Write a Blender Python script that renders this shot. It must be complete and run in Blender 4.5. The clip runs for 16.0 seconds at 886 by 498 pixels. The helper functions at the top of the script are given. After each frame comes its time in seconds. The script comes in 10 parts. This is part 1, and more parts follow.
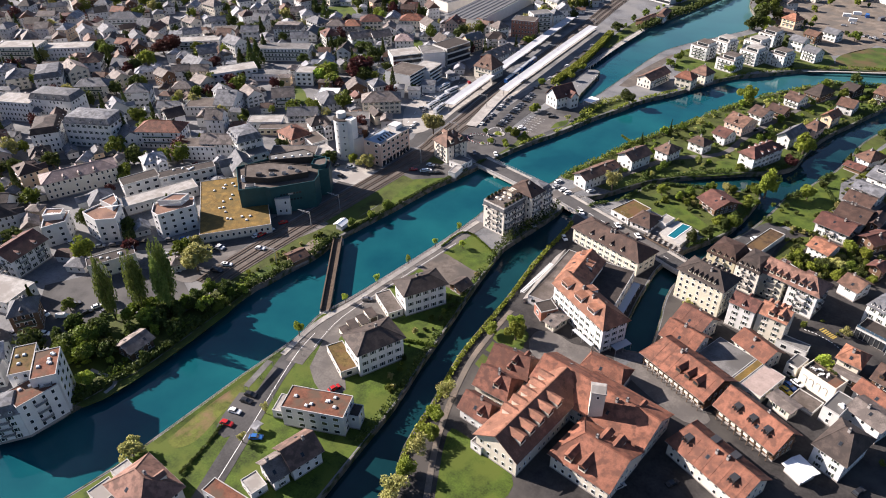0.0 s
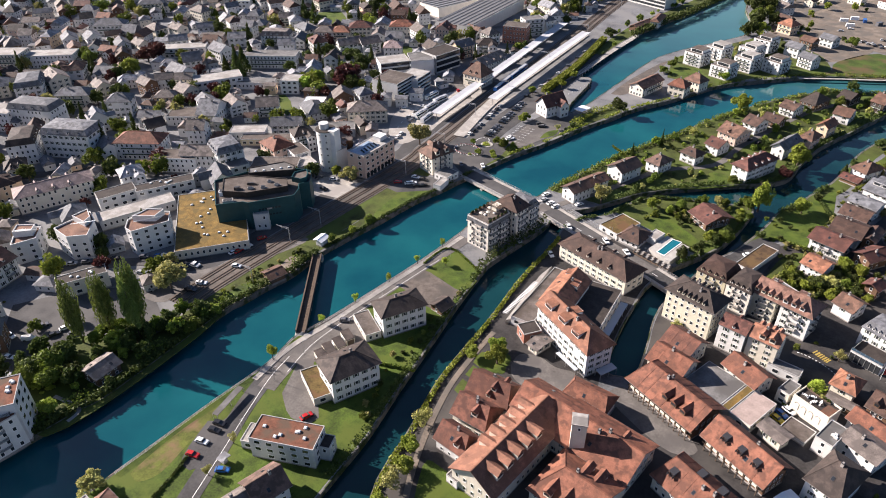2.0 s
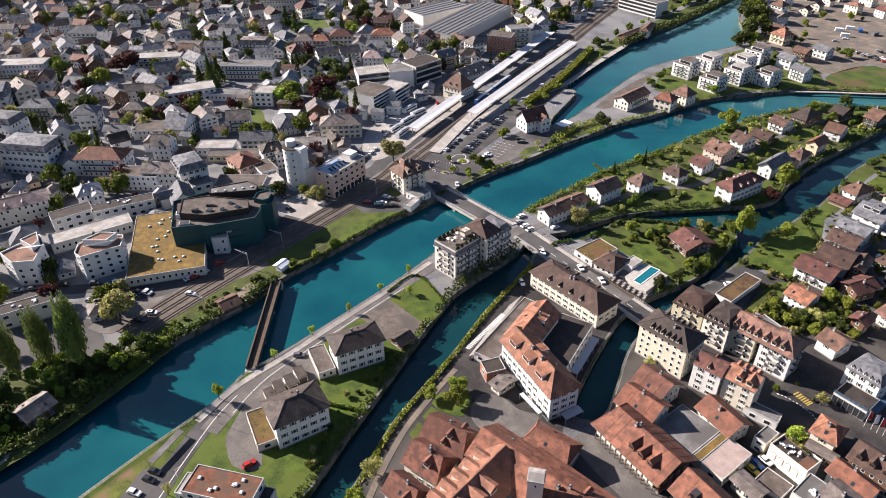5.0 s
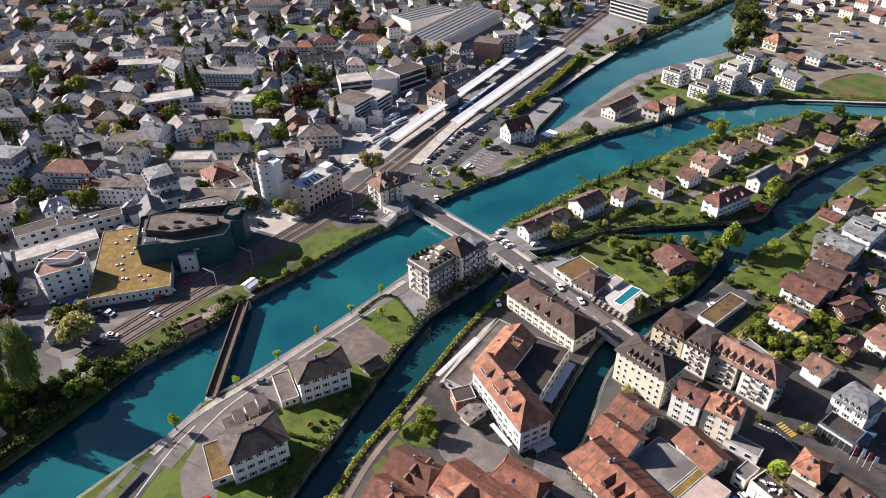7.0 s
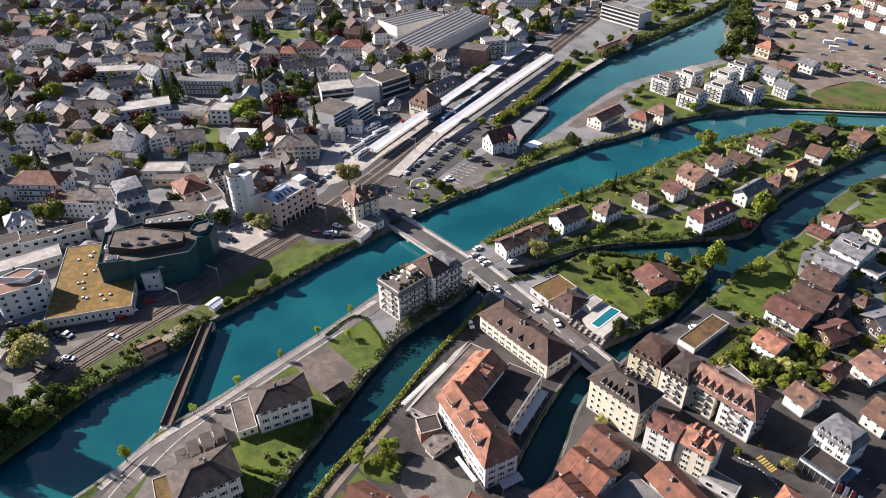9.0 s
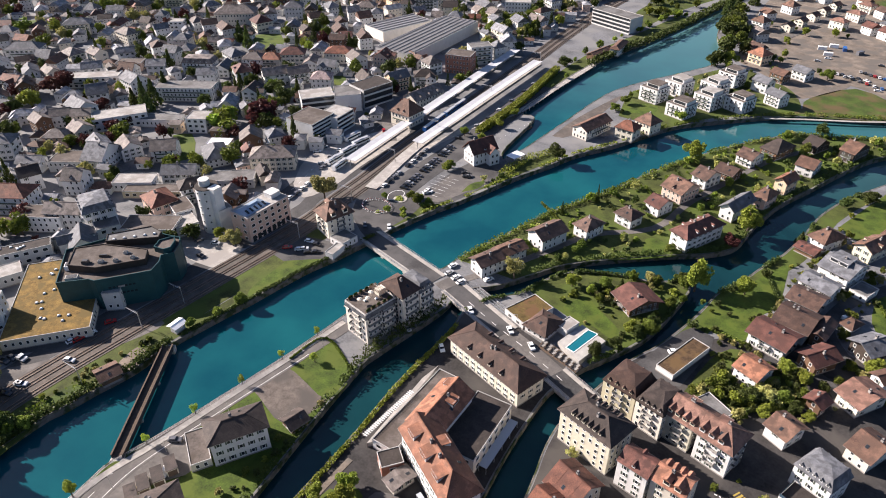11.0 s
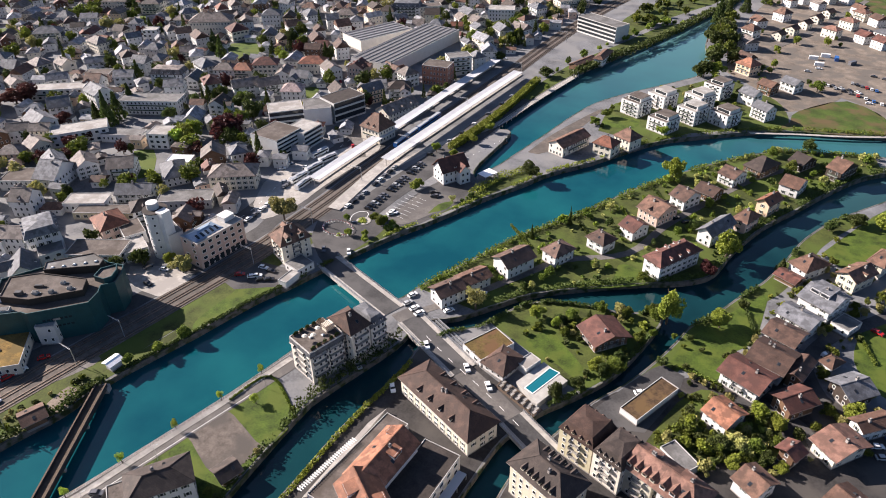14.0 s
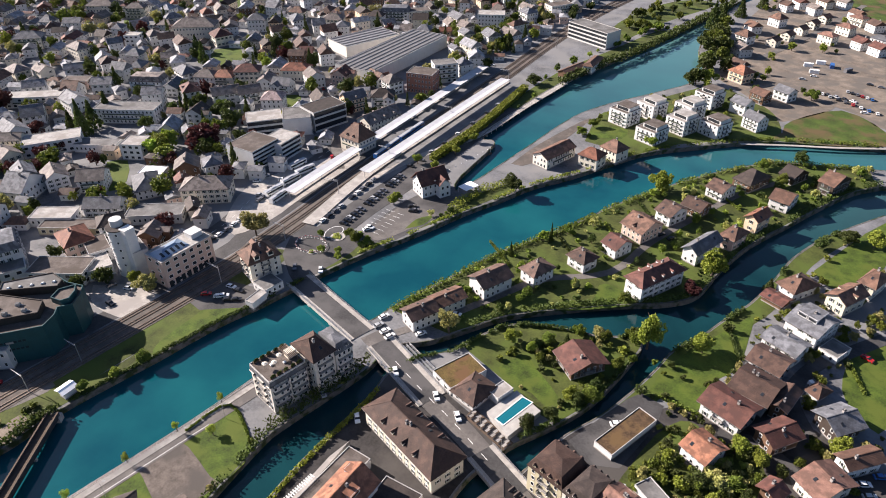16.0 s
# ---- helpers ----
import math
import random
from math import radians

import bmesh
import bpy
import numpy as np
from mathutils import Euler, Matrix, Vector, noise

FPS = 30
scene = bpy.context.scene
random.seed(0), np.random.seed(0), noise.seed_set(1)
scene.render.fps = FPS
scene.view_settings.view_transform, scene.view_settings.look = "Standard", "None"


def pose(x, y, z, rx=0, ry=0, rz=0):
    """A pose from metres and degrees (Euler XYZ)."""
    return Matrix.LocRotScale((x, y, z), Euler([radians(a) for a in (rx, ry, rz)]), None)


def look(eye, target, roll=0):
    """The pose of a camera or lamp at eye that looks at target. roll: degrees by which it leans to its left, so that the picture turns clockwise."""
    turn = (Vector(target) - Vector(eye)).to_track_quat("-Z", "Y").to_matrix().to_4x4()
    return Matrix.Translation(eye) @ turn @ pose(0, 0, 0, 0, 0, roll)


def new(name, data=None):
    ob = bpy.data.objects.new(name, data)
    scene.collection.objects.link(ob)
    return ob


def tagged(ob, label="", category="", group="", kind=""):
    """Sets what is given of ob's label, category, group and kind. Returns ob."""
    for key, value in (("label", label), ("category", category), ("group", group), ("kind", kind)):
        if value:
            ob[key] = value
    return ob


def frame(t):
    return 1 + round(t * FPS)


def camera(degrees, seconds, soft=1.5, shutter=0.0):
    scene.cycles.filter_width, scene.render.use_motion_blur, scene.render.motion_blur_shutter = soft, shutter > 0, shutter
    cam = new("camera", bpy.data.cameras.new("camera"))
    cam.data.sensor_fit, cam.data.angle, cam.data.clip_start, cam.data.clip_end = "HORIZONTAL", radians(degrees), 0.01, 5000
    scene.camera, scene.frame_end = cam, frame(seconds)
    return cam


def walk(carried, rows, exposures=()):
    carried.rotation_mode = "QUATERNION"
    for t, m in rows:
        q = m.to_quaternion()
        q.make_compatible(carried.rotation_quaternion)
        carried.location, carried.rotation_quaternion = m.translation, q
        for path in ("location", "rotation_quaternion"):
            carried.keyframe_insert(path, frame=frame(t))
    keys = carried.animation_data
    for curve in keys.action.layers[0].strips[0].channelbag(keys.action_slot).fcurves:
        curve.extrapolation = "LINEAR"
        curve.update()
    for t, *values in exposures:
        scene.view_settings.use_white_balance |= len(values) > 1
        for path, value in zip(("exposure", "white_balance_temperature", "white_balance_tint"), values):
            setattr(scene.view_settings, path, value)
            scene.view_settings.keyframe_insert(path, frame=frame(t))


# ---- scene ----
cam = camera(66.0, 16.0, soft=1.0)
PATH = [
    (0, (6.43, 2.608, 169.336), (5.539, 3.987, 168.194), -0.7),
    (0.5, (6.4, 5.892, 169.365), (5.508, 7.271, 168.224), -0.8),
    (1, (6.431, 9.228, 169.418), (5.539, 10.607, 168.277), -0.8),
    (1.5, (6.549, 12.641, 169.488), (5.656, 14.021, 168.348), -0.7),
    (2, (6.812, 16.079, 169.557), (5.919, 17.459, 168.418), -0.8),
    (2.5, (7.175, 19.611, 169.627), (6.281, 20.991, 168.488), -0.8),
    (3, (7.577, 23.301, 169.704), (6.682, 24.681, 168.566), -0.7),
    (3.5, (7.99, 27.113, 169.785), (7.094, 28.493, 168.648), -0.8),
    (4, (8.447, 30.997, 169.865), (7.551, 32.377, 168.728), -0.7),
    (6.5, (11.174, 50.908, 170.535), (10.275, 52.286, 169.397), -0.7),
    (7, (11.743, 54.887, 170.587), (10.844, 56.265, 169.45), -0.7),
    (7.5, (12.376, 58.828, 170.618), (11.477, 60.206, 169.481), -0.6),
    (8, (13.023, 62.895, 170.65), (12.123, 64.273, 169.514), -0.6),
    (8.5, (13.701, 67.006, 170.71), (12.801, 68.384, 169.574), -0.6),
    (9, (14.403, 71.072, 170.755), (13.502, 72.45, 169.619), -0.6),
    (11.5, (18.124, 91.745, 171.146), (17.218, 93.12, 170.01), -0.6),
    (12, (18.827, 95.953, 171.162), (17.92, 97.328, 170.027), -0.6),
    (12.5, (19.562, 100.172, 171.15), (18.654, 101.546, 170.015), -0.6),
    (13, (20.278, 104.395, 171.118), (19.369, 105.769, 169.983), -0.7),
    (13.5, (20.956, 108.598, 171.089), (20.046, 109.971, 169.955), -0.7),
    (14, (21.582, 112.845, 171.074), (20.67, 114.218, 169.94), -0.7),
    (14.5, (22.153, 117.068, 171.08), (21.241, 118.439, 169.946), -0.7),
    (15, (22.699, 121.333, 171.119), (21.785, 122.705, 169.985), -0.7),
    (15.5, (23.225, 125.567, 171.153), (22.31, 126.938, 170.02), -0.7),
    (16, (23.718, 129.732, 171.179), (22.802, 131.102, 170.046), -0.7),
]
walk(cam, [(t, look(eye, target, roll)) for t, eye, target, roll in PATH], exposures=[(0.0, 1.10, 6450, 18)])

# ---- world, sun, exposure ----
G = 2.4            # street level above the river
SUN_AZ, SUN_EL = 189.0, 28.0
world = bpy.data.worlds.new("sky")
scene.world = world
world.use_nodes = True
_wn = world.node_tree.nodes
_sky = _wn.new("ShaderNodeTexSky")
_sky.sky_type, _sky.sun_disc = "NISHITA", False
_sky.sun_elevation = radians(SUN_EL)
_sky.sun_rotation = radians(90.0 - SUN_AZ)
_sky.air_density, _sky.dust_density, _sky.ozone_density = 1.0, 1.4, 4.6
_wn["Background"].inputs["Strength"].default_value = 0.058
world.node_tree.links.new(_sky.outputs[0], _wn["Background"].inputs["Color"])
sun_data = bpy.data.lights.new("sun", "SUN")
sun_data.energy, sun_data.angle, sun_data.color = 6.1, radians(0.55), (1.0, 0.92, 0.81)
sun = new("sun", sun_data)
_a, _e = radians(SUN_AZ), radians(SUN_EL)
sun.matrix_world = look((300 * math.cos(_a) * math.cos(_e), 300 * math.sin(_a) * math.cos(_e), 300 * math.sin(_e)), (0, 0, 0))

# ---- materials ----
MATS = {}


def nodes_of(name):
    m = bpy.data.materials.new(name)
    m.use_nodes = True
    nt = m.node_tree
    return m, nt, nt.nodes["Principled BSDF"]


def surface(name, color, rough=0.8, spread=0.25, scale=0.35, fine=6.0, bump=0.15, metal=0.0, per_object=0.0, spec=0.3, second=None, patch=0.0):
    """A surface with wear at two scales: broad stains and fine grain; second: a colour that comes in patches."""
    m, nt, b = nodes_of(name)
    N, L = nt.nodes, nt.links
    co = N.new("ShaderNodeTexCoord")
    big, small = N.new("ShaderNodeTexNoise"), N.new("ShaderNodeTexNoise")
    geo = N.new("ShaderNodeNewGeometry")
    for n, s, d in ((big, scale, 4.0), (small, fine, 3.0)):
        L.new(geo.outputs["Position"], n.inputs["Vector"])
        n.inputs["Scale"].default_value, n.inputs["Detail"].default_value = s, d
    add = N.new("ShaderNodeMath")
    add.operation = "ADD"
    half = N.new("ShaderNodeMath")
    half.operation, half.inputs[1].default_value = "MULTIPLY", 0.6
    L.new(small.outputs["Fac"], half.inputs[0])
    L.new(big.outputs["Fac"], add.inputs[0])
    L.new(half.outputs[0], add.inputs[1])
    last = add.outputs[0]
    if per_object:
        info, mul, sub = N.new("ShaderNodeObjectInfo"), N.new("ShaderNodeMath"), N.new("ShaderNodeMath")
        mul.operation, mul.inputs[1].default_value = "MULTIPLY", per_object
        L.new(info.outputs["Random"], mul.inputs[0])
        sub.operation = "ADD"
        L.new(last, sub.inputs[0])
        L.new(mul.outputs[0], sub.inputs[1])
        last = sub.outputs[0]
    ramp = N.new("ShaderNodeMapRange")
    ramp.inputs["From Min"].default_value, ramp.inputs["From Max"].default_value = 0.45, 1.15 + per_object
    ramp.inputs["To Min"].default_value, ramp.inputs["To Max"].default_value = 1 - spread, 1 + spread
    L.new(last, ramp.inputs["Value"])
    base = N.new("ShaderNodeVectorMath")
    base.operation = "SCALE"
    base.inputs[0].default_value = color
    L.new(ramp.outputs[0], base.inputs["Scale"])
    out = base.outputs[0]
    if second:
        spots, edge, mix = N.new("ShaderNodeTexNoise"), N.new("ShaderNodeMapRange"), N.new("ShaderNodeMix")
        L.new(geo.outputs["Position"], spots.inputs["Vector"])
        spots.inputs["Scale"].default_value, spots.inputs["Detail"].default_value = patch, 5.0
        edge.inputs["From Min"].default_value, edge.inputs["From Max"].default_value = 0.46, 0.6
        L.new(spots.outputs["Fac"], edge.inputs["Value"])
        mix.data_type = "RGBA"
        L.new(edge.outputs[0], mix.inputs["Factor"])
        L.new(out, mix.inputs["A"])
        mix.inputs["B"].default_value = (*second, 1)
        out = mix.outputs["Result"]
    L.new(out, b.inputs["Base Color"])
    b.inputs["Roughness"].default_value, b.inputs["Metallic"].default_value = rough, metal
    b.inputs["Specular IOR Level"].default_value = spec
    if bump:
        bp = N.new("ShaderNodeBump")
        bp.inputs["Strength"].default_value, bp.inputs["Distance"].default_value = bump, 0.08
        L.new(small.outputs["Fac"], bp.inputs["Height"])
        L.new(bp.outputs[0], b.inputs["Normal"])
    MATS[name] = m
    return m


def tiles(name, color, rough=0.75):
    """Clay tiles: courses that follow the slope's height, weathered patches, each roof a little different."""
    m = surface(name, color, rough, 0.85, 0.3, 3.2, 0.0, per_object=0.3, second=tuple(0.62 * c + 0.004 for c in color), patch=0.45)
    nt = m.node_tree
    N, L = nt.nodes, nt.links
    geo, sep, wave = N.new("ShaderNodeNewGeometry"), N.new("ShaderNodeSeparateXYZ"), N.new("ShaderNodeMath")
    L.new(geo.outputs["Position"], sep.inputs[0])
    mul = N.new("ShaderNodeMath")
    mul.operation, mul.inputs[1].default_value = "MULTIPLY", 5.5
    L.new(sep.outputs["Z"], mul.inputs[0])
    wave.operation = "FRACT"
    L.new(mul.outputs[0], wave.inputs[0])
    bp = N.new("ShaderNodeBump")
    bp.inputs["Strength"].default_value, bp.inputs["Distance"].default_value = 0.5, 0.06
    L.new(wave.outputs[0], bp.inputs["Height"])
    L.new(bp.outputs[0], N["Principled BSDF"].inputs["Normal"])
    return m


for _n, _c in dict(white=(0.60, 0.592, 0.575), cream=(0.61, 0.56, 0.465), yellow=(0.56, 0.52, 0.41), stone=(0.66, 0.605, 0.53), grey_white=(0.50, 0.495, 0.48),
                   apricot=(0.62, 0.46, 0.32), pink=(0.53, 0.385, 0.315), ochre=(0.50, 0.45, 0.31), brick=(0.27, 0.12, 0.085)).items():
    surface("wall_" + _n, _c, 0.85, 0.14, 0.35, 2.5, 0.08, per_object=0.2)
surface("wall_brown", (0.13, 0.075, 0.045), 0.8, 0.3, 0.6, 8.0, 0.3)
surface("wall_dark_wood", (0.045, 0.033, 0.026), 0.8, 0.3, 0.6, 8.0, 0.3)
surface("wall_teal", (0.010, 0.058, 0.066), 0.5, 0.25, 0.4, 4.0, 0.1)
surface("plinth", (0.27, 0.25, 0.235), 0.9, 0.2, 0.6, 6.0, 0.3)
for _n, _c in dict(red=(0.178, 0.071, 0.044), russet=(0.142, 0.058, 0.039), orange=(0.25, 0.110, 0.066), brown=(0.135, 0.075, 0.053), dark=(0.056, 0.042, 0.036), darkbrown=(0.08, 0.047, 0.036),
                   wine=(0.115, 0.049, 0.038), umber=(0.165, 0.138, 0.124), grey=(0.26, 0.264, 0.28), slate=(0.138, 0.141, 0.153), terracotta=(0.265, 0.122, 0.078), clay=(0.185, 0.100, 0.075), mauve=(0.125, 0.077, 0.060), rose=(0.30, 0.225, 0.21)).items():
    tiles("roof_" + _n, _c)
surface("roof_steel", (0.20, 0.27, 0.36), 0.4, 0.2, 0.3, 3.0, 0.1, metal=0.3)
surface("roof_ribbed", (0.13, 0.125, 0.125), 0.6, 0.25, 0.3, 3.0, 0.1)
surface("roof_ribbed_light", (0.19, 0.19, 0.195), 0.6, 0.25, 0.3, 3.0, 0.1)
surface("flat_red", (0.15, 0.062, 0.038), 0.95, 0.5, 0.5, 1.8, 0.4, second=(0.10, 0.065, 0.045), patch=0.2)
surface("flat_moss", (0.17, 0.105, 0.028), 0.95, 0.6, 0.4, 1.6, 0.4, second=(0.12, 0.082, 0.026), patch=0.25)
surface("flat_olive", (0.10, 0.068, 0.022), 0.95, 0.6, 0.4, 1.6, 0.4, second=(0.12, 0.065, 0.03), patch=0.3)
surface("flat_brown", (0.108, 0.09, 0.079), 0.95, 0.5, 0.35, 1.6, 0.3, second=(0.075, 0.06, 0.05), patch=0.15)
surface("flat_sedum", (0.082, 0.050, 0.026), 0.95, 0.7, 0.5, 1.8, 0.5, second=(0.115, 0.07, 0.03), patch=0.25)
surface("flat_dark", (0.042, 0.034, 0.030), 0.9, 0.5, 0.35, 1.6, 0.3)
surface("flat_grey", (0.15, 0.145, 0.14), 0.9, 0.45, 0.35, 1.6, 0.3, second=(0.10, 0.095, 0.09), patch=0.12)
surface("flat_light", (0.32, 0.305, 0.285), 0.9, 0.4, 0.35, 1.6, 0.3, second=(0.24, 0.22, 0.20), patch=0.15)
surface("flat_pink", (0.34, 0.265, 0.235), 0.9, 0.3, 0.35, 1.6, 0.3)
surface("tent", (0.82, 0.82, 0.83), 0.6, 0.05, 0.5, 3.0, 0.05)
surface("parapet", (0.40, 0.39, 0.375), 0.9, 0.3, 0.4, 1.6, 0.2)
surface("concrete", (0.36, 0.345, 0.32), 0.9, 0.25, 0.5, 7.0, 0.3)
surface("metal", (0.45, 0.45, 0.45), 0.4, 0.1, 1.0, 8.0, 0.05, metal=0.7)
surface("dark_metal", (0.06, 0.06, 0.065), 0.5, 0.1, 1.0, 8.0, 0.05, metal=0.4)
surface("white_paint", (0.78, 0.78, 0.76), 0.5, 0.06, 1.0, 8.0, 0.03)
surface("timber", (0.10, 0.07, 0.05), 0.85, 0.35, 1.0, 10.0, 0.4, per_object=0.3)
surface("shutter", (0.06, 0.075, 0.055), 0.7, 0.3, 1.0, 8.0, 0.1)
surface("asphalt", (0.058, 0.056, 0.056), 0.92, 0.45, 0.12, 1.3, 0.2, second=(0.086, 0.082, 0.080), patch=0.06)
surface("cobble", (0.036, 0.033, 0.032), 0.9, 0.6, 0.25, 1.2, 0.3, second=(0.064, 0.058, 0.053), patch=0.06)
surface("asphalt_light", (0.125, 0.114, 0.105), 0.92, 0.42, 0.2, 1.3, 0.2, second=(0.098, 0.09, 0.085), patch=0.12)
surface("paving", (0.34, 0.318, 0.29), 0.9, 0.35, 0.4, 1.4, 0.2, second=(0.28, 0.26, 0.24), patch=0.15)
surface("gravel", (0.115, 0.096, 0.082), 0.95, 0.5, 0.4, 1.8, 0.5, second=(0.08, 0.07, 0.062), patch=0.08)
surface("earth", (0.165, 0.135, 0.108), 0.95, 0.55, 0.15, 1.5, 0.4, second=(0.12, 0.105, 0.09), patch=0.1)
surface("grass", (0.050, 0.080, 0.008), 0.9, 0.75, 0.22, 1.6, 0.6, second=(0.072, 0.096, 0.012), patch=0.11)
surface("meadow", (0.046, 0.072, 0.010), 0.9, 0.65, 0.12, 1.3, 0.5, second=(0.098, 0.069, 0.030), patch=0.07)
surface("worn_grass", (0.085, 0.098, 0.016), 0.92, 0.6, 0.25, 1.8, 0.5, second=(0.165, 0.108, 0.055), patch=0.13)
surface("town_ground", (0.132, 0.134, 0.140), 0.92, 0.6, 0.07, 1.1, 0.25, second=(0.18, 0.178, 0.176), patch=0.05)
surface("garden", (0.050, 0.062, 0.012), 0.92, 0.7, 0.2, 1.3, 0.5, second=(0.064, 0.090, 0.014), patch=0.07)
surface("bank_stone", (0.14, 0.13, 0.115), 0.9, 0.45, 0.5, 5.0, 0.5, second=(0.035, 0.05, 0.015), patch=0.3)
surface("bark", (0.10, 0.075, 0.055), 0.9, 0.3, 2.0, 12.0, 0.4)
surface("rail", (0.20, 0.15, 0.12), 0.45, 0.2, 1.0, 6.0, 0.1, metal=0.6)
surface("gutter_metal", (0.30, 0.27, 0.25), 0.5, 0.2, 1.0, 6.0, 0.1, metal=0.5)
surface("tyre", (0.02, 0.02, 0.02), 0.85, 0.1, 2.0, 8.0, 0.1)


def glassy(name, color, rough=0.08):
    m, nt, b = nodes_of(name)
    b.inputs["Base Color"].default_value = (*color, 1)
    b.inputs["Roughness"].default_value = rough
    b.inputs["Specular IOR Level"].default_value = 0.6
    MATS[name] = m
    return m


glassy("glass", (0.025, 0.028, 0.032))
glassy("canopy_glass", (0.40, 0.43, 0.46), 0.25)
glassy("blue_glass", (0.05, 0.085, 0.12), 0.06)
glassy("pool_water", (0.008, 0.125, 0.16), 0.05)


def leaves(name, color, spread=0.45):
    m, nt, b = nodes_of(name)
    N, L = nt.nodes, nt.links
    geo, info, hsv, mr = N.new("ShaderNodeNewGeometry"), N.new("ShaderNodeObjectInfo"), N.new("ShaderNodeHueSaturation"), N.new("ShaderNodeMapRange")
    add = N.new("ShaderNodeMath")
    add.operation = "ADD"
    L.new(geo.outputs["Random Per Island"], add.inputs[0])
    L.new(info.outputs["Random"], add.inputs[1])
    mr.inputs["From Max"].default_value = 2.0
    mr.inputs["To Min"].default_value, mr.inputs["To Max"].default_value = 1 - spread, 1 + spread
    L.new(add.outputs[0], mr.inputs["Value"])
    hue = N.new("ShaderNodeMapRange")
    hue.inputs["To Min"].default_value, hue.inputs["To Max"].default_value = 0.485, 0.515
    L.new(info.outputs["Random"], hue.inputs["Value"])
    hsv.inputs["Color"].default_value = (*color, 1)
    L.new(mr.outputs[0], hsv.inputs["Value"])
    L.new(hue.outputs[0], hsv.inputs["Hue"])
    L.new(hsv.outputs[0], b.inputs["Base Color"])
    b.inputs["Roughness"].default_value, b.inputs["Specular IOR Level"].default_value = 0.6, 0.2
    tr, mx = N.new("ShaderNodeBsdfTranslucent"), N.new("ShaderNodeMixShader")
    L.new(hsv.outputs[0], tr.inputs["Color"])
    mx.inputs[0].default_value = 0.25
    L.new(b.outputs[0], mx.inputs[1])
    L.new(tr.outputs[0], mx.inputs[2])
    L.new(mx.outputs[0], N["Material Output"].inputs["Surface"])
    MATS[name] = m


leaves("leaf_green", (0.122, 0.155, 0.022))
leaves("leaf_fresh", (0.215, 0.255, 0.036))
leaves("leaf_spring", (0.30, 0.38, 0.05))
leaves("leaf_olive", (0.34, 0.325, 0.11))
leaves("leaf_poplar", (0.145, 0.185, 0.045))
leaves("leaf_dark", (0.062, 0.083, 0.019))
leaves("leaf_copper", (0.085, 0.030, 0.026))

# the river: cloudy turquoise glacier water under a rippled, glossy surface; the side channels run clear and deep; both
# turn pale far off
def water(name, dark, light, ripple, far_glare, reach):
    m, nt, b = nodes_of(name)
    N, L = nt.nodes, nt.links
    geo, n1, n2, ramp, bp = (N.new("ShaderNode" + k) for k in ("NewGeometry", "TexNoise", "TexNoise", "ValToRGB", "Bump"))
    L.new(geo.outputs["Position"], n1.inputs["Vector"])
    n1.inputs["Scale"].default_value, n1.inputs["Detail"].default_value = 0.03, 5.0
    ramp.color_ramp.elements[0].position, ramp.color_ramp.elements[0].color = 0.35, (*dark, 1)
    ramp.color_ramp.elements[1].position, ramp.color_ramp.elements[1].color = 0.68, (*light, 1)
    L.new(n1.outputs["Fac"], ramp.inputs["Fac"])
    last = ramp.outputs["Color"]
    # upstream the base colour pales along y: sky glare put into the colour
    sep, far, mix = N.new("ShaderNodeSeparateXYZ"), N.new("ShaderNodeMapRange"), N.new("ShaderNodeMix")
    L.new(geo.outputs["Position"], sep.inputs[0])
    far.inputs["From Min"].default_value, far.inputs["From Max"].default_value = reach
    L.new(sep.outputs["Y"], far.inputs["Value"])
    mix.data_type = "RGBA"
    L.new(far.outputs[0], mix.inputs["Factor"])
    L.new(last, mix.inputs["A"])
    mix.inputs["B"].default_value = (*far_glare, 1)
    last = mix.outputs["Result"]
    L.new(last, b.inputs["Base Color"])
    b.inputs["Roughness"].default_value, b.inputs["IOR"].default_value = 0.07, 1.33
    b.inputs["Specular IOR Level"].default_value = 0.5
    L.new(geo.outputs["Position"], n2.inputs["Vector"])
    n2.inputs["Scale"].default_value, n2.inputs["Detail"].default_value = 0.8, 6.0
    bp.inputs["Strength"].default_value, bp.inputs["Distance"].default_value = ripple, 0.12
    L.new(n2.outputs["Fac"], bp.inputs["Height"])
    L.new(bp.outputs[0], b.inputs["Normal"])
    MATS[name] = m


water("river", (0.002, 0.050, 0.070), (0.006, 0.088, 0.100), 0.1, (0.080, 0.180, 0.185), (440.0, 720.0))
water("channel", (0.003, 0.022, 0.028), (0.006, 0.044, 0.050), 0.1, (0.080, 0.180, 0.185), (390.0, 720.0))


# ---- mesh helpers ----
def mesh_of(name, verts, faces, mats, index=None, smooth=False):
    me = bpy.data.meshes.new(name)
    me.from_pydata([tuple(v) for v in verts], [], [tuple(f) for f in faces])
    for m in (mats if isinstance(mats, (list, tuple)) else [mats]):
        me.materials.append(MATS[m])
    if index is not None:
        me.polygons.foreach_set("material_index", index)
    if smooth:
        me.polygons.foreach_set("use_smooth", [True] * len(me.polygons))
    me.update()
    return me


def child(name, me, parent, m=None, label=""):
    ob = new(name, me)
    ob.parent = parent
    if m is not None:
        ob.matrix_basis = m
    if label:
        ob["label"] = label
    return ob


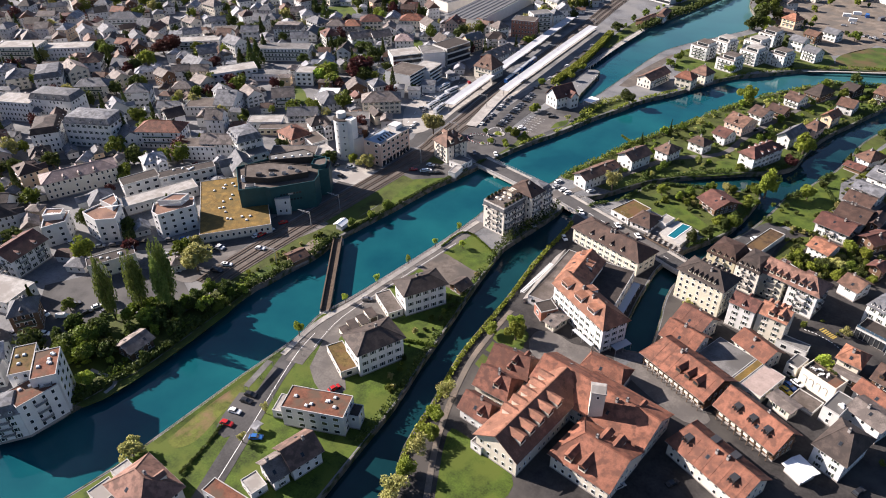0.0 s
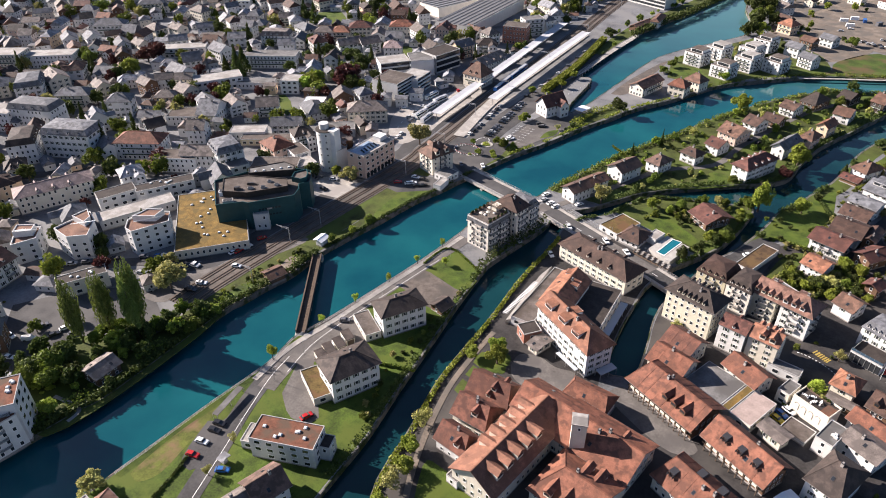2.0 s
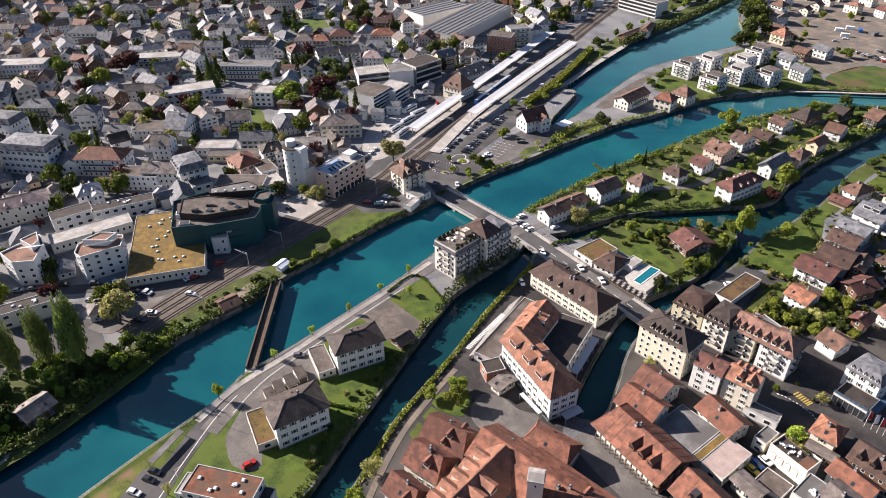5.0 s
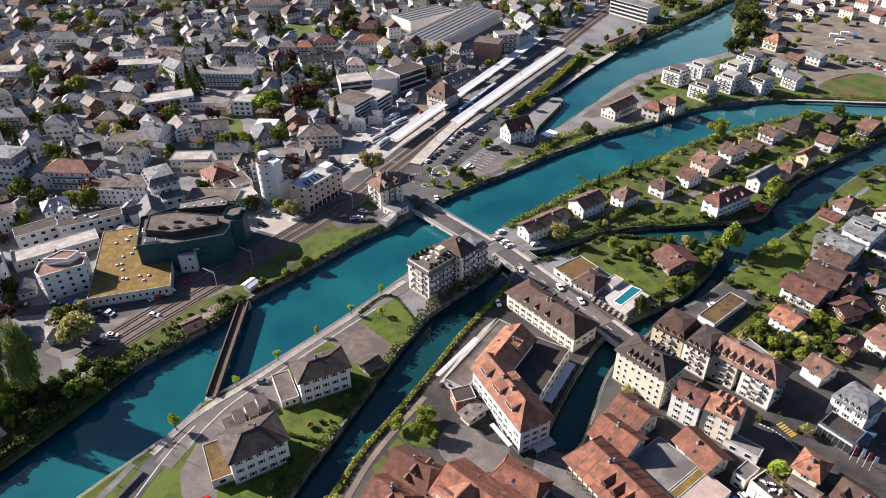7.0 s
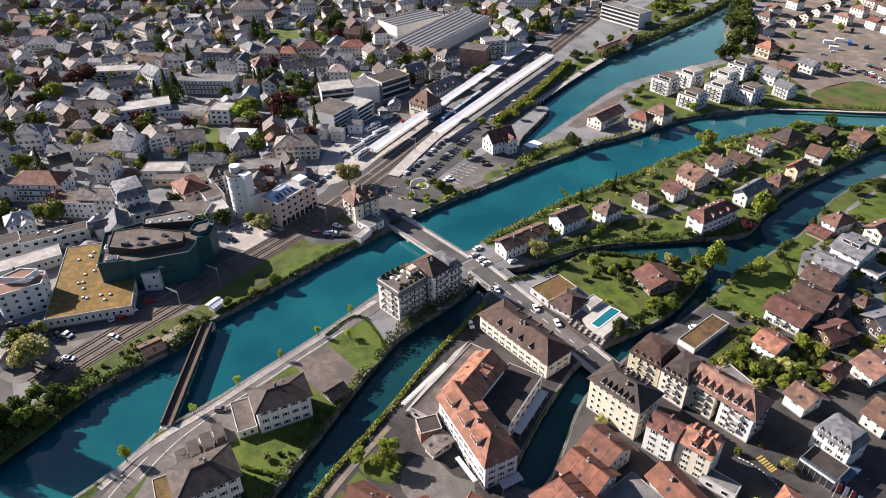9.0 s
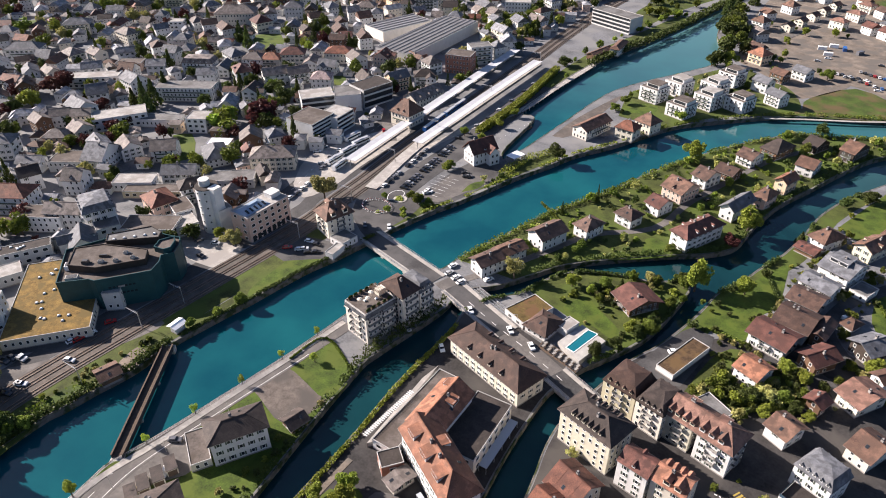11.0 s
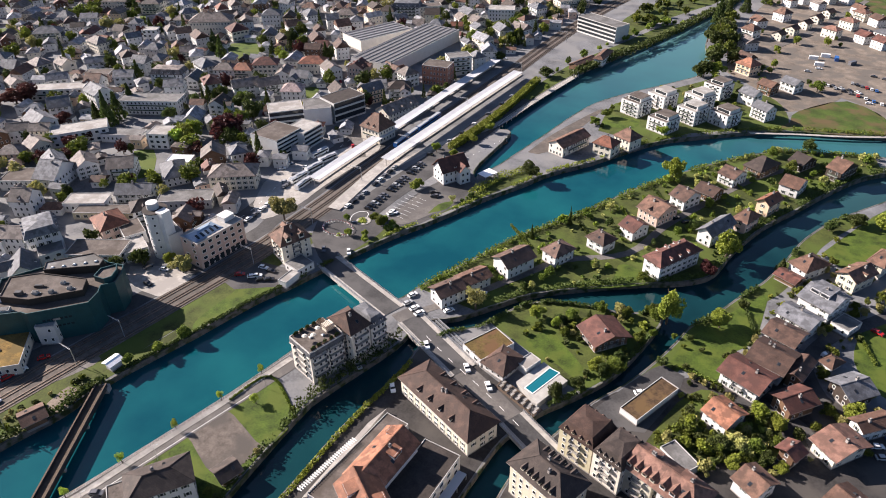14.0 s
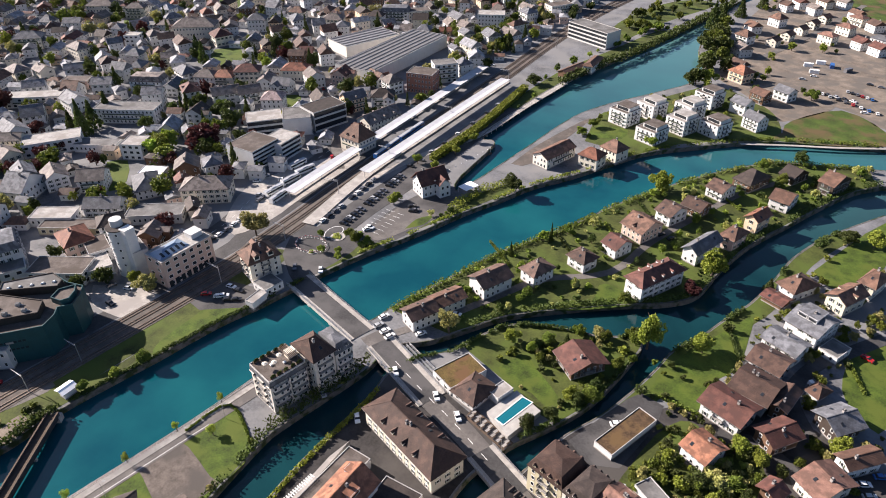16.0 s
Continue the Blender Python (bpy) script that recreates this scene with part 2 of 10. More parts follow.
class Build:
    """Collects boxes and prisms into one mesh."""

    def __init__(self):
        self.v, self.f, self.i = [], [], []

    def box(self, x0, x1, y0, y1, z0, z1, mat=0, taper=0.0):
        n, t = len(self.v), taper
        self.v += [(x0, y0, z0), (x1, y0, z0), (x1, y1, z0), (x0, y1, z0), (x0 + t, y0 + t, z1), (x1 - t, y0 + t, z1), (x1 - t, y1 - t, z1), (x0 + t, y1 - t, z1)]
        for q in ((0, 3, 2, 1), (4, 5, 6, 7), (0, 1, 5, 4), (1, 2, 6, 5), (2, 3, 7, 6), (3, 0, 4, 7)):
            self.f.append(tuple(n + k for k in q))
            self.i.append(mat)
        return self

    def prism(self, x0, x1, y0, y1, z0, z1, mat=0):
        """A ridge along x over the rectangle."""
        n, ym = len(self.v), (y0 + y1) / 2
        self.v += [(x0, y0, z0), (x1, y0, z0), (x1, y1, z0), (x0, y1, z0), (x0, ym, z1), (x1, ym, z1)]
        for q in ((0, 3, 2, 1), (0, 1, 5, 4), (2, 3, 4, 5), (1, 2, 5), (3, 0, 4)):
            self.f.append(tuple(n + k for k in q))
            self.i.append(mat)
        return self

    def poly(self, pts, mat=0):
        n = len(self.v)
        self.v += pts
        self.f.append(tuple(range(n, n + len(pts))))
        self.i.append(mat)
        return self

    def tube(self, a, b, r, sides=6, mat=0, r2=None):
        a, b = Vector(a), Vector(b)
        q = (b - a).to_track_quat("Z", "Y").to_matrix()
        n = len(self.v)
        for p, rr in ((a, r), (b, r if r2 is None else r2)):
            for k in range(sides):
                w = 2 * math.pi * k / sides
                self.v.append(tuple(p + q @ Vector((rr * math.cos(w), rr * math.sin(w), 0))))
        for k in range(sides):
            self.f.append((n + k, n + (k + 1) % sides, n + sides + (k + 1) % sides, n + sides + k))
            self.i.append(mat)
        self.f += [tuple(n + k for k in reversed(range(sides))), tuple(n + sides + k for k in range(sides))]
        self.i += [mat, mat]
        return self

    def window(self, m, w, h, shutters):
        """A small far window: frame, pane and shutters as thin proud plates."""
        for x0, x1, z0, z1, y, mat in ((-w / 2, w / 2, -h / 2, h / 2, -0.05, 0), (-w / 2 + 0.1, w / 2 - 0.1, -h / 2 + 0.1, h / 2 - 0.1, -0.07, 1)) + (((-w / 2 - 0.45, -w / 2 - 0.03, -h / 2, h / 2, -0.06, 2), (w / 2 + 0.03, w / 2 + 0.45, -h / 2, h / 2, -0.06, 2)) if shutters else ()):
            n = len(self.v)
            self.v += [tuple(m @ Vector(p)) for p in ((x0, y, z0), (x1, y, z0), (x1, y, z1), (x0, y, z1), (x0, 0.02, z0), (x1, 0.02, z0), (x1, 0.02, z1), (x0, 0.02, z1))]
            for q in ((0, 1, 2, 3), (1, 5, 6, 2), (4, 0, 3, 7), (3, 2, 6, 7), (4, 5, 1, 0)):
                self.f.append(tuple(n + k for k in q))
                self.i.append(mat)
        return self

    def join(self, other, m, shift=None):
        """Takes over another one's faces, moved by m; shift: where its materials stand in this list."""
        n = len(self.v)
        self.v += [tuple(m @ Vector(p)) for p in other.v]
        self.f += [tuple(n + k for k in q) for q in other.f]
        self.i += [shift[k] if shift else k for k in other.i]
        return self

    def mesh(self, name, mats, smooth=False):
        return mesh_of(name, self.v, self.f, mats, self.i, smooth)


def smooth_line(pts, steps=4):
    """A curve through the points."""
    out = []
    for i in range(len(pts) - 1):
        p0, p1, p2, p3 = (Vector(pts[max(0, min(len(pts) - 1, i + k))]) for k in (-1, 0, 1, 2))
        for s in range(steps):
            t = s / steps
            out.append(0.5 * (2 * p1 + (p2 - p0) * t + (2 * p0 - 5 * p1 + 4 * p2 - p3) * t * t + (3 * p1 - p0 - 3 * p2 + p3) * t * t * t))
    out.append(Vector(pts[-1]))
    return [(v.x, v.y) for v in out]


def inset(line, o):
    """The line moved to its left by o."""
    out = []
    for i, (x, y) in enumerate(line):
        (x0, y0), (x1, y1) = line[max(0, i - 1)], line[min(len(line) - 1, i + 1)]
        n = Vector((y0 - y1, x1 - x0)).normalized()
        out.append((x + n.x * o, y + n.y * o))
    return out


def inside(p, poly):
    x, y, hit = p[0], p[1], False
    for (x0, y0), (x1, y1) in zip(poly, poly[1:] + poly[:1]):
        if (y0 > y) != (y1 > y) and x < (x1 - x0) * (y - y0) / (y1 - y0) + x0:
            hit = not hit
    return hit


def filled(polys_in, polys_out=()):
    """Triangles that lie in some polygon of polys_in and in none of polys_out."""
    from mathutils.geometry import delaunay_2d_cdt
    verts, edges = [], []
    for poly in list(polys_in) + list(polys_out):
        n, k = len(verts), len(poly)
        verts += [Vector(p) for p in poly]
        edges += [(n + i, n + (i + 1) % k) for i in range(k)]
    v, _, f, *_ = delaunay_2d_cdt(verts, edges, [], 0, 1e-5)
    keep = []
    for t in f:
        c = sum((v[i] for i in t), Vector((0, 0))) / len(t)
        if any(inside(c, p) for p in polys_in) and not any(inside(c, p) for p in polys_out):
            keep.append(tuple(t))
    return v, keep


LEVELS = []


def level(x, y):
    """The height of the bed, road or ground at a place."""
    return max([z for poly, z in LEVELS if inside((x, y), poly)], default=G)


def patch(name, mat, pts, z, label, thick=0.3, soft=0, cat=""):
    """A flat bed of grass, gravel or paving, a little above the ground."""
    if soft:
        pts = smooth_line(pts + pts[:1], soft)[:-1]
    LEVELS.append((pts, z))
    v, f = filled([pts])
    k = len(v)
    verts = [(p.x, p.y, z) for p in v] + [(x, y, z) for x, y in pts] + [(x, y, z - thick) for x, y in pts]
    n = len(pts)
    faces = list(f) + [(k + i, k + n + i, k + n + (i + 1) % n, k + (i + 1) % n) for i in range(n)]
    return tagged(new(name, mesh_of(name, verts, faces, mat)), label, cat or name, kind="structure")


def strip(name, mat, pts, width, z, label, thick=0.25, shift=0.0, steps=4):
    """A road, path or track bed along a line."""
    line = smooth_line(pts, steps)
    if z < G + 1:
        LEVELS.append((inset(line, width / 2 + shift) + inset(line, -width / 2 + shift)[::-1], z))
    verts, faces = [], []
    for i, (x, y) in enumerate(line):
        x0, y0 = line[max(0, i - 1)]
        x1, y1 = line[min(len(line) - 1, i + 1)]
        n = Vector((y0 - y1, x1 - x0)).normalized()
        for o, h in ((-width / 2 + shift, z - thick), (-width / 2 + shift, z), (width / 2 + shift, z), (width / 2 + shift, z - thick)):
            verts.append((x + n.x * o, y + n.y * o, h))
    for i in range(len(line) - 1):
        a, b = 4 * i, 4 * i + 4
        faces += [(a, a + 1, b + 1, b), (a + 1, a + 2, b + 2, b + 1), (a + 2, a + 3, b + 3, b + 2)]
    return tagged(new(name, mesh_of(name, verts, faces, mat)), label, name, kind="structure")


# ---- houses ----
WALL_WORDS = dict(white="white rendered", cream="cream rendered", yellow="pale yellow", stone="grey stone", grey_white="pale grey", apricot="apricot", pink="pale pink",
                  ochre="ochre", brick="red brick", brown="brown timber", dark_wood="dark timber", teal="dark teal clad")
ROOF_WORDS = dict(roof_red="red clay tile", roof_russet="russet clay tile", roof_terracotta="terracotta clay tile", roof_clay="clay brown tile", roof_mauve="faded brown tile", roof_orange="orange clay tile", roof_brown="brown tile", roof_dark="dark brown tile", roof_darkbrown="dark brown tile",
                  roof_wine="wine-red tile", roof_umber="umber tile", roof_grey="pale grey tile", flat_olive="mossy brown", roof_slate="grey slate", roof_rose="faded rose tile", roof_steel="blue-grey metal", roof_ribbed="grey ribbed metal",
                  roof_ribbed_light="light ribbed metal", flat_red="red-brown gravel", flat_moss="mossy ochre", flat_sedum="dark mossy", flat_brown="brown gravel", flat_dark="dark bitumen",
                  flat_grey="grey gravel", flat_light="pale gravel", flat_pink="faded pink", tent="white canvas")
KIND_WORDS = dict(hip="hipped roof", gable="gabled roof", mixed="pitched roof", mansard="mansard roof", flat="flat roof")
CACHE = {}


def window_mesh(w, h, shutters):
    """One piece: a frame with its sill, the pane set back, and shutters folded open beside it."""
    key = ("window", w, h, shutters)
    if key not in CACHE:
        xs = [-w / 2, -w / 2 + 0.1, w / 2 - 0.1, w / 2]
        if shutters:
            xs = [-w / 2 - 0.48] + xs + [w / 2 + 0.48]
        zs = [-h / 2, -h / 2 + 0.1, h / 2 - 0.1, h / 2]
        nx, b = len(xs), Build()
        b.v += [(x, -0.08, z) for z in zs for x in xs]
        mid = nx // 2 - 1
        for r in range(3):
            for c in range(nx - 1):
                if r == 1 and c == mid:
                    continue
                q = r * nx + c
                b.f.append((q, q + 1, q + nx + 1, q + nx))
                b.i.append(2 if shutters and c in (0, nx - 2) else 1)
        g = len(b.v)
        ring = [nx + mid, nx + mid + 1, 2 * nx + mid + 1, 2 * nx + mid]
        b.v += [(b.v[k][0], -0.015, b.v[k][2]) for k in ring]
        b.f.append((g, g + 1, g + 2, g + 3))
        b.i.append(0)
        for k in range(4):
            b.f.append((ring[k], ring[(k + 1) % 4], g + (k + 1) % 4, g + k))
            b.i.append(1)
        edge = list(range(nx)) + [nx * r + nx - 1 for r in (1, 2)] + [3 * nx + c for c in reversed(range(nx))] + [nx * r for r in (2, 1)]
        g = len(b.v)
        b.v += [(b.v[k][0], 0.03, b.v[k][2]) for k in edge]
        for k in range(len(edge)):
            b.f.append((edge[(k + 1) % len(edge)], edge[k], g + k, g + (k + 1) % len(edge)))
            b.i.append(1)
        CACHE[key] = b.mesh("window", ["glass", "white_paint", "shutter"])
    return CACHE[key]


def roof_mesh(kind, w, d, rise, mat, thick=0.24, ends=(0, 0)):
    """Eaves at z 0, ridge along x."""
    b = Build()
    x, y = w / 2, d / 2
    if kind == "gable":
        prof = [(-y, 0), (0, rise), (y, 0), (y, -thick), (0, rise - thick), (-y, -thick)]
        for s in (-1, 1):
            b.v += [(s * x, p, z) for p, z in prof]
        b.f += [(0, 6, 7, 1), (1, 7, 8, 2), (2, 8, 9, 3), (3, 9, 10, 4), (4, 10, 11, 5), (5, 11, 6, 0), (0, 1, 4, 5), (1, 2, 3, 4), (7, 6, 11, 10), (8, 7, 10, 9)]
        b.i += [0] * 10
        b.box(-x, x, -0.16, 0.16, rise - 0.06, rise + 0.07)
    elif kind == "hip":
        r = max(x - y, 0.12 * w)
        b.v += [(-x, -y, 0), (x, -y, 0), (x, y, 0), (-x, y, 0), (-r, 0, rise), (r, 0, rise)] + [(-x, -y, -thick), (x, -y, -thick), (x, y, -thick), (-x, y, -thick)]
        b.f += [(0, 1, 5, 4), (1, 2, 5), (2, 3, 4, 5), (3, 0, 4), (6, 7, 1, 0), (7, 8, 2, 1), (8, 9, 3, 2), (9, 6, 0, 3), (9, 8, 7, 6)]
        b.i += [0] * 9
        b.box(-r, r, -0.15, 0.15, rise - 0.06, rise + 0.07)
        for sx in (-1, 1):
            for sy in (-1, 1):
                b.tube((sx * x, sy * y, 0.0), (sx * r, 0, rise), 0.1, 5)
    elif kind == "mixed":
        # each end either a gable (inset 0) or a hip
        e0, e1 = ends
        b.v += [(-x, -y, 0), (x, -y, 0), (x, y, 0), (-x, y, 0), (-x + e0, 0, rise), (x - e1, 0, rise)] + [(-x, -y, -thick), (x, -y, -thick), (x, y, -thick), (-x, y, -thick), (-x + e0, 0, rise - thick), (x - e1, 0, rise - thick)]
        b.f += [(0, 1, 5, 4), (1, 2, 5), (2, 3, 4, 5), (3, 0, 4), (6, 7, 1, 0), (7, 8, 2, 1), (8, 9, 3, 2), (9, 6, 0, 3), (10, 11, 7, 6), (8, 7, 11), (11, 10, 9, 8), (6, 9, 10)]
        b.i += [0] * 12
        if not e0:
            b.f[3:4], b.f[11:12], b.f[7:8] = [(3, 9, 10, 4)], [(0, 4, 10, 6)], [(9, 3, 4, 10)]
            del b.f[7], b.i[7]
        if not e1:
            b.f[1], b.f[5] = (1, 5, 11, 7), (2, 8, 11, 5)
            b.f.remove((8, 7, 11))
            b.i.pop()
        b.box(-x + e0, x - e1, -0.17, 0.17, rise - 0.06, rise + 0.09)
        for sx, e in ((-1, e0), (1, e1)):
            if e:
                for sy in (-1, 1):
                    b.tube((sx * x, sy * y, 0.0), (sx * (x - e), 0, rise), 0.11, 5)
    elif kind == "mansard":
        k, up = 1.5, 2.9
        b.v += [(-x, -y, 0), (x, -y, 0), (x, y, 0), (-x, y, 0)] + [(-x + k, -y + k, up), (x - k, -y + k, up), (x - k, y - k, up), (-x + k, y - k, up)]
        b.f += [(0, 1, 5, 4), (1, 2, 6, 5), (2, 3, 7, 6), (3, 0, 4, 7), (3, 2, 1, 0)]
        r = max(x - y, 0.1 * w)
        b.v += [(-r, 0, up + (y - k) * 0.16), (r, 0, up + (y - k) * 0.16)]
        b.f += [(4, 5, 9, 8), (5, 6, 9), (6, 7, 8, 9), (7, 4, 8)]
        b.i += [0] * 9
        b.box(-x - 0.1, x + 0.1, -y - 0.1, y + 0.1, -0.3, -0.02)
    return b.mesh("roof", [mat])


def chimney_mesh():
    if "chimney" not in CACHE:
        b = Build()
        b.box(-0.4, 0.4, -0.35, 0.35, -2.0, 1.0, 0).box(-0.5, 0.5, -0.45, 0.45, 1.0, 1.14, 1).box(-0.25, 0.25, -0.2, 0.2, 1.14, 1.45, 0)
        CACHE["chimney"] = b.mesh("chimney", ["plinth", "dark_metal"])
    return CACHE["chimney"]


def dormer_meshes(size, pitch, mat, wall):
    key = ("dormer", size, round(pitch), mat, wall)
    if key not in CACHE:
        t = math.tan(radians(pitch))
        w, h = 1.5 * size, 1.5 * size
        deep = (h + 0.55 * size) / t
        b = Build()
        b.box(-w / 2, w / 2, 0, deep * 0.8, -0.3, h, 0)
        b.box(-w / 2 + 0.22, w / 2 - 0.22, -0.05, 0.02, 0.28 * h, 0.88 * h, 1)
        c = Build()
        o, rz = 0.25 * size, 0.62 * size
        n = len(c.v)
        c.v += [(-w / 2 - o, -o, h - 0.1), (w / 2 + o, -o, h - 0.1), (w / 2 + o, deep, h - 0.1), (-w / 2 - o, deep, h - 0.1), (0, -o, h + rz), (0, deep * 1.25, h + rz)]
        c.f += [(0, 4, 5, 3), (1, 2, 5, 4), (0, 1, 4), (3, 2, 1, 0), (2, 3, 5)]
        c.i += [0] * 5
        CACHE[key] = (b.mesh("dormer", ["wall_" + wall, "glass"]), c.mesh("dormer_roof", [mat]))
    return CACHE[key]


def special_dormer(kind, size, pitch, mat, wall):
    """Dormers set one by one: glazed boxes in dark metal, or wide sheds."""
    key = ("special", kind, size, round(pitch), mat, wall)
    if key not in CACHE:
        t = math.tan(radians(pitch))
        b, c = Build(), Build()
        if kind == "glass":
            w, h = 1.9 * size, 1.7 * size
            b.box(-w / 2, w / 2, 0, h / t, -0.4, h, 0).box(-w / 2 + 0.12, -0.06, -0.05, 0.02, 0.1, h - 0.15, 1).box(0.06, w / 2 - 0.12, -0.05, 0.02, 0.1, h - 0.15, 1)
            c.box(-w / 2 - 0.18, w / 2 + 0.18, -0.35, h / t, h, h + 0.12, 1)
            for sx in (-1, 1):
                c.box(sx * (w / 2 + 0.12) - 0.05, sx * (w / 2 + 0.12) + 0.05, -1.0, 0.0, 0.0, 1.0, 1)
            c.box(-w / 2 - 0.17, w / 2 + 0.17, -1.05, -0.98, 0.85, 1.0, 1)
        else:
            w, h = 2.6 * size, 1.25 * size
            b.box(-w / 2, w / 2, 0, h / t * 1.3, -0.4, h, 0).box(-w / 2 + 0.25, w / 2 - 0.25, -0.04, 0.03, 0.3, h - 0.2, 1)
            c.v += [(-w / 2 - 0.2, -0.3, h - 0.05), (w / 2 + 0.2, -0.3, h - 0.05), (w / 2 + 0.2, h / t * 1.7, h * 1.35), (-w / 2 - 0.2, h / t * 1.7, h * 1.35)]
            c.v += [(q[0], q[1], q[2] - 0.18) for q in c.v]
            c.f += [(0, 1, 2, 3), (4, 5, 1, 0), (5, 6, 2, 1), (6, 7, 3, 2), (7, 4, 0, 3), (7, 6, 5, 4)]
            c.i += [0] * 6
        walls = ["flat_grey", "glass"] if kind == "glass" else ["wall_" + wall, "glass"]
        CACHE[key] = (b.mesh("dormer", walls), c.mesh("dormer_roof", [mat, "dark_metal"]))
    return CACHE[key]


def balcony_mesh(w):
    key = ("balcony", round(w, 1))
    if key not in CACHE:
        b = Build()
        b.box(-w / 2, w / 2, -0.95, 0.05, -0.16, 0, 0)
        b.box(-w / 2, w / 2, -0.95, -0.91, 0.95, 1.0, 1)
        k = max(4, int(w / 0.35))
        for i in range(k + 1):
            x = -w / 2 + 0.02 + (w - 0.04) * i / k
            b.box(x - 0.03, x + 0.03, -0.94, -0.92, 0, 0.95, 1)
        for s in (-1, 1):
            b.box(s * w / 2 - 0.02, s * w / 2 + 0.02, -0.93, 0, 0.1, 1.0, 1)
        CACHE[key] = b.mesh("balcony", ["concrete", "dark_metal"])
    return CACHE[key]


def vent_mesh():
    if "vent" not in CACHE:
        b = Build()
        b.box(-0.55, 0.55, -0.55, 0.55, 0, 0.35, 0).box(-0.5, 0.5, -0.5, 0.5, 0.35, 0.6, 1, 0.2)
        CACHE["vent"] = b.mesh("skylight", ["concrete", "white_paint"])
    return CACHE["vent"]


SIDES = ((0, lambda w, d: (0, -d / 2), 0), (1, lambda w, d: (w / 2, 0), 90), (0, lambda w, d: (0, d / 2), 180), (1, lambda w, d: (-w / 2, 0), 270))
FOOT = []


def house(name, x, y, rot, w, d, h, roof="gable", pitch=30, wall="white", rmat="roof_brown", storeys=2, dormers=0, chimneys=0, balconies=False, vents=0,
          windows=True, few=False, cat="house", z=None, wing=0.0, ends=(0, 0), dorm=(), seams=0, gallery=False, eaves=None, gutter=True):
    rng = random.Random(int(x * 31 + y * 17))
    root = None
    floors = {1: "one storey", 2: "two storeys", 3: "three storeys", 4: "four storeys", 5: "five storeys", 6: "six storeys"}[storeys]
    if name == "town_house":
        root = new(name, bpy.data.meshes.new("wall"))
    else:
        root = new(name)
    root.matrix_basis = pose(x, y, G if z is None else z, 0, 0, rot)
    tagged(root, "%s %s, %s, %s %s" % (WALL_WORDS[wall], cat, floors, ROOF_WORDS[rmat], KIND_WORDS[roof]), cat)
    FOOT.append((x, y, 0.5 * math.hypot(w, d)))
    ov = {"flat": 0.05, "mansard": 0.25}.get(roof, 0.6 if few else 1.25 if cat in ("chalet", "farmhouse") else 0.85) if eaves is None else eaves
    ww, dd = w - 2 * ov, d - 2 * ov - (3.2 if gallery else 0.0)
    rise = math.tan(radians(pitch)) * d / 2
    b = Build()
    b.box(-ww / 2, ww / 2, -dd / 2, dd / 2, -0.4, h - (0 if roof == "flat" else 0.05), 0)
    b.box(-ww / 2 - 0.05, ww / 2 + 0.05, -dd / 2 - 0.05, dd / 2 + 0.05, -0.4, 0.5, 1)
    if roof == "gable":
        b.prism(-ww / 2, ww / 2, -dd / 2, dd / 2, h - 0.05 - 0.02, h + rise * dd / d - 0.12, 0)
    if roof == "mixed":
        for sx, e in ((-1, ends[0]), (1, ends[1])):
            if not e:
                b.prism(*sorted((sx * ww / 2, sx * (ww / 2 - 0.4))), -dd / 2, dd / 2, h - 0.07, h + rise * dd / d - 0.2, 0)
    if name == "town_house":
        root.data = b.mesh("wall", ["wall_" + wall, "plinth"])
    else:
        child("wall", b.mesh("wall", ["wall_" + wall, "plinth"]), root)
    if roof == "flat":
        b = Build()
        p = 0.16
        b.box(-ww / 2 + p, ww / 2 - p, -dd / 2 + p, dd / 2 - p, h - 0.1, h + 0.06, 0)
        child("roof", b.mesh("roof", [rmat]), root)
        b = Build()
        rim = 0.1 if name.startswith("market") else 0.3
        for x0, x1, y0, y1 in ((-w / 2, w / 2, -d / 2, -d / 2 + p + 0.05), (-w / 2, w / 2, d / 2 - p - 0.05, d / 2), (-w / 2, -w / 2 + p + 0.05, -d / 2 + p + 0.05, d / 2 - p - 0.05), (w / 2 - p - 0.05, w / 2, -d / 2 + p + 0.05, d / 2 - p - 0.05)):
            b.box(x0, x1, y0, y1, h - 0.02, h + rim, 0)
        child("parapet", b.mesh("parapet", ["wall_teal" if wall == "teal" else "parapet"]), root)
        if rmat.startswith("roof_ribbed"):
            n = max(2, int(w / 4.5))
            rib = Build().box(-0.5, 0.5, -dd / 2 + 0.5, dd / 2 - 0.5, 0, 0.45, 0, 0.15).mesh("rib", ["roof_ribbed_light" if rmat == "roof_ribbed" else "roof_ribbed"])
            for k in range(n):
                child("rib", rib, root, pose(ww * ((k + 0.5) / n - 0.5), 0, h + 0.06))
        if name == "condominium":
            # a set-back top storey with a glazed front and its own low rim
            pent = child("attic", Build().box(-ww * 0.3, ww * 0.42, -dd * 0.28, dd * 0.42, h, h + 2.3).mesh("attic", ["wall_" + wall]), root)
            child("roof", Build().box(-ww * 0.31, ww * 0.43, -dd * 0.29, dd * 0.43, h + 2.3, h + 2.45).mesh("roof", [rmat]), pent)
            child("glazing", Build().box(-ww * 0.24, ww * 0.36, -dd * 0.28 - 0.04, -dd * 0.28 + 0.04, h + 0.3, h + 2.0).mesh("glazing", ["glass"]), pent)
        for k in range(vents):
            child("skylight", vent_mesh(), root, pose((rng.random() - 0.5) * ww * 0.75, (rng.random() - 0.5) * dd * 0.6, h + 0.06, 0, 0, 0))
    else:
        child("roof", roof_mesh(roof, w, d, rise, rmat, ends=ends), root, pose(0, 0, h + 0.02))
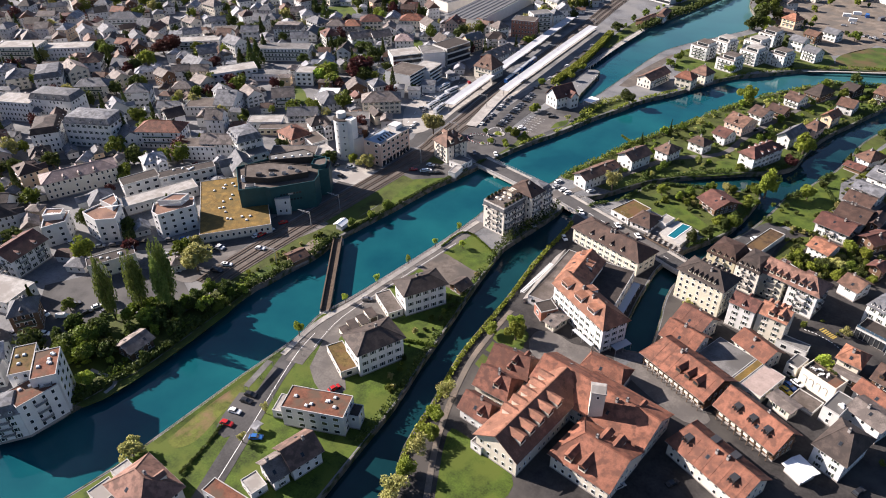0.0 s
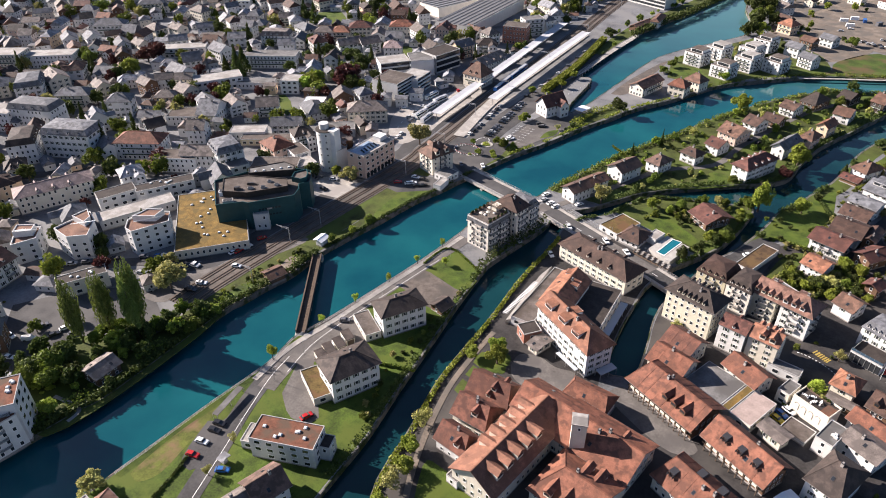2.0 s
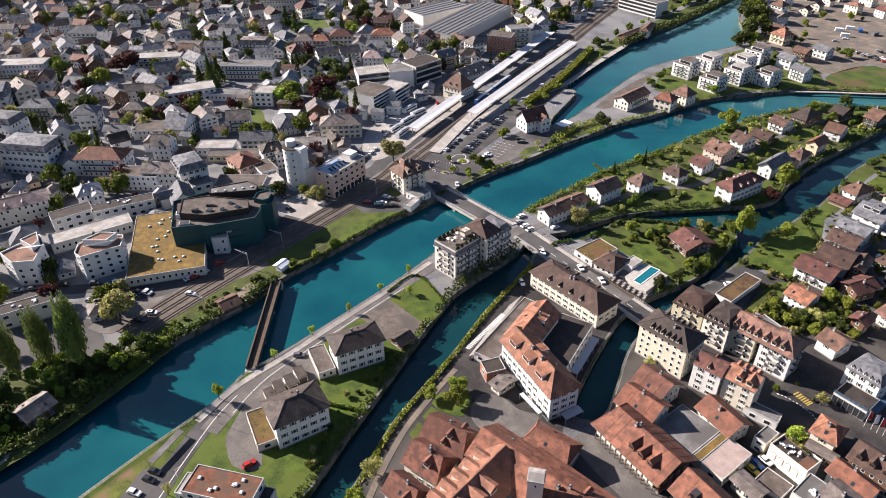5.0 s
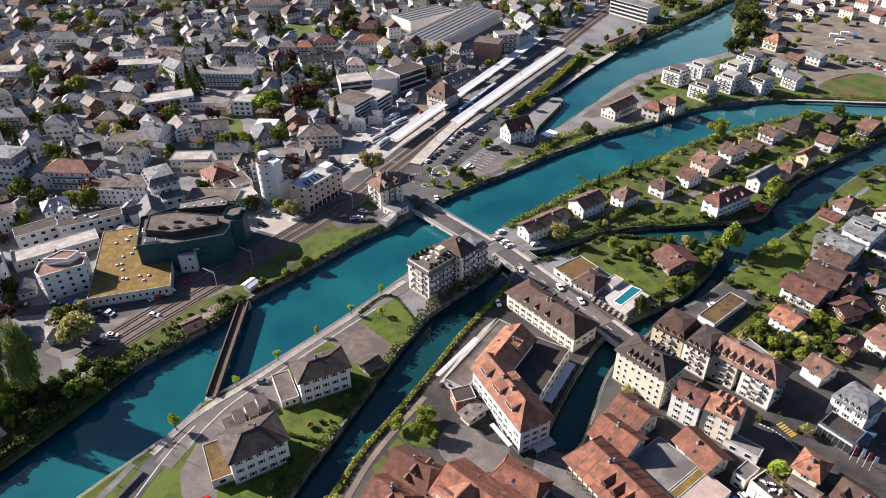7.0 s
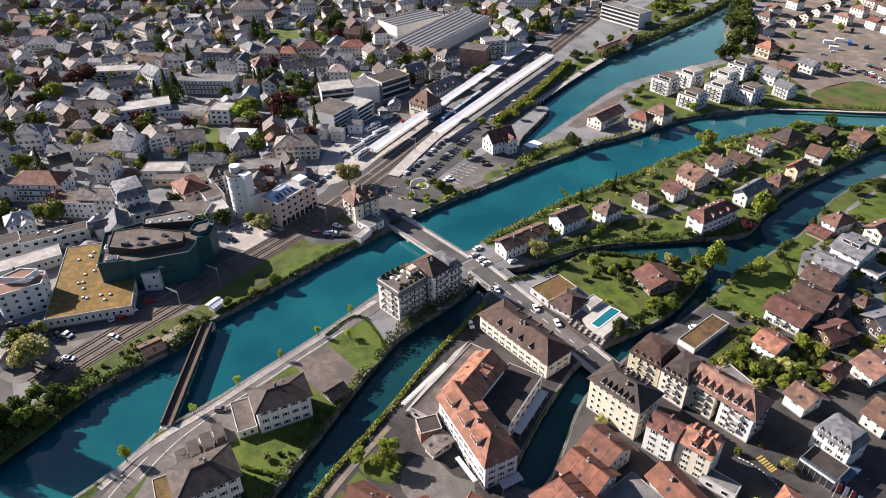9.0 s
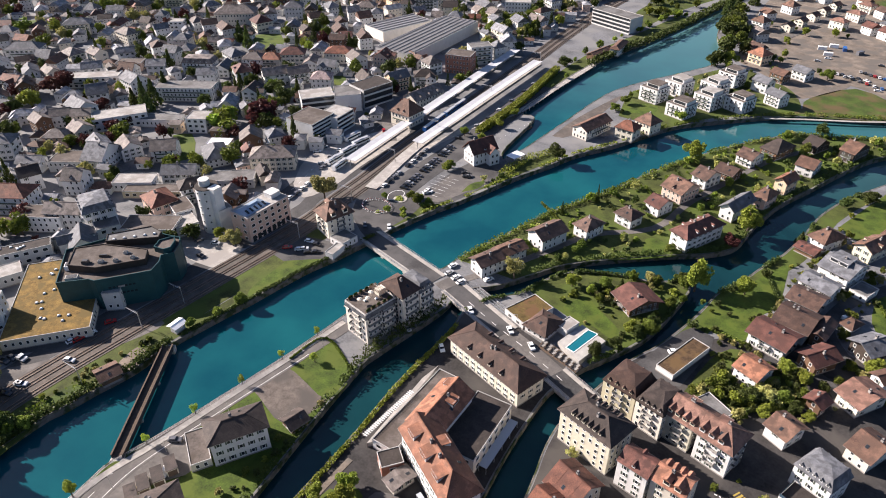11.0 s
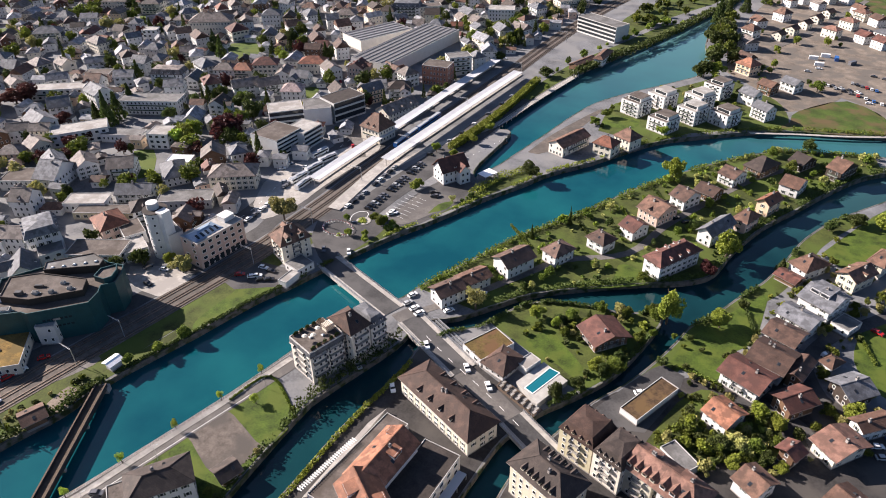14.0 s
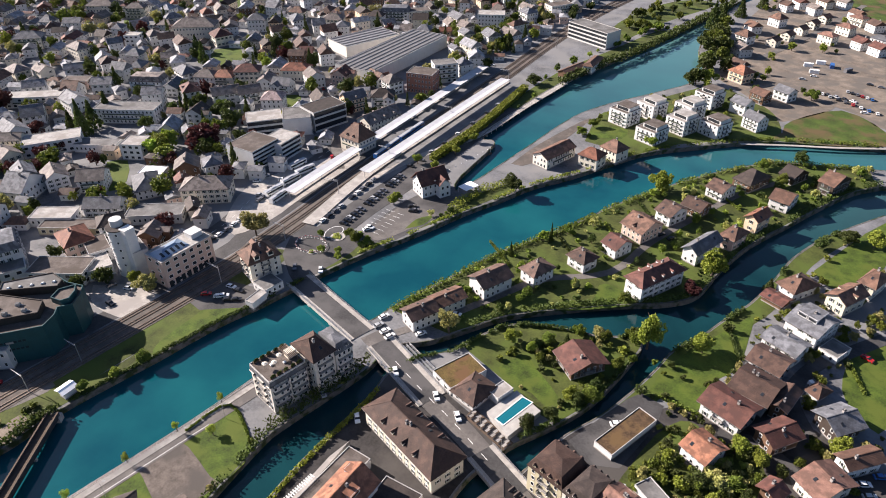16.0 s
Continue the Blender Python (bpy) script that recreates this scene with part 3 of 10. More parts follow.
        if gutter and not few and roof != "mansard":
            for s in (-1, 1):
                child("gutter", Build().box(-w / 2, w / 2, s * d / 2 - 0.06, s * d / 2 + 0.06, h - 0.16, h - 0.02).mesh("gutter", ["gutter_metal"]), root)
        for k in range(seams):
            # raised verges that run down the slopes
            u = (w - 1.5 - ends[0] - ends[1]) * ((k + 0.5) / seams - 0.5) + (ends[0] - ends[1]) / 2
            run = math.hypot(d / 2, rise)
            for s in (-1, 1):
                child("roof_verge", CACHE.setdefault(("verge", round(run, 1), rmat), Build().box(-0.3, 0.3, -run / 2, run / 2, -0.05, 0.06, 0, 0.02).mesh("roof_verge", [rmat])), root,
                      pose(u, s * d / 4, h + rise / 2 + 0.02, -s * pitch, 0, 0))
        r = max(w / 2 - d / 2, 0.1 * w) if roof != "gable" else ww / 2
        top = rise if roof != "mansard" else 2.9 + (d / 2 - 1.5) * 0.15
        for k in range(chimneys):
            cx = (rng.random() * 1.2 - 0.6) * r
            cy = (rng.random() * 0.5 - 0.25) * d * 0.5
            child("chimney", chimney_mesh(), root, pose(cx, cy, h + top * (1 - abs(cy) / (d / 2)) + 0.1, 0, 0, 90 * (k % 2)))
        if few is False and roof != "mansard" and d > 7 and rmat not in ("tent",):
            for k in range(1 + int(rng.random() * 2)):
                sy = -1 if k % 2 == 0 else 1
                if dormers and sy < 0:
                    continue
                f = 0.35 + 0.25 * rng.random()
                me = CACHE.setdefault("roof_window", Build().box(-0.45, 0.45, -0.65, 0.65, -0.05, 0.08, 0).box(-0.38, 0.38, -0.58, 0.58, 0.08, 0.1, 1).mesh("roof_window", ["dark_metal", "glass"]))
                child("roof_window", me, root, pose((rng.random() - 0.5) * r * 1.2, sy * d / 2 * (1 - f), h + rise * f + 0.03, -sy * pitch, 0, 0))
    if wing:
        # a cross wing with a gable of its own
        wd, out = w * 0.42, 2.2 + 2.0 * abs(wing)
        wx, s = w * (0.5 - 0.21 - 0.08) * (1 if wing > 0 else -1), -1 if rng.random() < 0.7 or name == "gatehouse" else 1
        wr = math.tan(radians(pitch)) * wd / 2
        m = pose(wx, s * (d / 2 + out / 2 - 2.5), 0, 0, 0, 90)
        wb = Build()
        wb.box(-(out + 5) / 2 + 0.4, (out + 5) / 2 - 0.4, -wd / 2 + 0.4, wd / 2 - 0.4, -0.4, h - 0.3, 0)
        wb.prism(-(out + 5) / 2 + 0.4, (out + 5) / 2 - 0.4, -wd / 2 + 0.4, wd / 2 - 0.4, h - 0.33, h - 0.3 + wr * 0.8, 0)
        for k in range(storeys):
            for u in (-wd * 0.2, wd * 0.2):
                for e in (-1, 1):
                    wb.box(e * ((out + 5) / 2 - 0.38) - 0.04, e * ((out + 5) / 2 - 0.38) + 0.04, u - 0.5, u + 0.5, (k + 0.3) * h / storeys, (k + 0.3) * h / storeys + 1.3, 1)
        wg = child("wing", wb.mesh("wing", ["wall_" + wall, "glass"]), root, m)
        child("roof", roof_mesh("gable", out + 5, wd, wr, rmat), wg, pose(0, 0, h - 0.1))
    for s, u, f, size, kind in dorm:
        dm, dr = dormer_meshes(size, pitch, rmat, wall) if kind == "gable" else special_dormer(kind, size, pitch, rmat, wall)
        dor = child("dormer", dm, root, pose(u * w, s * d / 2 * (1 - f), h + rise * f, 0, 0, 0 if s < 0 else 180))
        child("roof", dr, dor)
    if gallery:
        # an open gallery under wide eaves: slim posts, a floor and a panelled parapet
        post = CACHE.setdefault(("gallery", round(h, 1)), Build().box(-0.1, 0.1, -0.1, 0.1, -0.3, h - 0.2).tube((0, 0, h - 1.5), (0, 1.2, h - 0.3), 0.07, 5).mesh("post", ["timber"]))
        panel = CACHE.setdefault("gallery_panel", Build().box(-0.75, 0.75, -0.04, 0.04, 0, 1.0).mesh("parapet_panel", ["wall_cream"]))
        n = int(ww / 2.1)
        for s in (-1, 1):
            y = s * (d / 2 - ov - 0.15)
            child("gallery_floor", Build().box(-ww / 2, ww / 2, *sorted((y, s * dd / 2)), 2.75, 2.95).mesh("gallery_floor", ["timber"]), root)
            child("beam", Build().box(-ww / 2, ww / 2, y - 0.09, y + 0.09, h - 0.4, h - 0.16).mesh("beam", ["timber"]), root)
            for k in range(n):
                u = ww * ((k + 0.5) / n - 0.5)
                child("post", post, root, pose(u, y, 0, 0, 0, 0 if s < 0 else 180))
                if k < n - 1:
                    child("parapet_panel", panel, root, pose(u + ww / n / 2, y, 2.95))
    if dormers:
        size = 0.68
        if roof == "mansard":
            dp, f0 = 63, 0.1
        else:
            dp, f0 = pitch, 0.16
        dm, dr = dormer_meshes(size, dp, rmat, wall)
        span = w * (0.86 if roof in ("gable", "mansard") else 0.6)
        for s, turn in ((-1, 0), (1, 180)):
            for k in range(dormers):
                px = span * ((k + 0.5) / dormers - 0.5)
                if roof == "mansard":
                    py, pz = s * (d / 2 - 0.3), h + 0.5
                else:
                    py, pz = s * d / 2 * (1 - f0), h + rise * f0
                dor = child("dormer", dm, root, pose(px, py, pz, 0, 0, turn))
                child("roof", dr, dor)
    if name in ("office_slab", "curved_office", "lake_hotel"):
        # ribbon windows between pale parapet bands on the two long sides
        windows, step = False, h / storeys
        for s in range(storeys):
            for side in (-1, 1):
                z0 = s * step + 1.0
                if ww >= dd:
                    glass, band = (-ww / 2 + 0.3, ww / 2 - 0.3, side * dd / 2 - 0.06, side * dd / 2 + 0.06), (-ww / 2, ww / 2, side * dd / 2 - 0.45, side * dd / 2 + 0.45)
                else:
                    glass, band = (side * ww / 2 - 0.06, side * ww / 2 + 0.06, -dd / 2 + 0.3, dd / 2 - 0.3), (side * ww / 2 - 0.45, side * ww / 2 + 0.45, -dd / 2, dd / 2)
                child("ribbon_window", Build().box(*glass, z0, z0 + step - 1.25).mesh("ribbon_window", ["glass"]), root)
                child("parapet_band", Build().box(*band, s * step + 0.05, s * step + 0.95).mesh("parapet_band", ["wall_" + wall]), root)
    if windows:
        step = h / storeys
        win_h = min(1.6, step * 0.56)
        shut = wall in ("white", "cream", "yellow", "pink", "apricot") and storeys < 5 and roof != "flat" and rng.random() < 0.55
        big_glass = roof == "flat" and rng.random() < 0.5
        ww_w = 2.0 if big_glass else 1.1
        joined = Build()
        for axis, at, turn in SIDES:
            length = ww if axis == 0 else dd
            n = max(1, int((length - 1.0) / (3.6 if big_glass else (3.0 if shut else (1.9 if wall == "stone" else 2.4)))))
            away = radians(rot + turn - 90)
            far_side = -0.54 * math.cos(away) + 0.84 * math.sin(away) > 0.2
            px, py = at(ww, dd)
            m = pose(px, py, 0, 0, 0, turn)
            for s in range(storeys):
                for k in range(n):
                    u = (length - 1.2) * ((k + 0.5) / n - 0.5)
                    if rng.random() < 0.07:
                        continue
                    if few or far_side:
                        joined.window(m @ pose(u, 0, (s + 0.56) * step), ww_w, win_h, shut)
                    else:
                        child("window", window_mesh(ww_w, round(win_h, 1), shut), root, m @ pose(u, 0, (s + 0.56) * step, 0, 0, 0))
        if few and storeys > 1 and rng.random() < 0.45:
            for s in range(1, storeys):
                joined.box(-ww * 0.34, ww * 0.34, -dd / 2 - 1.0, -dd / 2, s * step, s * step + 0.14, 0)
                joined.box(-ww * 0.34, ww * 0.34, -dd / 2 - 1.0, -dd / 2 - 0.94, s * step + 0.14, s * step + 0.95, 2)
        if joined.f:
            tagged(child("glazing", joined.mesh("glazing", ["white_paint", "glass", "shutter"]), root), kind="stuff")
        if balconies:
            for axis, at, turn in (SIDES[0], SIDES[1], SIDES[3]):
                length = ww if axis == 0 else dd
                n = max(1, int(length / (6.0 if name.startswith("grand") else 7.0)))
                px, py = at(ww, dd)
                m = pose(px, py, 0, 0, 0, turn)
                for s in range(1, storeys):
                    for k in range(n):
                        child("balcony", balcony_mesh(min(5.6 if name.startswith("grand") else 3.6, length / n - 0.8)), root, m @ pose((length - 0.6) * ((k + 0.5) / n - 0.5), 0, s * step + 0.1))
    return root


def poly_part(name, pts, z0, z1, wall, roof, parent, rim=0.5, rim_mat=None, label=""):
    """Upright walls over a polygon, a flat roof, and a rim round it."""
    if sum(a[0] * b[1] - b[0] * a[1] for a, b in zip(pts, pts[1:] + pts[:1])) < 0:
        pts = pts[::-1]
    n, b = len(pts), Build()
    b.v += [(x, y, z0) for x, y in pts] + [(x, y, z1) for x, y in pts]
    b.f += [(i, (i + 1) % n, n + (i + 1) % n, n + i) for i in range(n)] + [tuple(range(n, 2 * n))]
    b.i += [0] * n + [1]
    ob = child(name, b.mesh(name, [wall, roof]), parent, label=label)
    if rim:
        r = Build()
        for i in range(n):
            a, c = Vector(pts[i]), Vector(pts[(i + 1) % n])
            m = pose(a.x, a.y, 0, 0, 0, math.degrees(math.atan2(c.y - a.y, c.x - a.x)))
            r.join(Build().box(-0.02, (c - a).length + 0.02, -0.04, 0.26, z1 - 0.05, z1 + rim - 0.003 * i), m)
        child("parapet", r.mesh("parapet", [rim_mat or wall]), ob)
    return ob, pts


def wall_windows(parent, a, b, zs, w, h, gap, shutters=False):
    """A row of windows on the wall from a to b for each height in zs."""
    va, vb = Vector(a), Vector(b)
    d = vb - va
    n = max(1, int(d.length / gap))
    ang = math.degrees(math.atan2(d.y, d.x))
    for z in zs:
        for k in range(n):
            q = va.lerp(vb, (k + 0.5) / n)
            child("window", window_mesh(w, h, shutters), parent, pose(q.x, q.y, z, 0, 0, ang))


def roof_unit(parent, x, y, z, rot, size, mat="flat_light"):
    """A ventilation unit with its grille and a duct."""
    b = Build().box(-size[0] / 2, size[0] / 2, -size[1] / 2, size[1] / 2, 0, size[2]).box(-size[0] * 0.4, size[0] * 0.4, -size[1] * 0.4, size[1] * 0.4, size[2], size[2] + 0.12, 1)
    b.tube((size[0] / 2, 0, 0.3), (size[0] / 2 + 1.2, 0, 0.3), 0.22, 6)
    child("roof_unit", b.mesh("roof_unit", [mat, "dark_metal"]), parent, pose(x, y, z, 0, 0, rot))


def theatre():
    root = tagged(new("theatre"), "dark teal clad theatre with stepped flat roofs beside the railway", "theatre")
    z = G
    outer = [(-216.7, 178.3), (-208.4, 186.4), (-205.7, 186.9), (-196.7, 197.9), (-192.9, 202.8), (-195.3, 208.5), (-198.2, 211.6), (-195.4, 215.6), (-198.3, 220.6), (-202.3, 224.3), (-209.0, 222.4), (-216.0, 222.6), (-227.0, 208.3), (-234.0, 193.5)]
    poly_part("hall", outer, z - 0.3, z + 13.0, "wall_teal", "flat_brown", root, 1.0, "wall_teal")
    low, _ = poly_part("stage_house", [(-220.6, 186.2), (-209.9, 191.0), (-198.6, 205.0), (-203.6, 210.0), (-221.8, 202.6), (-229.0, 194.8)], z + 12.9, z + 15.6, "wall_dark_wood", "flat_brown", root, 0.35, "flat_dark", "dark clad upper storey with a brown gravel roof")
    high, _ = poly_part("stage_house", [(-222.1, 204.1), (-226.0, 207.6), (-216.0, 221.4), (-208.9, 220.9), (-206.6, 217.5)], z + 12.9, z + 16.0, "wall_dark_wood", "flat_grey", root, 0.35, "flat_dark", "dark clad upper storey with a grey roof")
    wing, _ = poly_part("stair_house", [(-203.4, 212.6), (-198.6, 213.4), (-197.4, 216.0), (-199.6, 219.8), (-202.8, 222.2), (-205.6, 217.0)], z + 12.9, z + 15.0, "wall_teal", "flat_brown", root, 0.6, "wall_teal")
    rng = random.Random(8)
    for k in range(5):
        child("skylight", vent_mesh(), high, pose(-220.5 + 2.6 * k, 206.8 + 2.9 * k, z + 16.0, 0, 0, 40))
    for x, y, size in ((-216.0, 191.0, (2.6, 1.6, 1.3)), (-211.5, 194.5, (2.0, 1.4, 1.0)), (-207.0, 198.0, (1.6, 1.2, 1.2)), (-203.5, 203.0, (1.6, 1.2, 1.0)), (-208.5, 203.6, (1.6, 1.2, 1.0)), (-214.0, 197.5, (3.4, 0.8, 0.9))):
        roof_unit(low, x, y, z + 15.6, 40 + rng.uniform(-6, 6), size, rng.choice(["flat_light", "flat_brown", "concrete"]))
    roof_unit(root, -222.0, 183.4 + 4.0, z + 13.0, 45, (3.0, 3.0, 2.0), "white_paint")
    roof_unit(root, -214.6, 183.6, z + 13.0, 45, (4.6, 2.4, 1.5), "concrete")
    slit = Build().box(-0.5, 0.5, -0.05, 0.03, -0.4, 0.4).mesh("window", ["glass"])
    for row in (6.3, 9.4):
        for k in range(9):
            q = Vector((-205.2, 187.6)).lerp(Vector((-196.9, 197.7)), (k + 0.5) / 9)
            child("window", slit, root, pose(q.x, q.y, z + row, 0, 0, 50.7))
    for a in ((-208.1, 186.6), (-201.6, 191.9)):
        child("sign_panel", Build().box(0, 2.4, -0.12, -0.02, 0, 0.8).mesh("sign_panel", ["flat_light"]), root, pose(a[0] + 1.0, a[1] + 0.6, z + 9.2, 0, 0, 50))


theatre()


def studio_block(pts, h, terrace, attic):
    """A white terraced apartment block: roof terraces behind white parapets, a set-back storey, fins and glazed corners."""
    root = tagged(new("studio_block"), "white terraced apartment block with brown roof terraces and white parapets", "apartment block")
    body, ring = poly_part("body", pts, G - 0.3, G + h, "wall_white", "flat_terrace", root, 0.7, "wall_white")
    up, _ = poly_part("attic", attic, G + h - 0.05, G + h + 2.4, "wall_white", "flat_terrace", root, 0.45, "wall_white")
    for a, b in zip(ring, ring[1:] + ring[:1]):
        if math.dist(a, b) > 3.5:
            wall_windows(root, a, b, [G + 1.7 + 2.9 * k for k in range(int(h / 2.9))], 1.5, 1.5, 3.2)
    (x0, y0), (x1, y1) = terrace
    for k in range(6):
        a = Vector((x0, y0)).lerp(Vector((x1, y1)), k / 5)
        child("terrace_beam", Build().box(-0.1, 0.1, -2.2, 2.2, 0, 0.16).mesh("terrace_beam", ["white_paint"]), root, pose(a.x, a.y, G + h + 2.5, 0, 0, -35))
    FOOT.append((sum(q[0] for q in pts) / len(pts), sum(q[1] for q in pts) / len(pts), 8.5))


surface("flat_terrace", (0.21, 0.12, 0.085), 0.95, 0.4, 0.4, 1.6, 0.3, second=(0.15, 0.09, 0.07), patch=0.2)
studio_block([(-263.9, 131.2), (-263.2, 147.9), (-255.1, 144.4), (-247.0, 135.4), (-253.3, 130.0)], 11.2, ((-256.0, 137.0), (-252.0, 141.0)), [(-262.6, 139.6), (-262.2, 146.6), (-255.6, 143.4), (-254.0, 139.4)])
studio_block([(-237.6, 147.0), (-242.4, 151.9), (-240.6, 161.2), (-232.1, 165.8), (-226.1, 160.3), (-232.9, 146.4)], 11.6, ((-234.0, 152.0), (-230.0, 158.0)), [(-239.6, 152.6), (-238.9, 160.2), (-232.6, 163.6), (-231.4, 157.8)])
studio_block([(-281.0, 124.0), (-272.6, 130.3), (-266.2, 123.9), (-270.0, 115.2)], 9.6, ((-275.0, 122.0), (-270.0, 125.0)), [(-279.0, 124.0), (-272.8, 128.4), (-269.6, 124.8), (-275.0, 119.6)])


def roof_garden(root, w, d, h):
    """The old hotel's roof: a dark attic band below the eaves, planters along the edge, sunshades and a pergola."""
    rng = random.Random(4)
    for x0, x1, y0, y1 in ((-w / 2 - 0.12, w / 2 + 0.12, -d / 2 - 0.12, -d / 2 + 0.1), (-w / 2 - 0.12, w / 2 + 0.12, d / 2 - 0.1, d / 2 + 0.12), (-w / 2 - 0.12, -w / 2 + 0.1, -d / 2 + 0.1, d / 2 - 0.1), (w / 2 - 0.1, w / 2 + 0.12, -d / 2 + 0.1, d / 2 - 0.1)):
        child("attic_band", Build().box(x0, x1, y0, y1, h - 2.3, h - 0.35).mesh("attic_band", ["roof_slate"]), root, label="dark slate attic band below the roof edge")
        child("cornice", Build().box(x0 - 0.25, x1 + 0.25, y0 - 0.25, y1 + 0.25, h - 2.75, h - 2.4).mesh("cornice", ["wall_stone"]), root)
    for s in (-1, 1):
        n = max(2, int(w / 2.6))
        for k in range(n):
            x, y = (w - 1.6) * ((k + 0.5) / n - 0.5), s * (d / 2 - 0.8)
            pl = child("planter", CACHE.setdefault("planter", Build().box(-1.0, 1.0, -0.35, 0.35, 0, 0.6).mesh("planter", ["timber"])), root, pose(x, y, h + 0.06))
            v, f = crown_mesh("shrub", 60 + k)
            child("plant", CACHE.setdefault(("planter", k % 4), mesh_of("plant", v * [1.05, 0.5, 0.75], f, "leaf_dark")), pl, pose(0, 0, 0.9))
    for x, y in ((-w * 0.3, 0.5), (-w * 0.12, -1.0), (w * 0.1, 0.8)):
        b = Build().tube((0, 0, 0), (0, 0, 2.4), 0.04, 5).tube((0, 0, 2.1), (0, 0, 2.5), 1.0, 8, 0, 0.05)
        child("sunshade", b.mesh("sunshade", ["wall_cream"]), root, pose(x, y, h + 0.06))
    beam = Build().box(-0.08, 0.08, -d * 0.3, d * 0.3, 2.4, 2.55).mesh("pergola_beam", ["timber"])
    leg = Build().box(-0.08, 0.08, -0.08, 0.08, 0, 2.4).mesh("pergola_post", ["timber"])
    for k in range(7):
        child("pergola_beam", beam, root, pose(w * (0.2 + 0.035 * k), 0, h + 0.06))
    for x in (w * 0.2, w * 0.41):
        for y in (-d * 0.28, d * 0.28):
            child("pergola_post", leg, root, pose(x, y, h + 0.06))
    child("stair_head", Build().box(-1.6, 1.6, -1.3, 1.3, 0, 2.5).mesh("stair_head", ["wall_cream"]), root, pose(w * 0.36, 0, h + 0.06))


# ---- trees ----
TREES = {}


def crown_mesh(kind, seed, small=False):
    rng = np.random.RandomState(seed)
    n = int({"round": 2500, "tall": 3200, "cone": 1100, "loose": 1000, "shrub": 260}[kind] * (0.18 if small and kind != "shrub" else 0.32 if small else 1.0))
    # leaves gather in clumps of uneven size, with gaps between them
    m = {"round": 19, "tall": 26, "cone": 9, "loose": 13, "shrub": 8}[kind]
    c = rng.normal(size=(m, 3))
    c *= (rng.uniform(0.3, 0.74, m) / np.linalg.norm(c, axis=1))[:, None]
    c[0] *= 0.2
    size = rng.uniform(*{"shrub": (0.36, 0.52), "tall": (0.36, 0.56)}.get(kind, (0.24, 0.44)), m)
    size[0] = 0.55
    pick = rng.choice(m, n, p=size ** 2 / (size ** 2).sum())
    d = rng.normal(size=(n, 3))
    d /= np.linalg.norm(d, axis=1)[:, None]
    p = c[pick] + d * (size[pick] * rng.uniform(0.3, 1.0, n) ** 0.5)[:, None]
    if kind == "tall":
        z = (p[:, 2] + 1) / 2
        p[:, :2] *= (0.35 + 0.65 * np.sin(np.clip(z * 0.85 + 0.12, 0, 1) * np.pi))[:, None]
    if kind == "cone":
        z = rng.uniform(0, 1, n) ** 1.4
        a = rng.uniform(0, 2 * np.pi, n)
        rad = (1 - z) * rng.uniform(0.55, 1.0, n) * (0.85 + 0.15 * np.sin(z * 40))
        p = np.stack([rad * np.cos(a), rad * np.sin(a), z * 2 - 1], 1)
    s = {"round": 0.088, "tall": 0.066, "cone": 0.105, "loose": 0.08, "shrub": 0.24}[kind] * (1.95 if small and kind != "shrub" else 1.6 if small else 1.0) * rng.uniform(0.6, 1.3, n)
    a1 = rng.normal(size=(n, 3))
    a1 /= np.linalg.norm(a1, axis=1)[:, None]
    a2 = np.cross(a1, rng.normal(size=(n, 3)))
    a2 /= np.linalg.norm(a2, axis=1)[:, None]
    lean = a1 * s[:, None]
    side = a2 * s[:, None] * 0.75
    q = np.cross(a1, a2) * s[:, None] * 0.35
    verts = np.concatenate([p - lean, p + side + q, p + lean, p - side + q], 0)
    faces = np.stack([np.arange(n), np.arange(n) + n, np.arange(n) + 2 * n, np.arange(n) + 3 * n], 1)
    return verts, faces


def tree_meshes(kind, mat, variant, small=False):
    key = (kind, mat, variant, small)
    if key not in TREES:
        v, f = crown_mesh(kind, 11 + variant * 7 + len(kind), small)
        crown = mesh_of("crown", v, f, mat)
        b = Build()
        rng = random.Random(variant)
        b.tube((0, 0, -0.05), (0.01, 0.01, 0.5), 0.035, 7, 0, 0.024)
        if kind != "cone":
            for k in range(5):
                a = 2 * math.pi * (k + rng.random() * 0.5) / 5
                z = 0.32 + 0.09 * k * rng.random()
                b.tube((0, 0, z), (0.2 * math.cos(a), 0.2 * math.sin(a), z + 0.25 + 0.12 * rng.random()), 0.016, 5, 0, 0.006)
        else:
            b.tube((0.01, 0.01, 0.5), (0, 0, 0.95), 0.024, 6, 0, 0.004)
        TREES[key] = (crown, b.mesh("trunk", ["bark"]))
    return TREES[key]


TREE_WORDS = dict(leaf_green="green", leaf_fresh="fresh spring-green", leaf_spring="bright lime-green", leaf_olive="olive-yellow budding", leaf_poplar="light green", leaf_dark="dark green", leaf_copper="copper-red")
KIND_TREE = dict(round="broadleaf tree with a rounded crown", tall="tall narrow poplar tree", cone="conifer tree with a pointed crown", loose="young tree with a thin loose crown", shrub="shrub of dense low growth")


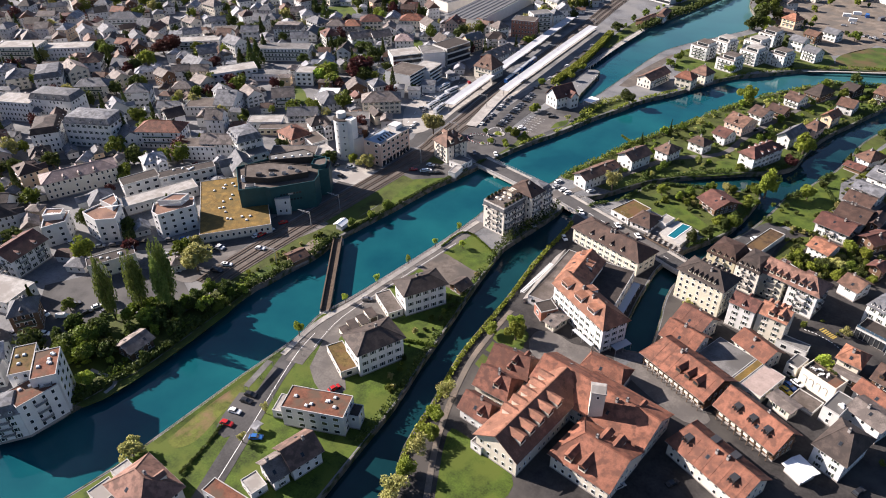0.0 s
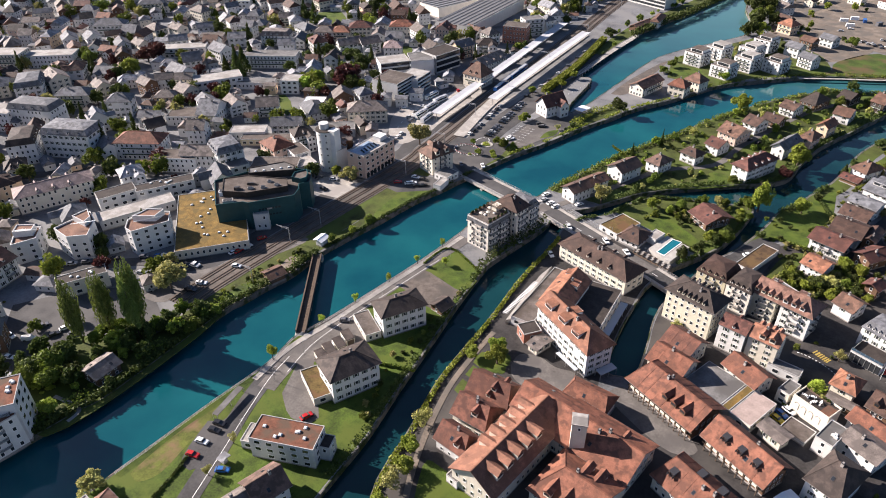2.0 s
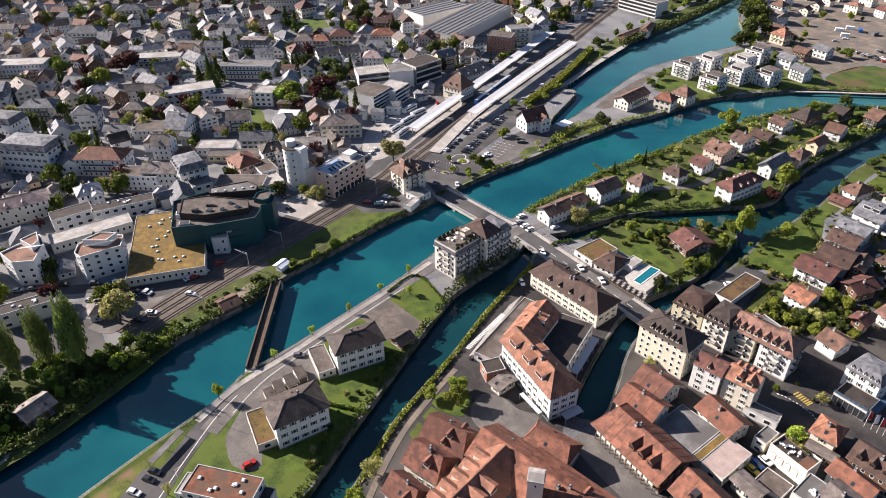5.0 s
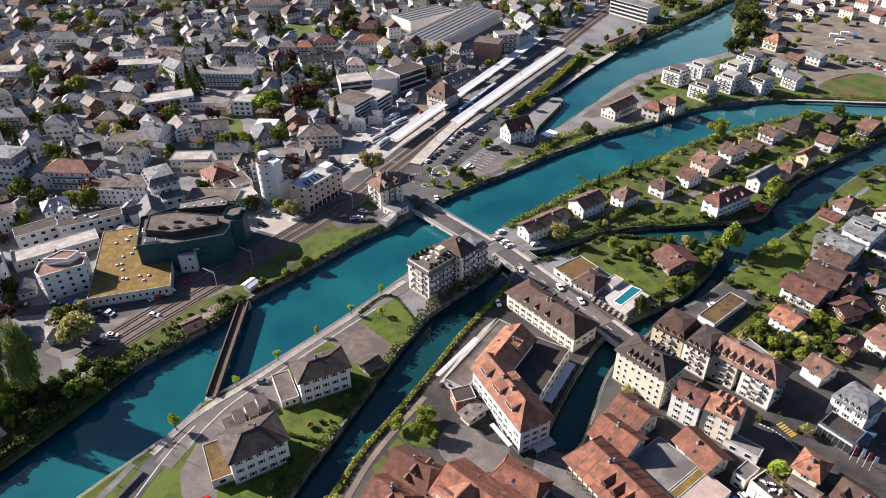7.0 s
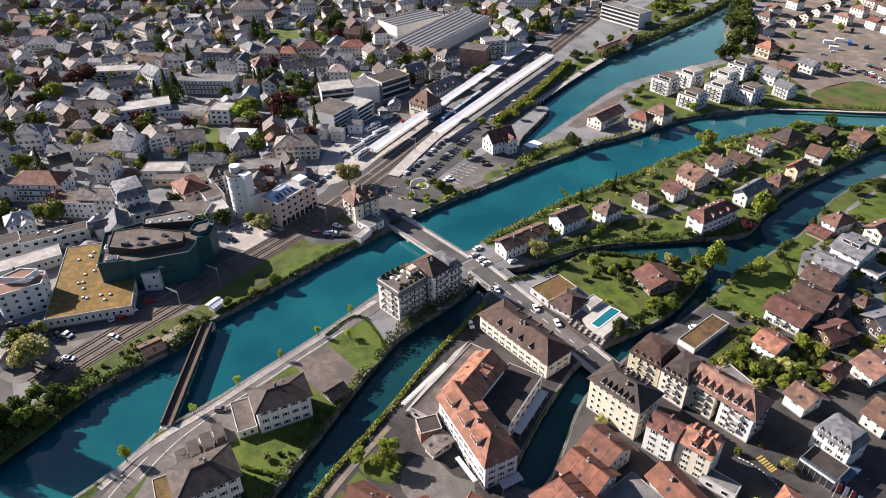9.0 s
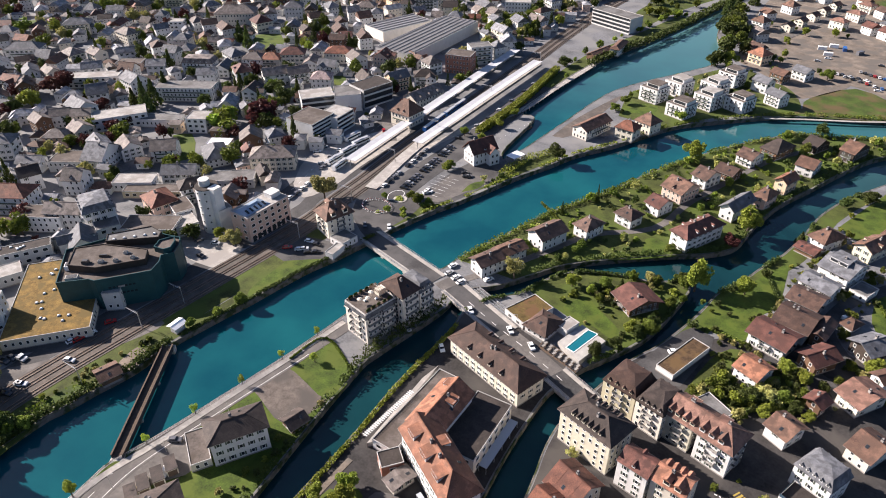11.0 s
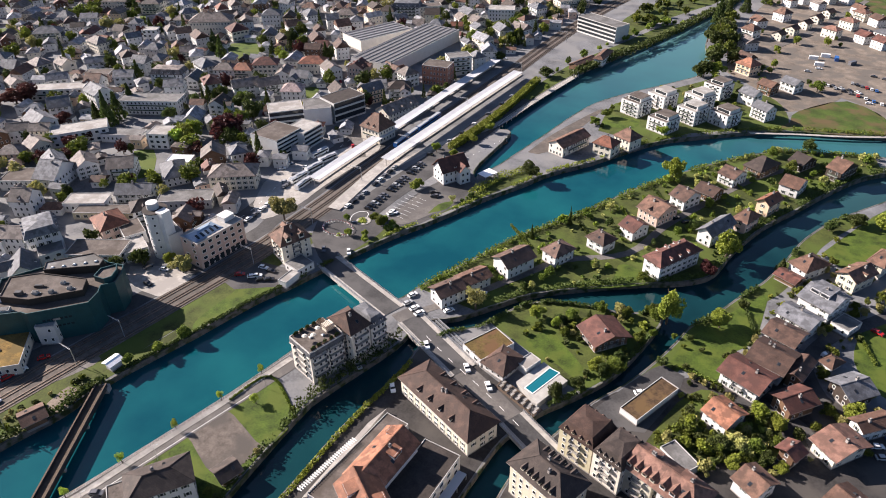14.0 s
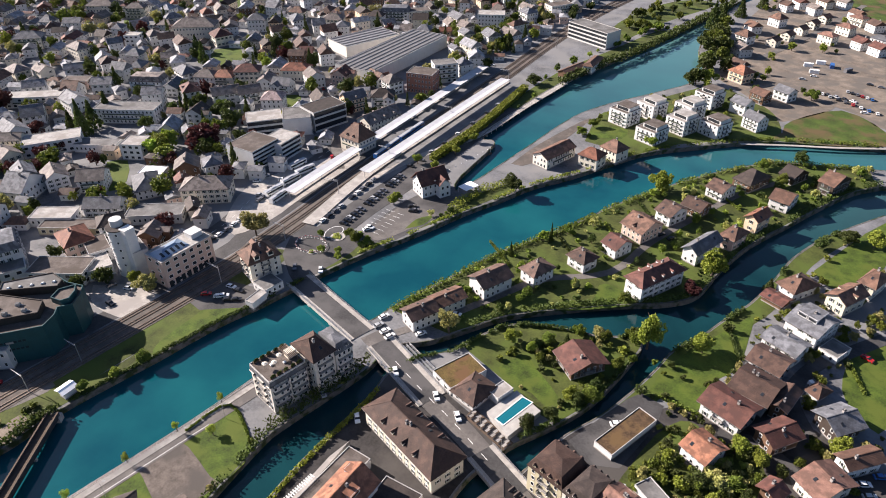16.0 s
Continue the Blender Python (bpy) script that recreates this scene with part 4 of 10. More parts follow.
def tree(x, y, h, w, kind="round", mat="leaf_green", base=0.28, small=False, z=None):
    """small: a far or little tree, its stem and crown in one piece."""
    rng = random.Random(int(x * 13 + y * 7))
    crown, trunk = tree_meshes(kind, mat, rng.randrange(3), small)
    name = {"tall": "poplar", "cone": "conifer", "shrub": "shrub"}.get(kind, "tree")
    label = "%s %s" % (TREE_WORDS[mat], KIND_TREE[kind])
    floor_z, turn = (level(x, y) if z is None else z), rng.random() * 360
    if kind == "shrub":
        root = tagged(new(name, crown), label, "shrub")
        root.matrix_basis = pose(x, y, floor_z + h * 0.42, 0, 0, turn) @ Matrix.Diagonal((w / 2, w / 2, h / 2, 1))
        return root
    lo = base * h
    if small:
        key = ("small", kind, mat, crown.name)
        if key not in TREES:
            k = len(crown.vertices)
            v = [(p.co.x * 0.5, p.co.y * 0.5, 0.56 + p.co.z * 0.44) for p in crown.vertices] + [tuple(p.co) for p in trunk.vertices]
            f = [tuple(q.vertices) for q in crown.polygons] + [tuple(k + i for i in q.vertices) for q in trunk.polygons]
            TREES[key] = mesh_of("tree", v, f, [mat, "bark"], [0] * len(crown.polygons) + [1] * len(trunk.polygons))
        root = tagged(new(name, TREES[key]), label, "tree")
        root.matrix_basis = pose(x, y, floor_z, 0, 0, turn) @ Matrix.Diagonal((w, w, h, 1))
        return root
    root = tagged(new(name), label, "tree")
    root.matrix_basis = pose(x, y, floor_z, 0, 0, turn)
    child("crown", crown, root, Matrix.LocRotScale((0, 0, (h + lo) / 2), None, (w / 2, w / 2, (h - lo) / 2)))
    wide = max(min(h, w * 1.3), 4.0)
    child("trunk", trunk, root, Matrix.LocRotScale((0, 0, 0), None, (wide, wide, h)))
    return root


def thicket(name, label, plants, cat="trees"):
    """Many small trees or shrubs that nobody could count, in one object: rows of x, y, height, width, kind, leaf."""
    names = sorted({p[5] for p in plants}) + ["bark"]
    out = Build()
    for x, y, h, w, kind, mat in plants:
        rng = random.Random(int(x * 13 + y * 7))
        crown, trunk = tree_meshes(kind, mat, rng.randrange(3), True)
        k = names.index(mat)
        lift = pose(x, y, level(x, y), 0, 0, rng.random() * 360)
        for me, m, mi in ((crown, Matrix.LocRotScale((0, 0, 0.54 * h), None, (w / 2, w / 2, 0.46 * h)), k), (trunk, Matrix.LocRotScale((0, 0, 0), None, (w, w, h)), len(names) - 1)):
            if kind == "shrub" and mi != k:
                continue
            t = lift @ m
            n = len(out.v)
            out.v += [tuple(t @ v.co) for v in me.vertices]
            out.f += [tuple(n + i for i in q.vertices) for q in me.polygons]
            out.i += [mi] * len(me.polygons)
    return tagged(new(name, out.mesh(name, names)), label, cat, kind="stuff")


FAR_NAMES = ["white_paint", "glass", "shutter", "plinth", "wall_white", "wall_cream", "wall_grey_white", "wall_apricot", "wall_pink", "wall_brown",
             "roof_brown", "roof_slate", "roof_darkbrown", "roof_dark", "roof_red", "roof_wine", "roof_umber", "roof_grey"]


def far_house(out, x, y, rot, w, d, h, roof, pitch, wall, rmat, storeys):
    """A house of the far rows, joined with its neighbours."""
    b = Build()
    ww, dd, rise = w - 1.1, d - 1.1, math.tan(radians(pitch)) * d / 2
    wi, ri = FAR_NAMES.index("wall_" + wall), FAR_NAMES.index(rmat)
    b.box(-ww / 2, ww / 2, -dd / 2, dd / 2, -0.3, h, wi)
    b.box(-w / 2, w / 2, -d / 2, d / 2, h, h + 0.18, ri)
    if roof == "gable":
        b.prism(-w / 2, w / 2, -d / 2, d / 2, h + 0.18, h + 0.18 + rise, ri)
    else:
        r = max(w / 2 - d / 2, 0.1 * w)
        n = len(b.v)
        z = h + 0.18
        b.v += [(-w / 2, -d / 2, z), (w / 2, -d / 2, z), (w / 2, d / 2, z), (-w / 2, d / 2, z), (-r, 0, z + rise), (r, 0, z + rise)]
        for q in ((0, 1, 5, 4), (1, 2, 5), (2, 3, 4, 5), (3, 0, 4)):
            b.f.append(tuple(n + k for k in q))
            b.i.append(ri)
    b.box(w * 0.15, w * 0.15 + 0.8, 0.3, 1.0, h + rise * 0.6, h + rise + 0.9, 3)
    for axis, at, turn in SIDES:
        length = ww if axis == 0 else dd
        n = max(1, int(length / 3.1))
        m = pose(*at(ww, dd), 0, 0, 0, turn)
        for s in range(storeys):
            for k in range(n):
                b.window(m @ pose((length - 1.2) * ((k + 0.5) / n - 0.5), 0, (s + 0.56) * h / storeys), 1.0, 1.3, False)
    out.join(b, pose(x, y, G, 0, 0, rot))
    FOOT.append((x, y, 0.5 * math.hypot(w, d)))


# ---- cars ----
CAR = {}


def car_meshes(paint, van, far):
    key = (paint, van, far)
    if key not in CAR:
        b = Build()
        L2, W2 = 2.15, 0.88
        prof = [(-L2, 0.35), (-L2, 0.78), (-L2 + 0.15, 0.92), (-0.95, 0.96), (0.85, 0.96), (L2 - 0.2, 0.82), (L2, 0.6), (L2, 0.35)]
        for s in (-1, 1):
            b.v += [(x, s * W2 * (1.0 if z < 0.9 else 0.95), z) for x, z in prof]
        k = len(prof)
        b.f += [(i, i + k, (i + 1) % k + k, (i + 1) % k) for i in range(k)] + [tuple(range(k)), tuple(reversed(range(k, 2 * k)))]
        b.i += [0] * (k + 2)
        top = 1.45 if not van else 1.95
        x0, x1, i0, i1 = (-1.75, 0.95, 0.45, 0.62) if not van else (-2.1, 1.35, 0.05, 0.5)
        g = Build()
        g.v += [(x0, -0.82, 0.95), (x1, -0.82, 0.95), (x1, 0.82, 0.95), (x0, 0.82, 0.95), (x0 + i0, -0.68, top - 0.05), (x1 - i1, -0.68, top - 0.05), (x1 - i1, 0.68, top - 0.05), (x0 + i0, 0.68, top - 0.05)]
        g.f += [(4, 5, 6, 7), (0, 1, 5, 4), (1, 2, 6, 5), (2, 3, 7, 6), (3, 0, 4, 7)]
        g.i += [0] * 5
        b.box(x0 + i0 - 0.03, x1 - i1 + 0.03, -0.7, 0.7, top - 0.05, top, 0, 0.06)
        if far:
            for sx in (-1.35, 1.35):
                for sy in (-0.82, 0.82):
                    b.tube((sx, sy - 0.1, 0.33), (sx, sy + 0.1, 0.33), 0.33, 8, 1)
        CAR[key] = (b.mesh("body", [paint, "tyre"]), g.mesh("glazing", ["glass" if not van else paint]))
        if "wheel" not in CAR:
            CAR["wheel"] = Build().tube((0, -0.1, 0), (0, 0.1, 0), 0.33, 10).mesh("wheel", ["tyre"])
    return CAR[key]


for _n, _c in dict(white=(0.75, 0.75, 0.74), silver=(0.36, 0.37, 0.38), black=(0.02, 0.02, 0.022), red=(0.40, 0.02, 0.02), blue=(0.03, 0.12, 0.35), grey=(0.12, 0.12, 0.13), yellow=(0.55, 0.40, 0.03)).items():
    glassy("paint_" + _n, _c, 0.25)


def car(x, y, rot, paint="white", van=False, where="parked on the asphalt"):
    body, glass = car_meshes("paint_" + paint, van, y >= 480)
    ob = new("van" if van else "car")
    ob.matrix_basis = pose(x, y, level(x, y) + 0.01, 0, 0, rot)
    tagged(ob, "%s %s %s" % (paint, "delivery van" if van else "passenger car", where), "van" if van else "car")
    child("body", body, ob)
    child("glazing", glass, ob)
    for sx in (-1.35, 1.35):
        for sy in ((-0.82, 0.82) if y < 480 else ()):
            child("wheel", CAR["wheel"], ob, pose(sx, sy, 0.33))
    return ob


# ---- ground and water ----
NORTH = [(-188.6, 36.5), (-186.6, 45.8), (-179.9, 54.7), (-177.8, 66.1), (-175.5, 79.3), (-173.1, 91.2), (-173.6, 138.4), (-171.9, 148.0), (-170.2, 159.1), (-167.5, 172.4), (-167.6, 188.2), (-164.3, 207.6), (-161.3, 222.1), (-159.4, 234.3), (-156.5, 249.3), (-152.5, 262.1), (-149.0, 276.8), (-144.1, 297.2), (-138.5, 315.6), (-132.5, 330.4), (-126.3, 348.1), (-119.3, 369.2), (-112.0, 386.1), (-105.2, 404.9), (-92.5, 426.4), (-80.2, 452.0), (-69.4, 471.9), (-44.9, 497.2), (-15.9, 521.2), (37.1, 544.7)]
ISL_N = [(-149.3, 41.8), (-146.1, 57.8), (-144.8, 70.8), (-143.4, 87.3), (-141.8, 105.6), (-139.2, 127.9), (-140.4, 143.5), (-136.8, 157.3), (-132.3, 181.3), (-127.7, 208.4), (-124.7, 234.1), (-123.7, 252.3), (-110.6, 276.6), (-107.8, 288.8), (-104.2, 302.8), (-99.6, 316.4), (-92.5, 341.1), (-83.6, 360.8), (-74.1, 381.8), (-63.5, 410.1), (-53.9, 430.4), (-41.4, 453.4), (-25.2, 478.1), (-9.3, 495.7), (8.7, 504.0), (39.1, 515.8)]
ISL_S = [(-87.4, 80.4), (-88.7, 102.7), (-89.8, 121.9), (-92.8, 141.2), (-95.4, 161.8), (-99.2, 189.1), (-101.8, 214.9), (-101.2, 224.2), (-94.6, 256.5), (-94.8, 271.4), (-84.4, 281.7), (-75.8, 295.4), (-66.7, 309.7), (-50.3, 325.0), (-32.9, 339.4), (-18.4, 349.9), (-9.8, 361.7), (-6.9, 383.7), (-0.5, 410.1), (9.0, 433.5), (19.2, 459.3), (30.7, 483.7), (41.7, 497.3)]
SOUTH = [(-70.4, 92.2), (-77.7, 109.5), (-80.3, 129.2), (-84.2, 151.4), (-84.8, 168.4), (-85.2, 191.4), (-86.8, 216.9), (-86.0, 246.7), (-87.4, 261.6), (-82.8, 272.9), (-74.8, 282.2), (-70.3, 294.4), (-63.6, 306.2), (-45.5, 314.8), (-31.3, 318.4), (-22.2, 326.1), (-17.9, 319.9), (-20.2, 296.3), (-23.8, 281.2), (-30.8, 266.5), (-36.8, 255.3), (-41.2, 239.8), (-41.5, 225.0), (-41.0, 209.7), (-39.6, 195.0), (-38.0, 185.6), (-29.3, 189.1), (-30.2, 205.1), (-32.6, 219.6), (-32.5, 233.9), (-27.8, 254.8), (-24.2, 269.1), (-18.3, 282.0), (-13.6, 297.3), (-10.2, 312.9), (-8.2, 325.1), (-2.5, 336.6), (3.2, 353.8), (8.4, 367.1), (13.1, 389.6), (16.2, 408.1), (23.8, 429.8), (31.1, 443.6), (44.7, 466.5)]
ARM = [(-135.8, 380.1), (-141.5, 392.3), (-146.0, 437.8), (-157.0, 441.3), (-157.2, 492.2), (-153.2, 545.8), (-144.9, 584.4), (-137.0, 618.8), (-127.4, 666.5), (-116.0, 733.3), (-105.2, 800.8), (-94.8, 852.8), (-70.0, 867.7), (-102.4, 789.6), (-103.1, 712.0), (-95.8, 656.1), (-80.3, 616.4), (-80.0, 588.9), (-94.8, 558.5), (-111.7, 528.0), (-121.9, 503.0), (-125.8, 479.1), (-128.1, 447.4), (-130.2, 421.8), (-132.2, 398.3)]
FAR = 2600.0
W_NORTH = [(-215.0, -400.0)] + smooth_line(NORTH) + [(600.0, 780.0)]
W_SOUTH = [(-30.0, -400.0)] + smooth_line(SOUTH, 3) + [(600.0, 660.0)]
RIVER = W_NORTH + W_SOUTH[::-1]
ISLAND = [(-170.0, -420.0)] + smooth_line(ISL_N) + [(640.0, 735.0), (640.0, 715.0)] + smooth_line(ISL_S)[::-1] + [(-60.0, -420.0)]
BASIN = smooth_line(ARM[:11], 3) + [(-60.0, 1150.0), (-20.0, 1150.0)] + smooth_line(ARM[13:], 3)
SHEET = [(-FAR, -FAR), (FAR, -FAR), (FAR, FAR), (-FAR, FAR)]


def build_ground():
    from mathutils.geometry import delaunay_2d_cdt
    rings = [SHEET, RIVER, ISLAND, BASIN]
    verts, edges = [], []
    for ring in rings:
        n, k = len(verts), len(ring)
        verts += [Vector(p) for p in ring]
        edges += [(n + i, n + (i + 1) % k) for i in range(k)]
    v, e, f, *_ = delaunay_2d_cdt(verts, edges, [], 0, 1e-4)

    def wet(c):
        return (inside(c, RIVER) and not inside(c, ISLAND)) or inside(c, BASIN)

    land = []
    for t in f:
        c = sum((v[i] for i in t), Vector((0, 0))) / len(t)
        if inside(c, SHEET) and not wet(c):
            land.append(tuple(t))
    count = {}
    for t in land:
        for a, b in zip(t, t[1:] + t[:1]):
            count[(a, b)] = 1
    rim = [(a, b) for a, b in count if (b, a) not in count and max(abs(v[a].x), abs(v[a].y)) < FAR - 1]
    tagged(new("ground", mesh_of("ground", [(p.x, p.y, G) for p in v], land, "town_ground")), "grey asphalt and garden ground of the town", "ground", kind="structure")
    k = {}
    wv, wf = [], []
    for a, b in rim:
        n = len(wv)
        wv += [(v[a].x, v[a].y, G), (v[b].x, v[b].y, G), (v[b].x, v[b].y, -2.5), (v[a].x, v[a].y, -2.5)]
        wf.append((n, n + 3, n + 2, n + 1))
    tagged(new("river_wall", mesh_of("river_wall", wv, wf, "bank_stone")), "mossy grey stone embankment wall along the river", "embankment", kind="structure")
    # coping stones along the wall's top
    cv, cf = [], []
    for a, b in rim:
        pa, pb = Vector((v[a].x, v[a].y)), Vector((v[b].x, v[b].y))
        if max(abs(pa.x), abs(pa.y)) > 900:
            continue
        nrm = Vector((pb.y - pa.y, pa.x - pb.x)).normalized()
        n = len(cv)
        for p in (pa, pb):
            for o, z in ((0.12, G - 0.1), (0.12, G + 0.1), (-0.3, G + 0.1), (-0.3, G - 0.1)):
                cv.append((p.x + nrm.x * o, p.y + nrm.y * o, z))
        cf += [(n, n + 1, n + 5, n + 4), (n + 1, n + 2, n + 6, n + 5), (n + 2, n + 3, n + 7, n + 6)]
    tagged(new("coping", mesh_of("coping", cv, cf, "bank_stone")), "weathered stone coping on the embankment", "coping", kind="structure")
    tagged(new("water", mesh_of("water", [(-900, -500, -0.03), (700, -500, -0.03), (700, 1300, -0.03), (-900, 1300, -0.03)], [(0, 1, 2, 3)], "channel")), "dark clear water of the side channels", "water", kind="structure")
    mid = [((a[0] + c[0]) / 2, (a[1] + c[1]) / 2) for a, c in zip(smooth_line(ISL_N, 4)[::8], smooth_line(ISL_S, 4)[::7])]
    wv, wf = filled([W_NORTH + [(620.0, 720.0)] + mid[::-1] + [(-110.0, -400.0)], [(x, y) for x, y in BASIN]])
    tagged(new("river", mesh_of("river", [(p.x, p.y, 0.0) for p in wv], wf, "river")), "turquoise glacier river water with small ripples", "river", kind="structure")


build_ground()
# green ground of the islands and gardens
ISLE_N, ISLE_S = smooth_line(ISL_N), smooth_line(ISL_S)


patch("island_lawn", "grass", inset(ISLE_N[:38], -0.8) + inset(ISLE_S[:25], 0.8)[::-1], G + 0.03, "green lawn round the island's apartment blocks")
patch("garden_ground", "garden", inset(ISLE_N[52:100], -0.8) + inset(ISLE_S[42:88], 0.8)[::-1], G + 0.03, "garden grass of the house quarter between the river arms")
SBANK = inset(smooth_line(SOUTH, 3), -0.8)
patch("old_town_paving", "cobble", SBANK[2:27] + SBANK[60:75] + [(-30.0, 150.0), (-15.0, 40.0), (-70.0, 40.0)], G + 0.02, "dark asphalt and cobbles of the old town lanes")
patch("old_town_paving", "cobble", SBANK[78:96] + [(20.0, 320.0), (75.0, 300.0), (90.0, 60.0), (-15.0, 40.0), (-30.0, 150.0)], G + 0.02, "dark asphalt and cobbles of the old town lanes")
patch("garden_ground", "garden", SBANK[31:57], G + 0.025, "green garden ground of the spa island")
strip("garden_ground", "garden", inset(smooth_line(SOUTH, 3)[96:127], -4.5)[::2], 7.5, G + 0.03, "green planted strip above the river wall")
patch("lawn", "grass", [(-144.4, 67.6), (-143.0, 86.0), (-141.6, 104.0), (-139.6, 120.0), (-135.6, 113.0), (-134.9, 101.0), (-133.4, 92.0), (-130.6, 84.6), (-128.6, 74.0), (-128.2, 67.4)], G + 0.045, "riverside lawn behind a low hedge", soft=0)
patch("lawn", "worn_grass", [(-140.6, 73.0), (-141.0, 84.0), (-140.2, 96.0), (-138.0, 104.0), (-135.6, 97.0), (-134.4, 88.0), (-133.0, 78.0), (-136.0, 72.4)], G + 0.058, "worn patch of the riverside lawn with bare tan soil", soft=3)
patch("parking", "asphalt_light", [(-124.7, 120.1), (-132.6, 142.2), (-133.0, 162.5), (-128.8, 164.3), (-116.7, 155.9), (-122.1, 145.7), (-125.3, 136.5), (-107.4, 118.5), (-114.9, 113.8)], G + 0.07, "light asphalt yard between apartment blocks", soft=3)
patch("lot", "gravel", [(-126.4, 187.7), (-125.6, 201.6), (-105.5, 197.8), (-101.4, 196.9), (-105.9, 182.6), (-122.0, 186.7)], G + 0.06, "bare earth lot with faded markings", soft=3)
patch("hotel_court", "asphalt_light", [(-66.6, 171.4), (-66.4, 178.0), (-60.0, 180.4), (-53.1, 178.6), (-46.1, 179.4), (-44.9, 171.7), (-52.0, 165.8), (-59.3, 165.1), (-64.0, 167.4)], G + 0.07, "pale worn asphalt court in front of the white hotel", soft=3)
patch("lawn", "grass", [(-78.2, 165.8), (-78.2, 172.1), (-69.4, 172.6), (-67.2, 169.0), (-67.0, 166.2), (-72.8, 164.6)], G + 0.08, "small sunlit lawn beside the river path", soft=2)
patch("garden_bed", "garden", [(-77.6, 159.4), (-77.6, 164.6), (-73.2, 163.8), (-74.0, 158.8)], G + 0.09, "green garden bed beside the river path")
patch("garden_bed", "garden", [(-77.2, 151.4), (-77.4, 157.2), (-73.4, 156.2), (-74.0, 150.2)], G + 0.09, "green garden bed beside the river path")
patch("lawn", "grass", [(-126.2, 204.2), (-122.2, 221.2), (-102.8, 211.5), (-102.7, 197.7)], G + 0.05, "square green lawn beside the river road", soft=3)
patch("far_ground", "earth", [(-67.7, 603.8), (-79.2, 680.9), (-83.1, 786.8), (-64.5, 889.2), (17.2, 938.3), (51.0, 665.3), (44.9, 573.7), (6.9, 593.3), (-17.9, 552.8), (-33.6, 573.3)], G + 0.02, "tan gravel and gardens of the far quarter", soft=3)
patch("parking", "asphalt", [(-136.4, 98.8), (-132.6, 101.7), (-131.0, 104.5), (-125.1, 85.0), (-131.8, 84.7)], G + 0.075, "dark parking strip beside the island road", soft=3)
patch("lawn", "grass", [(-189.5, 79.4), (-184.4, 86.9), (-175.1, 84.4), (-177.5, 75.5)], G + 0.06, "small lawn beside the riverside hotel", soft=3)
patch("plaza", "paving", [(-212.7, 299.8), (-227.0, 327.7), (-218.7, 361.0), (-207.7, 383.0), (-197.3, 379.8), (-195.7, 333.2), (-193.9, 311.5), (-198.6, 292.3)], G + 0.12, "sunlit pale square before the station", soft=3)
patch("parking", "asphalt", [(-181.8, 250.0), (-176.0, 267.0), (-158.2, 270.7), (-151.0, 265.5), (-151.6, 260.5), (-157.2, 257.5), (-169.6, 247.9)], G + 0.07, "asphalt lot with parked cars beside the bridge")
patch("parking", "asphalt", [(-246.3, 98.8), (-232.6, 117.5), (-211.9, 132.1), (-192.4, 125.7), (-187.8, 120.4), (-206.2, 101.1), (-205.4, 79.8), (-222.7, 79.7)], G + 0.05, "asphalt yard with parked cars below the poplars", soft=3)
patch("garden_ground", "garden", [(-211.8, 81.8), (-208.3, 100.9), (-184.9, 117.1), (-185.4, 135.6), (-172.3, 137.8), (-170.2, 92.3), (-174.8, 67.7), (-187.6, 71.6)], G + 0.065, "dark green ground under the bank trees", soft=3)
patch("garden_ground", "garden", [(-159.0, 476.9), (-154.3, 546.8), (-139.2, 618.0), (-127.0, 676.6), (-137.2, 687.1), (-151.4, 621.0), (-164.8, 556.3), (-165.7, 485.5)], G + 0.05, "green strip between railway and river arm", soft=3)
patch("parking", "asphalt_light", [(-149.3, 325.2), (-149.9, 353.1), (-139.0, 356.8), (-130.4, 354.7), (-135.6, 335.7), (-140.9, 323.6)], G + 0.075, "small light car park beside the river walk", soft=3)
patch("lawn", "grass", [(-136.3, 338.1), (-136.6, 347.9), (-131.9, 353.8), (-131.3, 345.5)], G + 0.09, "small lawn by the river walk", soft=3)
patch("far_bank_ground", "garden", [(-152.6, 640.0), (-140.4, 712.0), (-118.2, 790.7), (-151.4, 785.1), (-171.5, 713.9), (-168.0, 650.0)], G + 0.04, "green ground between the railway and the far bank", soft=3)
patch("lawn", "meadow", [(-24.4, 847.8), (14.5, 803.3), (66.0, 820.2), (61.6, 990.5), (-40.5, 929.4)], G + 0.045, "green field at the edge of the far quarter", soft=3)
patch("bank_ground", "garden", [(-176.2, 113.3), (-174.7, 124.7), (-174.8, 137.4), (-172.7, 150.8), (-169.1, 169.7), (-168.8, 188.6), (-166.1, 205.1), (-162.4, 223.2), (-159.7, 244.7), (-154.8, 265.5), (-159.4, 267.3), (-165.9, 258.6), (-169.3, 242.5), (-169.4, 216.9), (-172.2, 196.7), (-176.3, 182.6), (-177.6, 159.1), (-179.9, 136.8), (-183.1, 117.7)], G + 0.04, "overgrown ground between railway and river", soft=3)
patch("lawn", "grass", [(-162.8, 220.8), (-167.0, 226.2), (-168.0, 237.6), (-168.0, 252.9), (-162.7, 257.4), (-156.0, 255.4), (-157.8, 249.6), (-160.6, 234.5), (-162.6, 222.9)], G + 0.06, "green riverside lawn beside the railway", soft=3)
patch("yard", "earth", [(-175.3, 171.5), (-176.4, 180.1), (-168.8, 179.3), (-168.8, 171.6), (-169.1, 169.1)], G + 0.07, "brown earth yard beside the river shed", soft=3)
patch("lawn", "grass", [(-165.7, 207.4), (-165.2, 214.6), (-163.4, 218.8), (-164.3, 214.3)], G + 0.06, "patch of grass beside the tracks", soft=3)
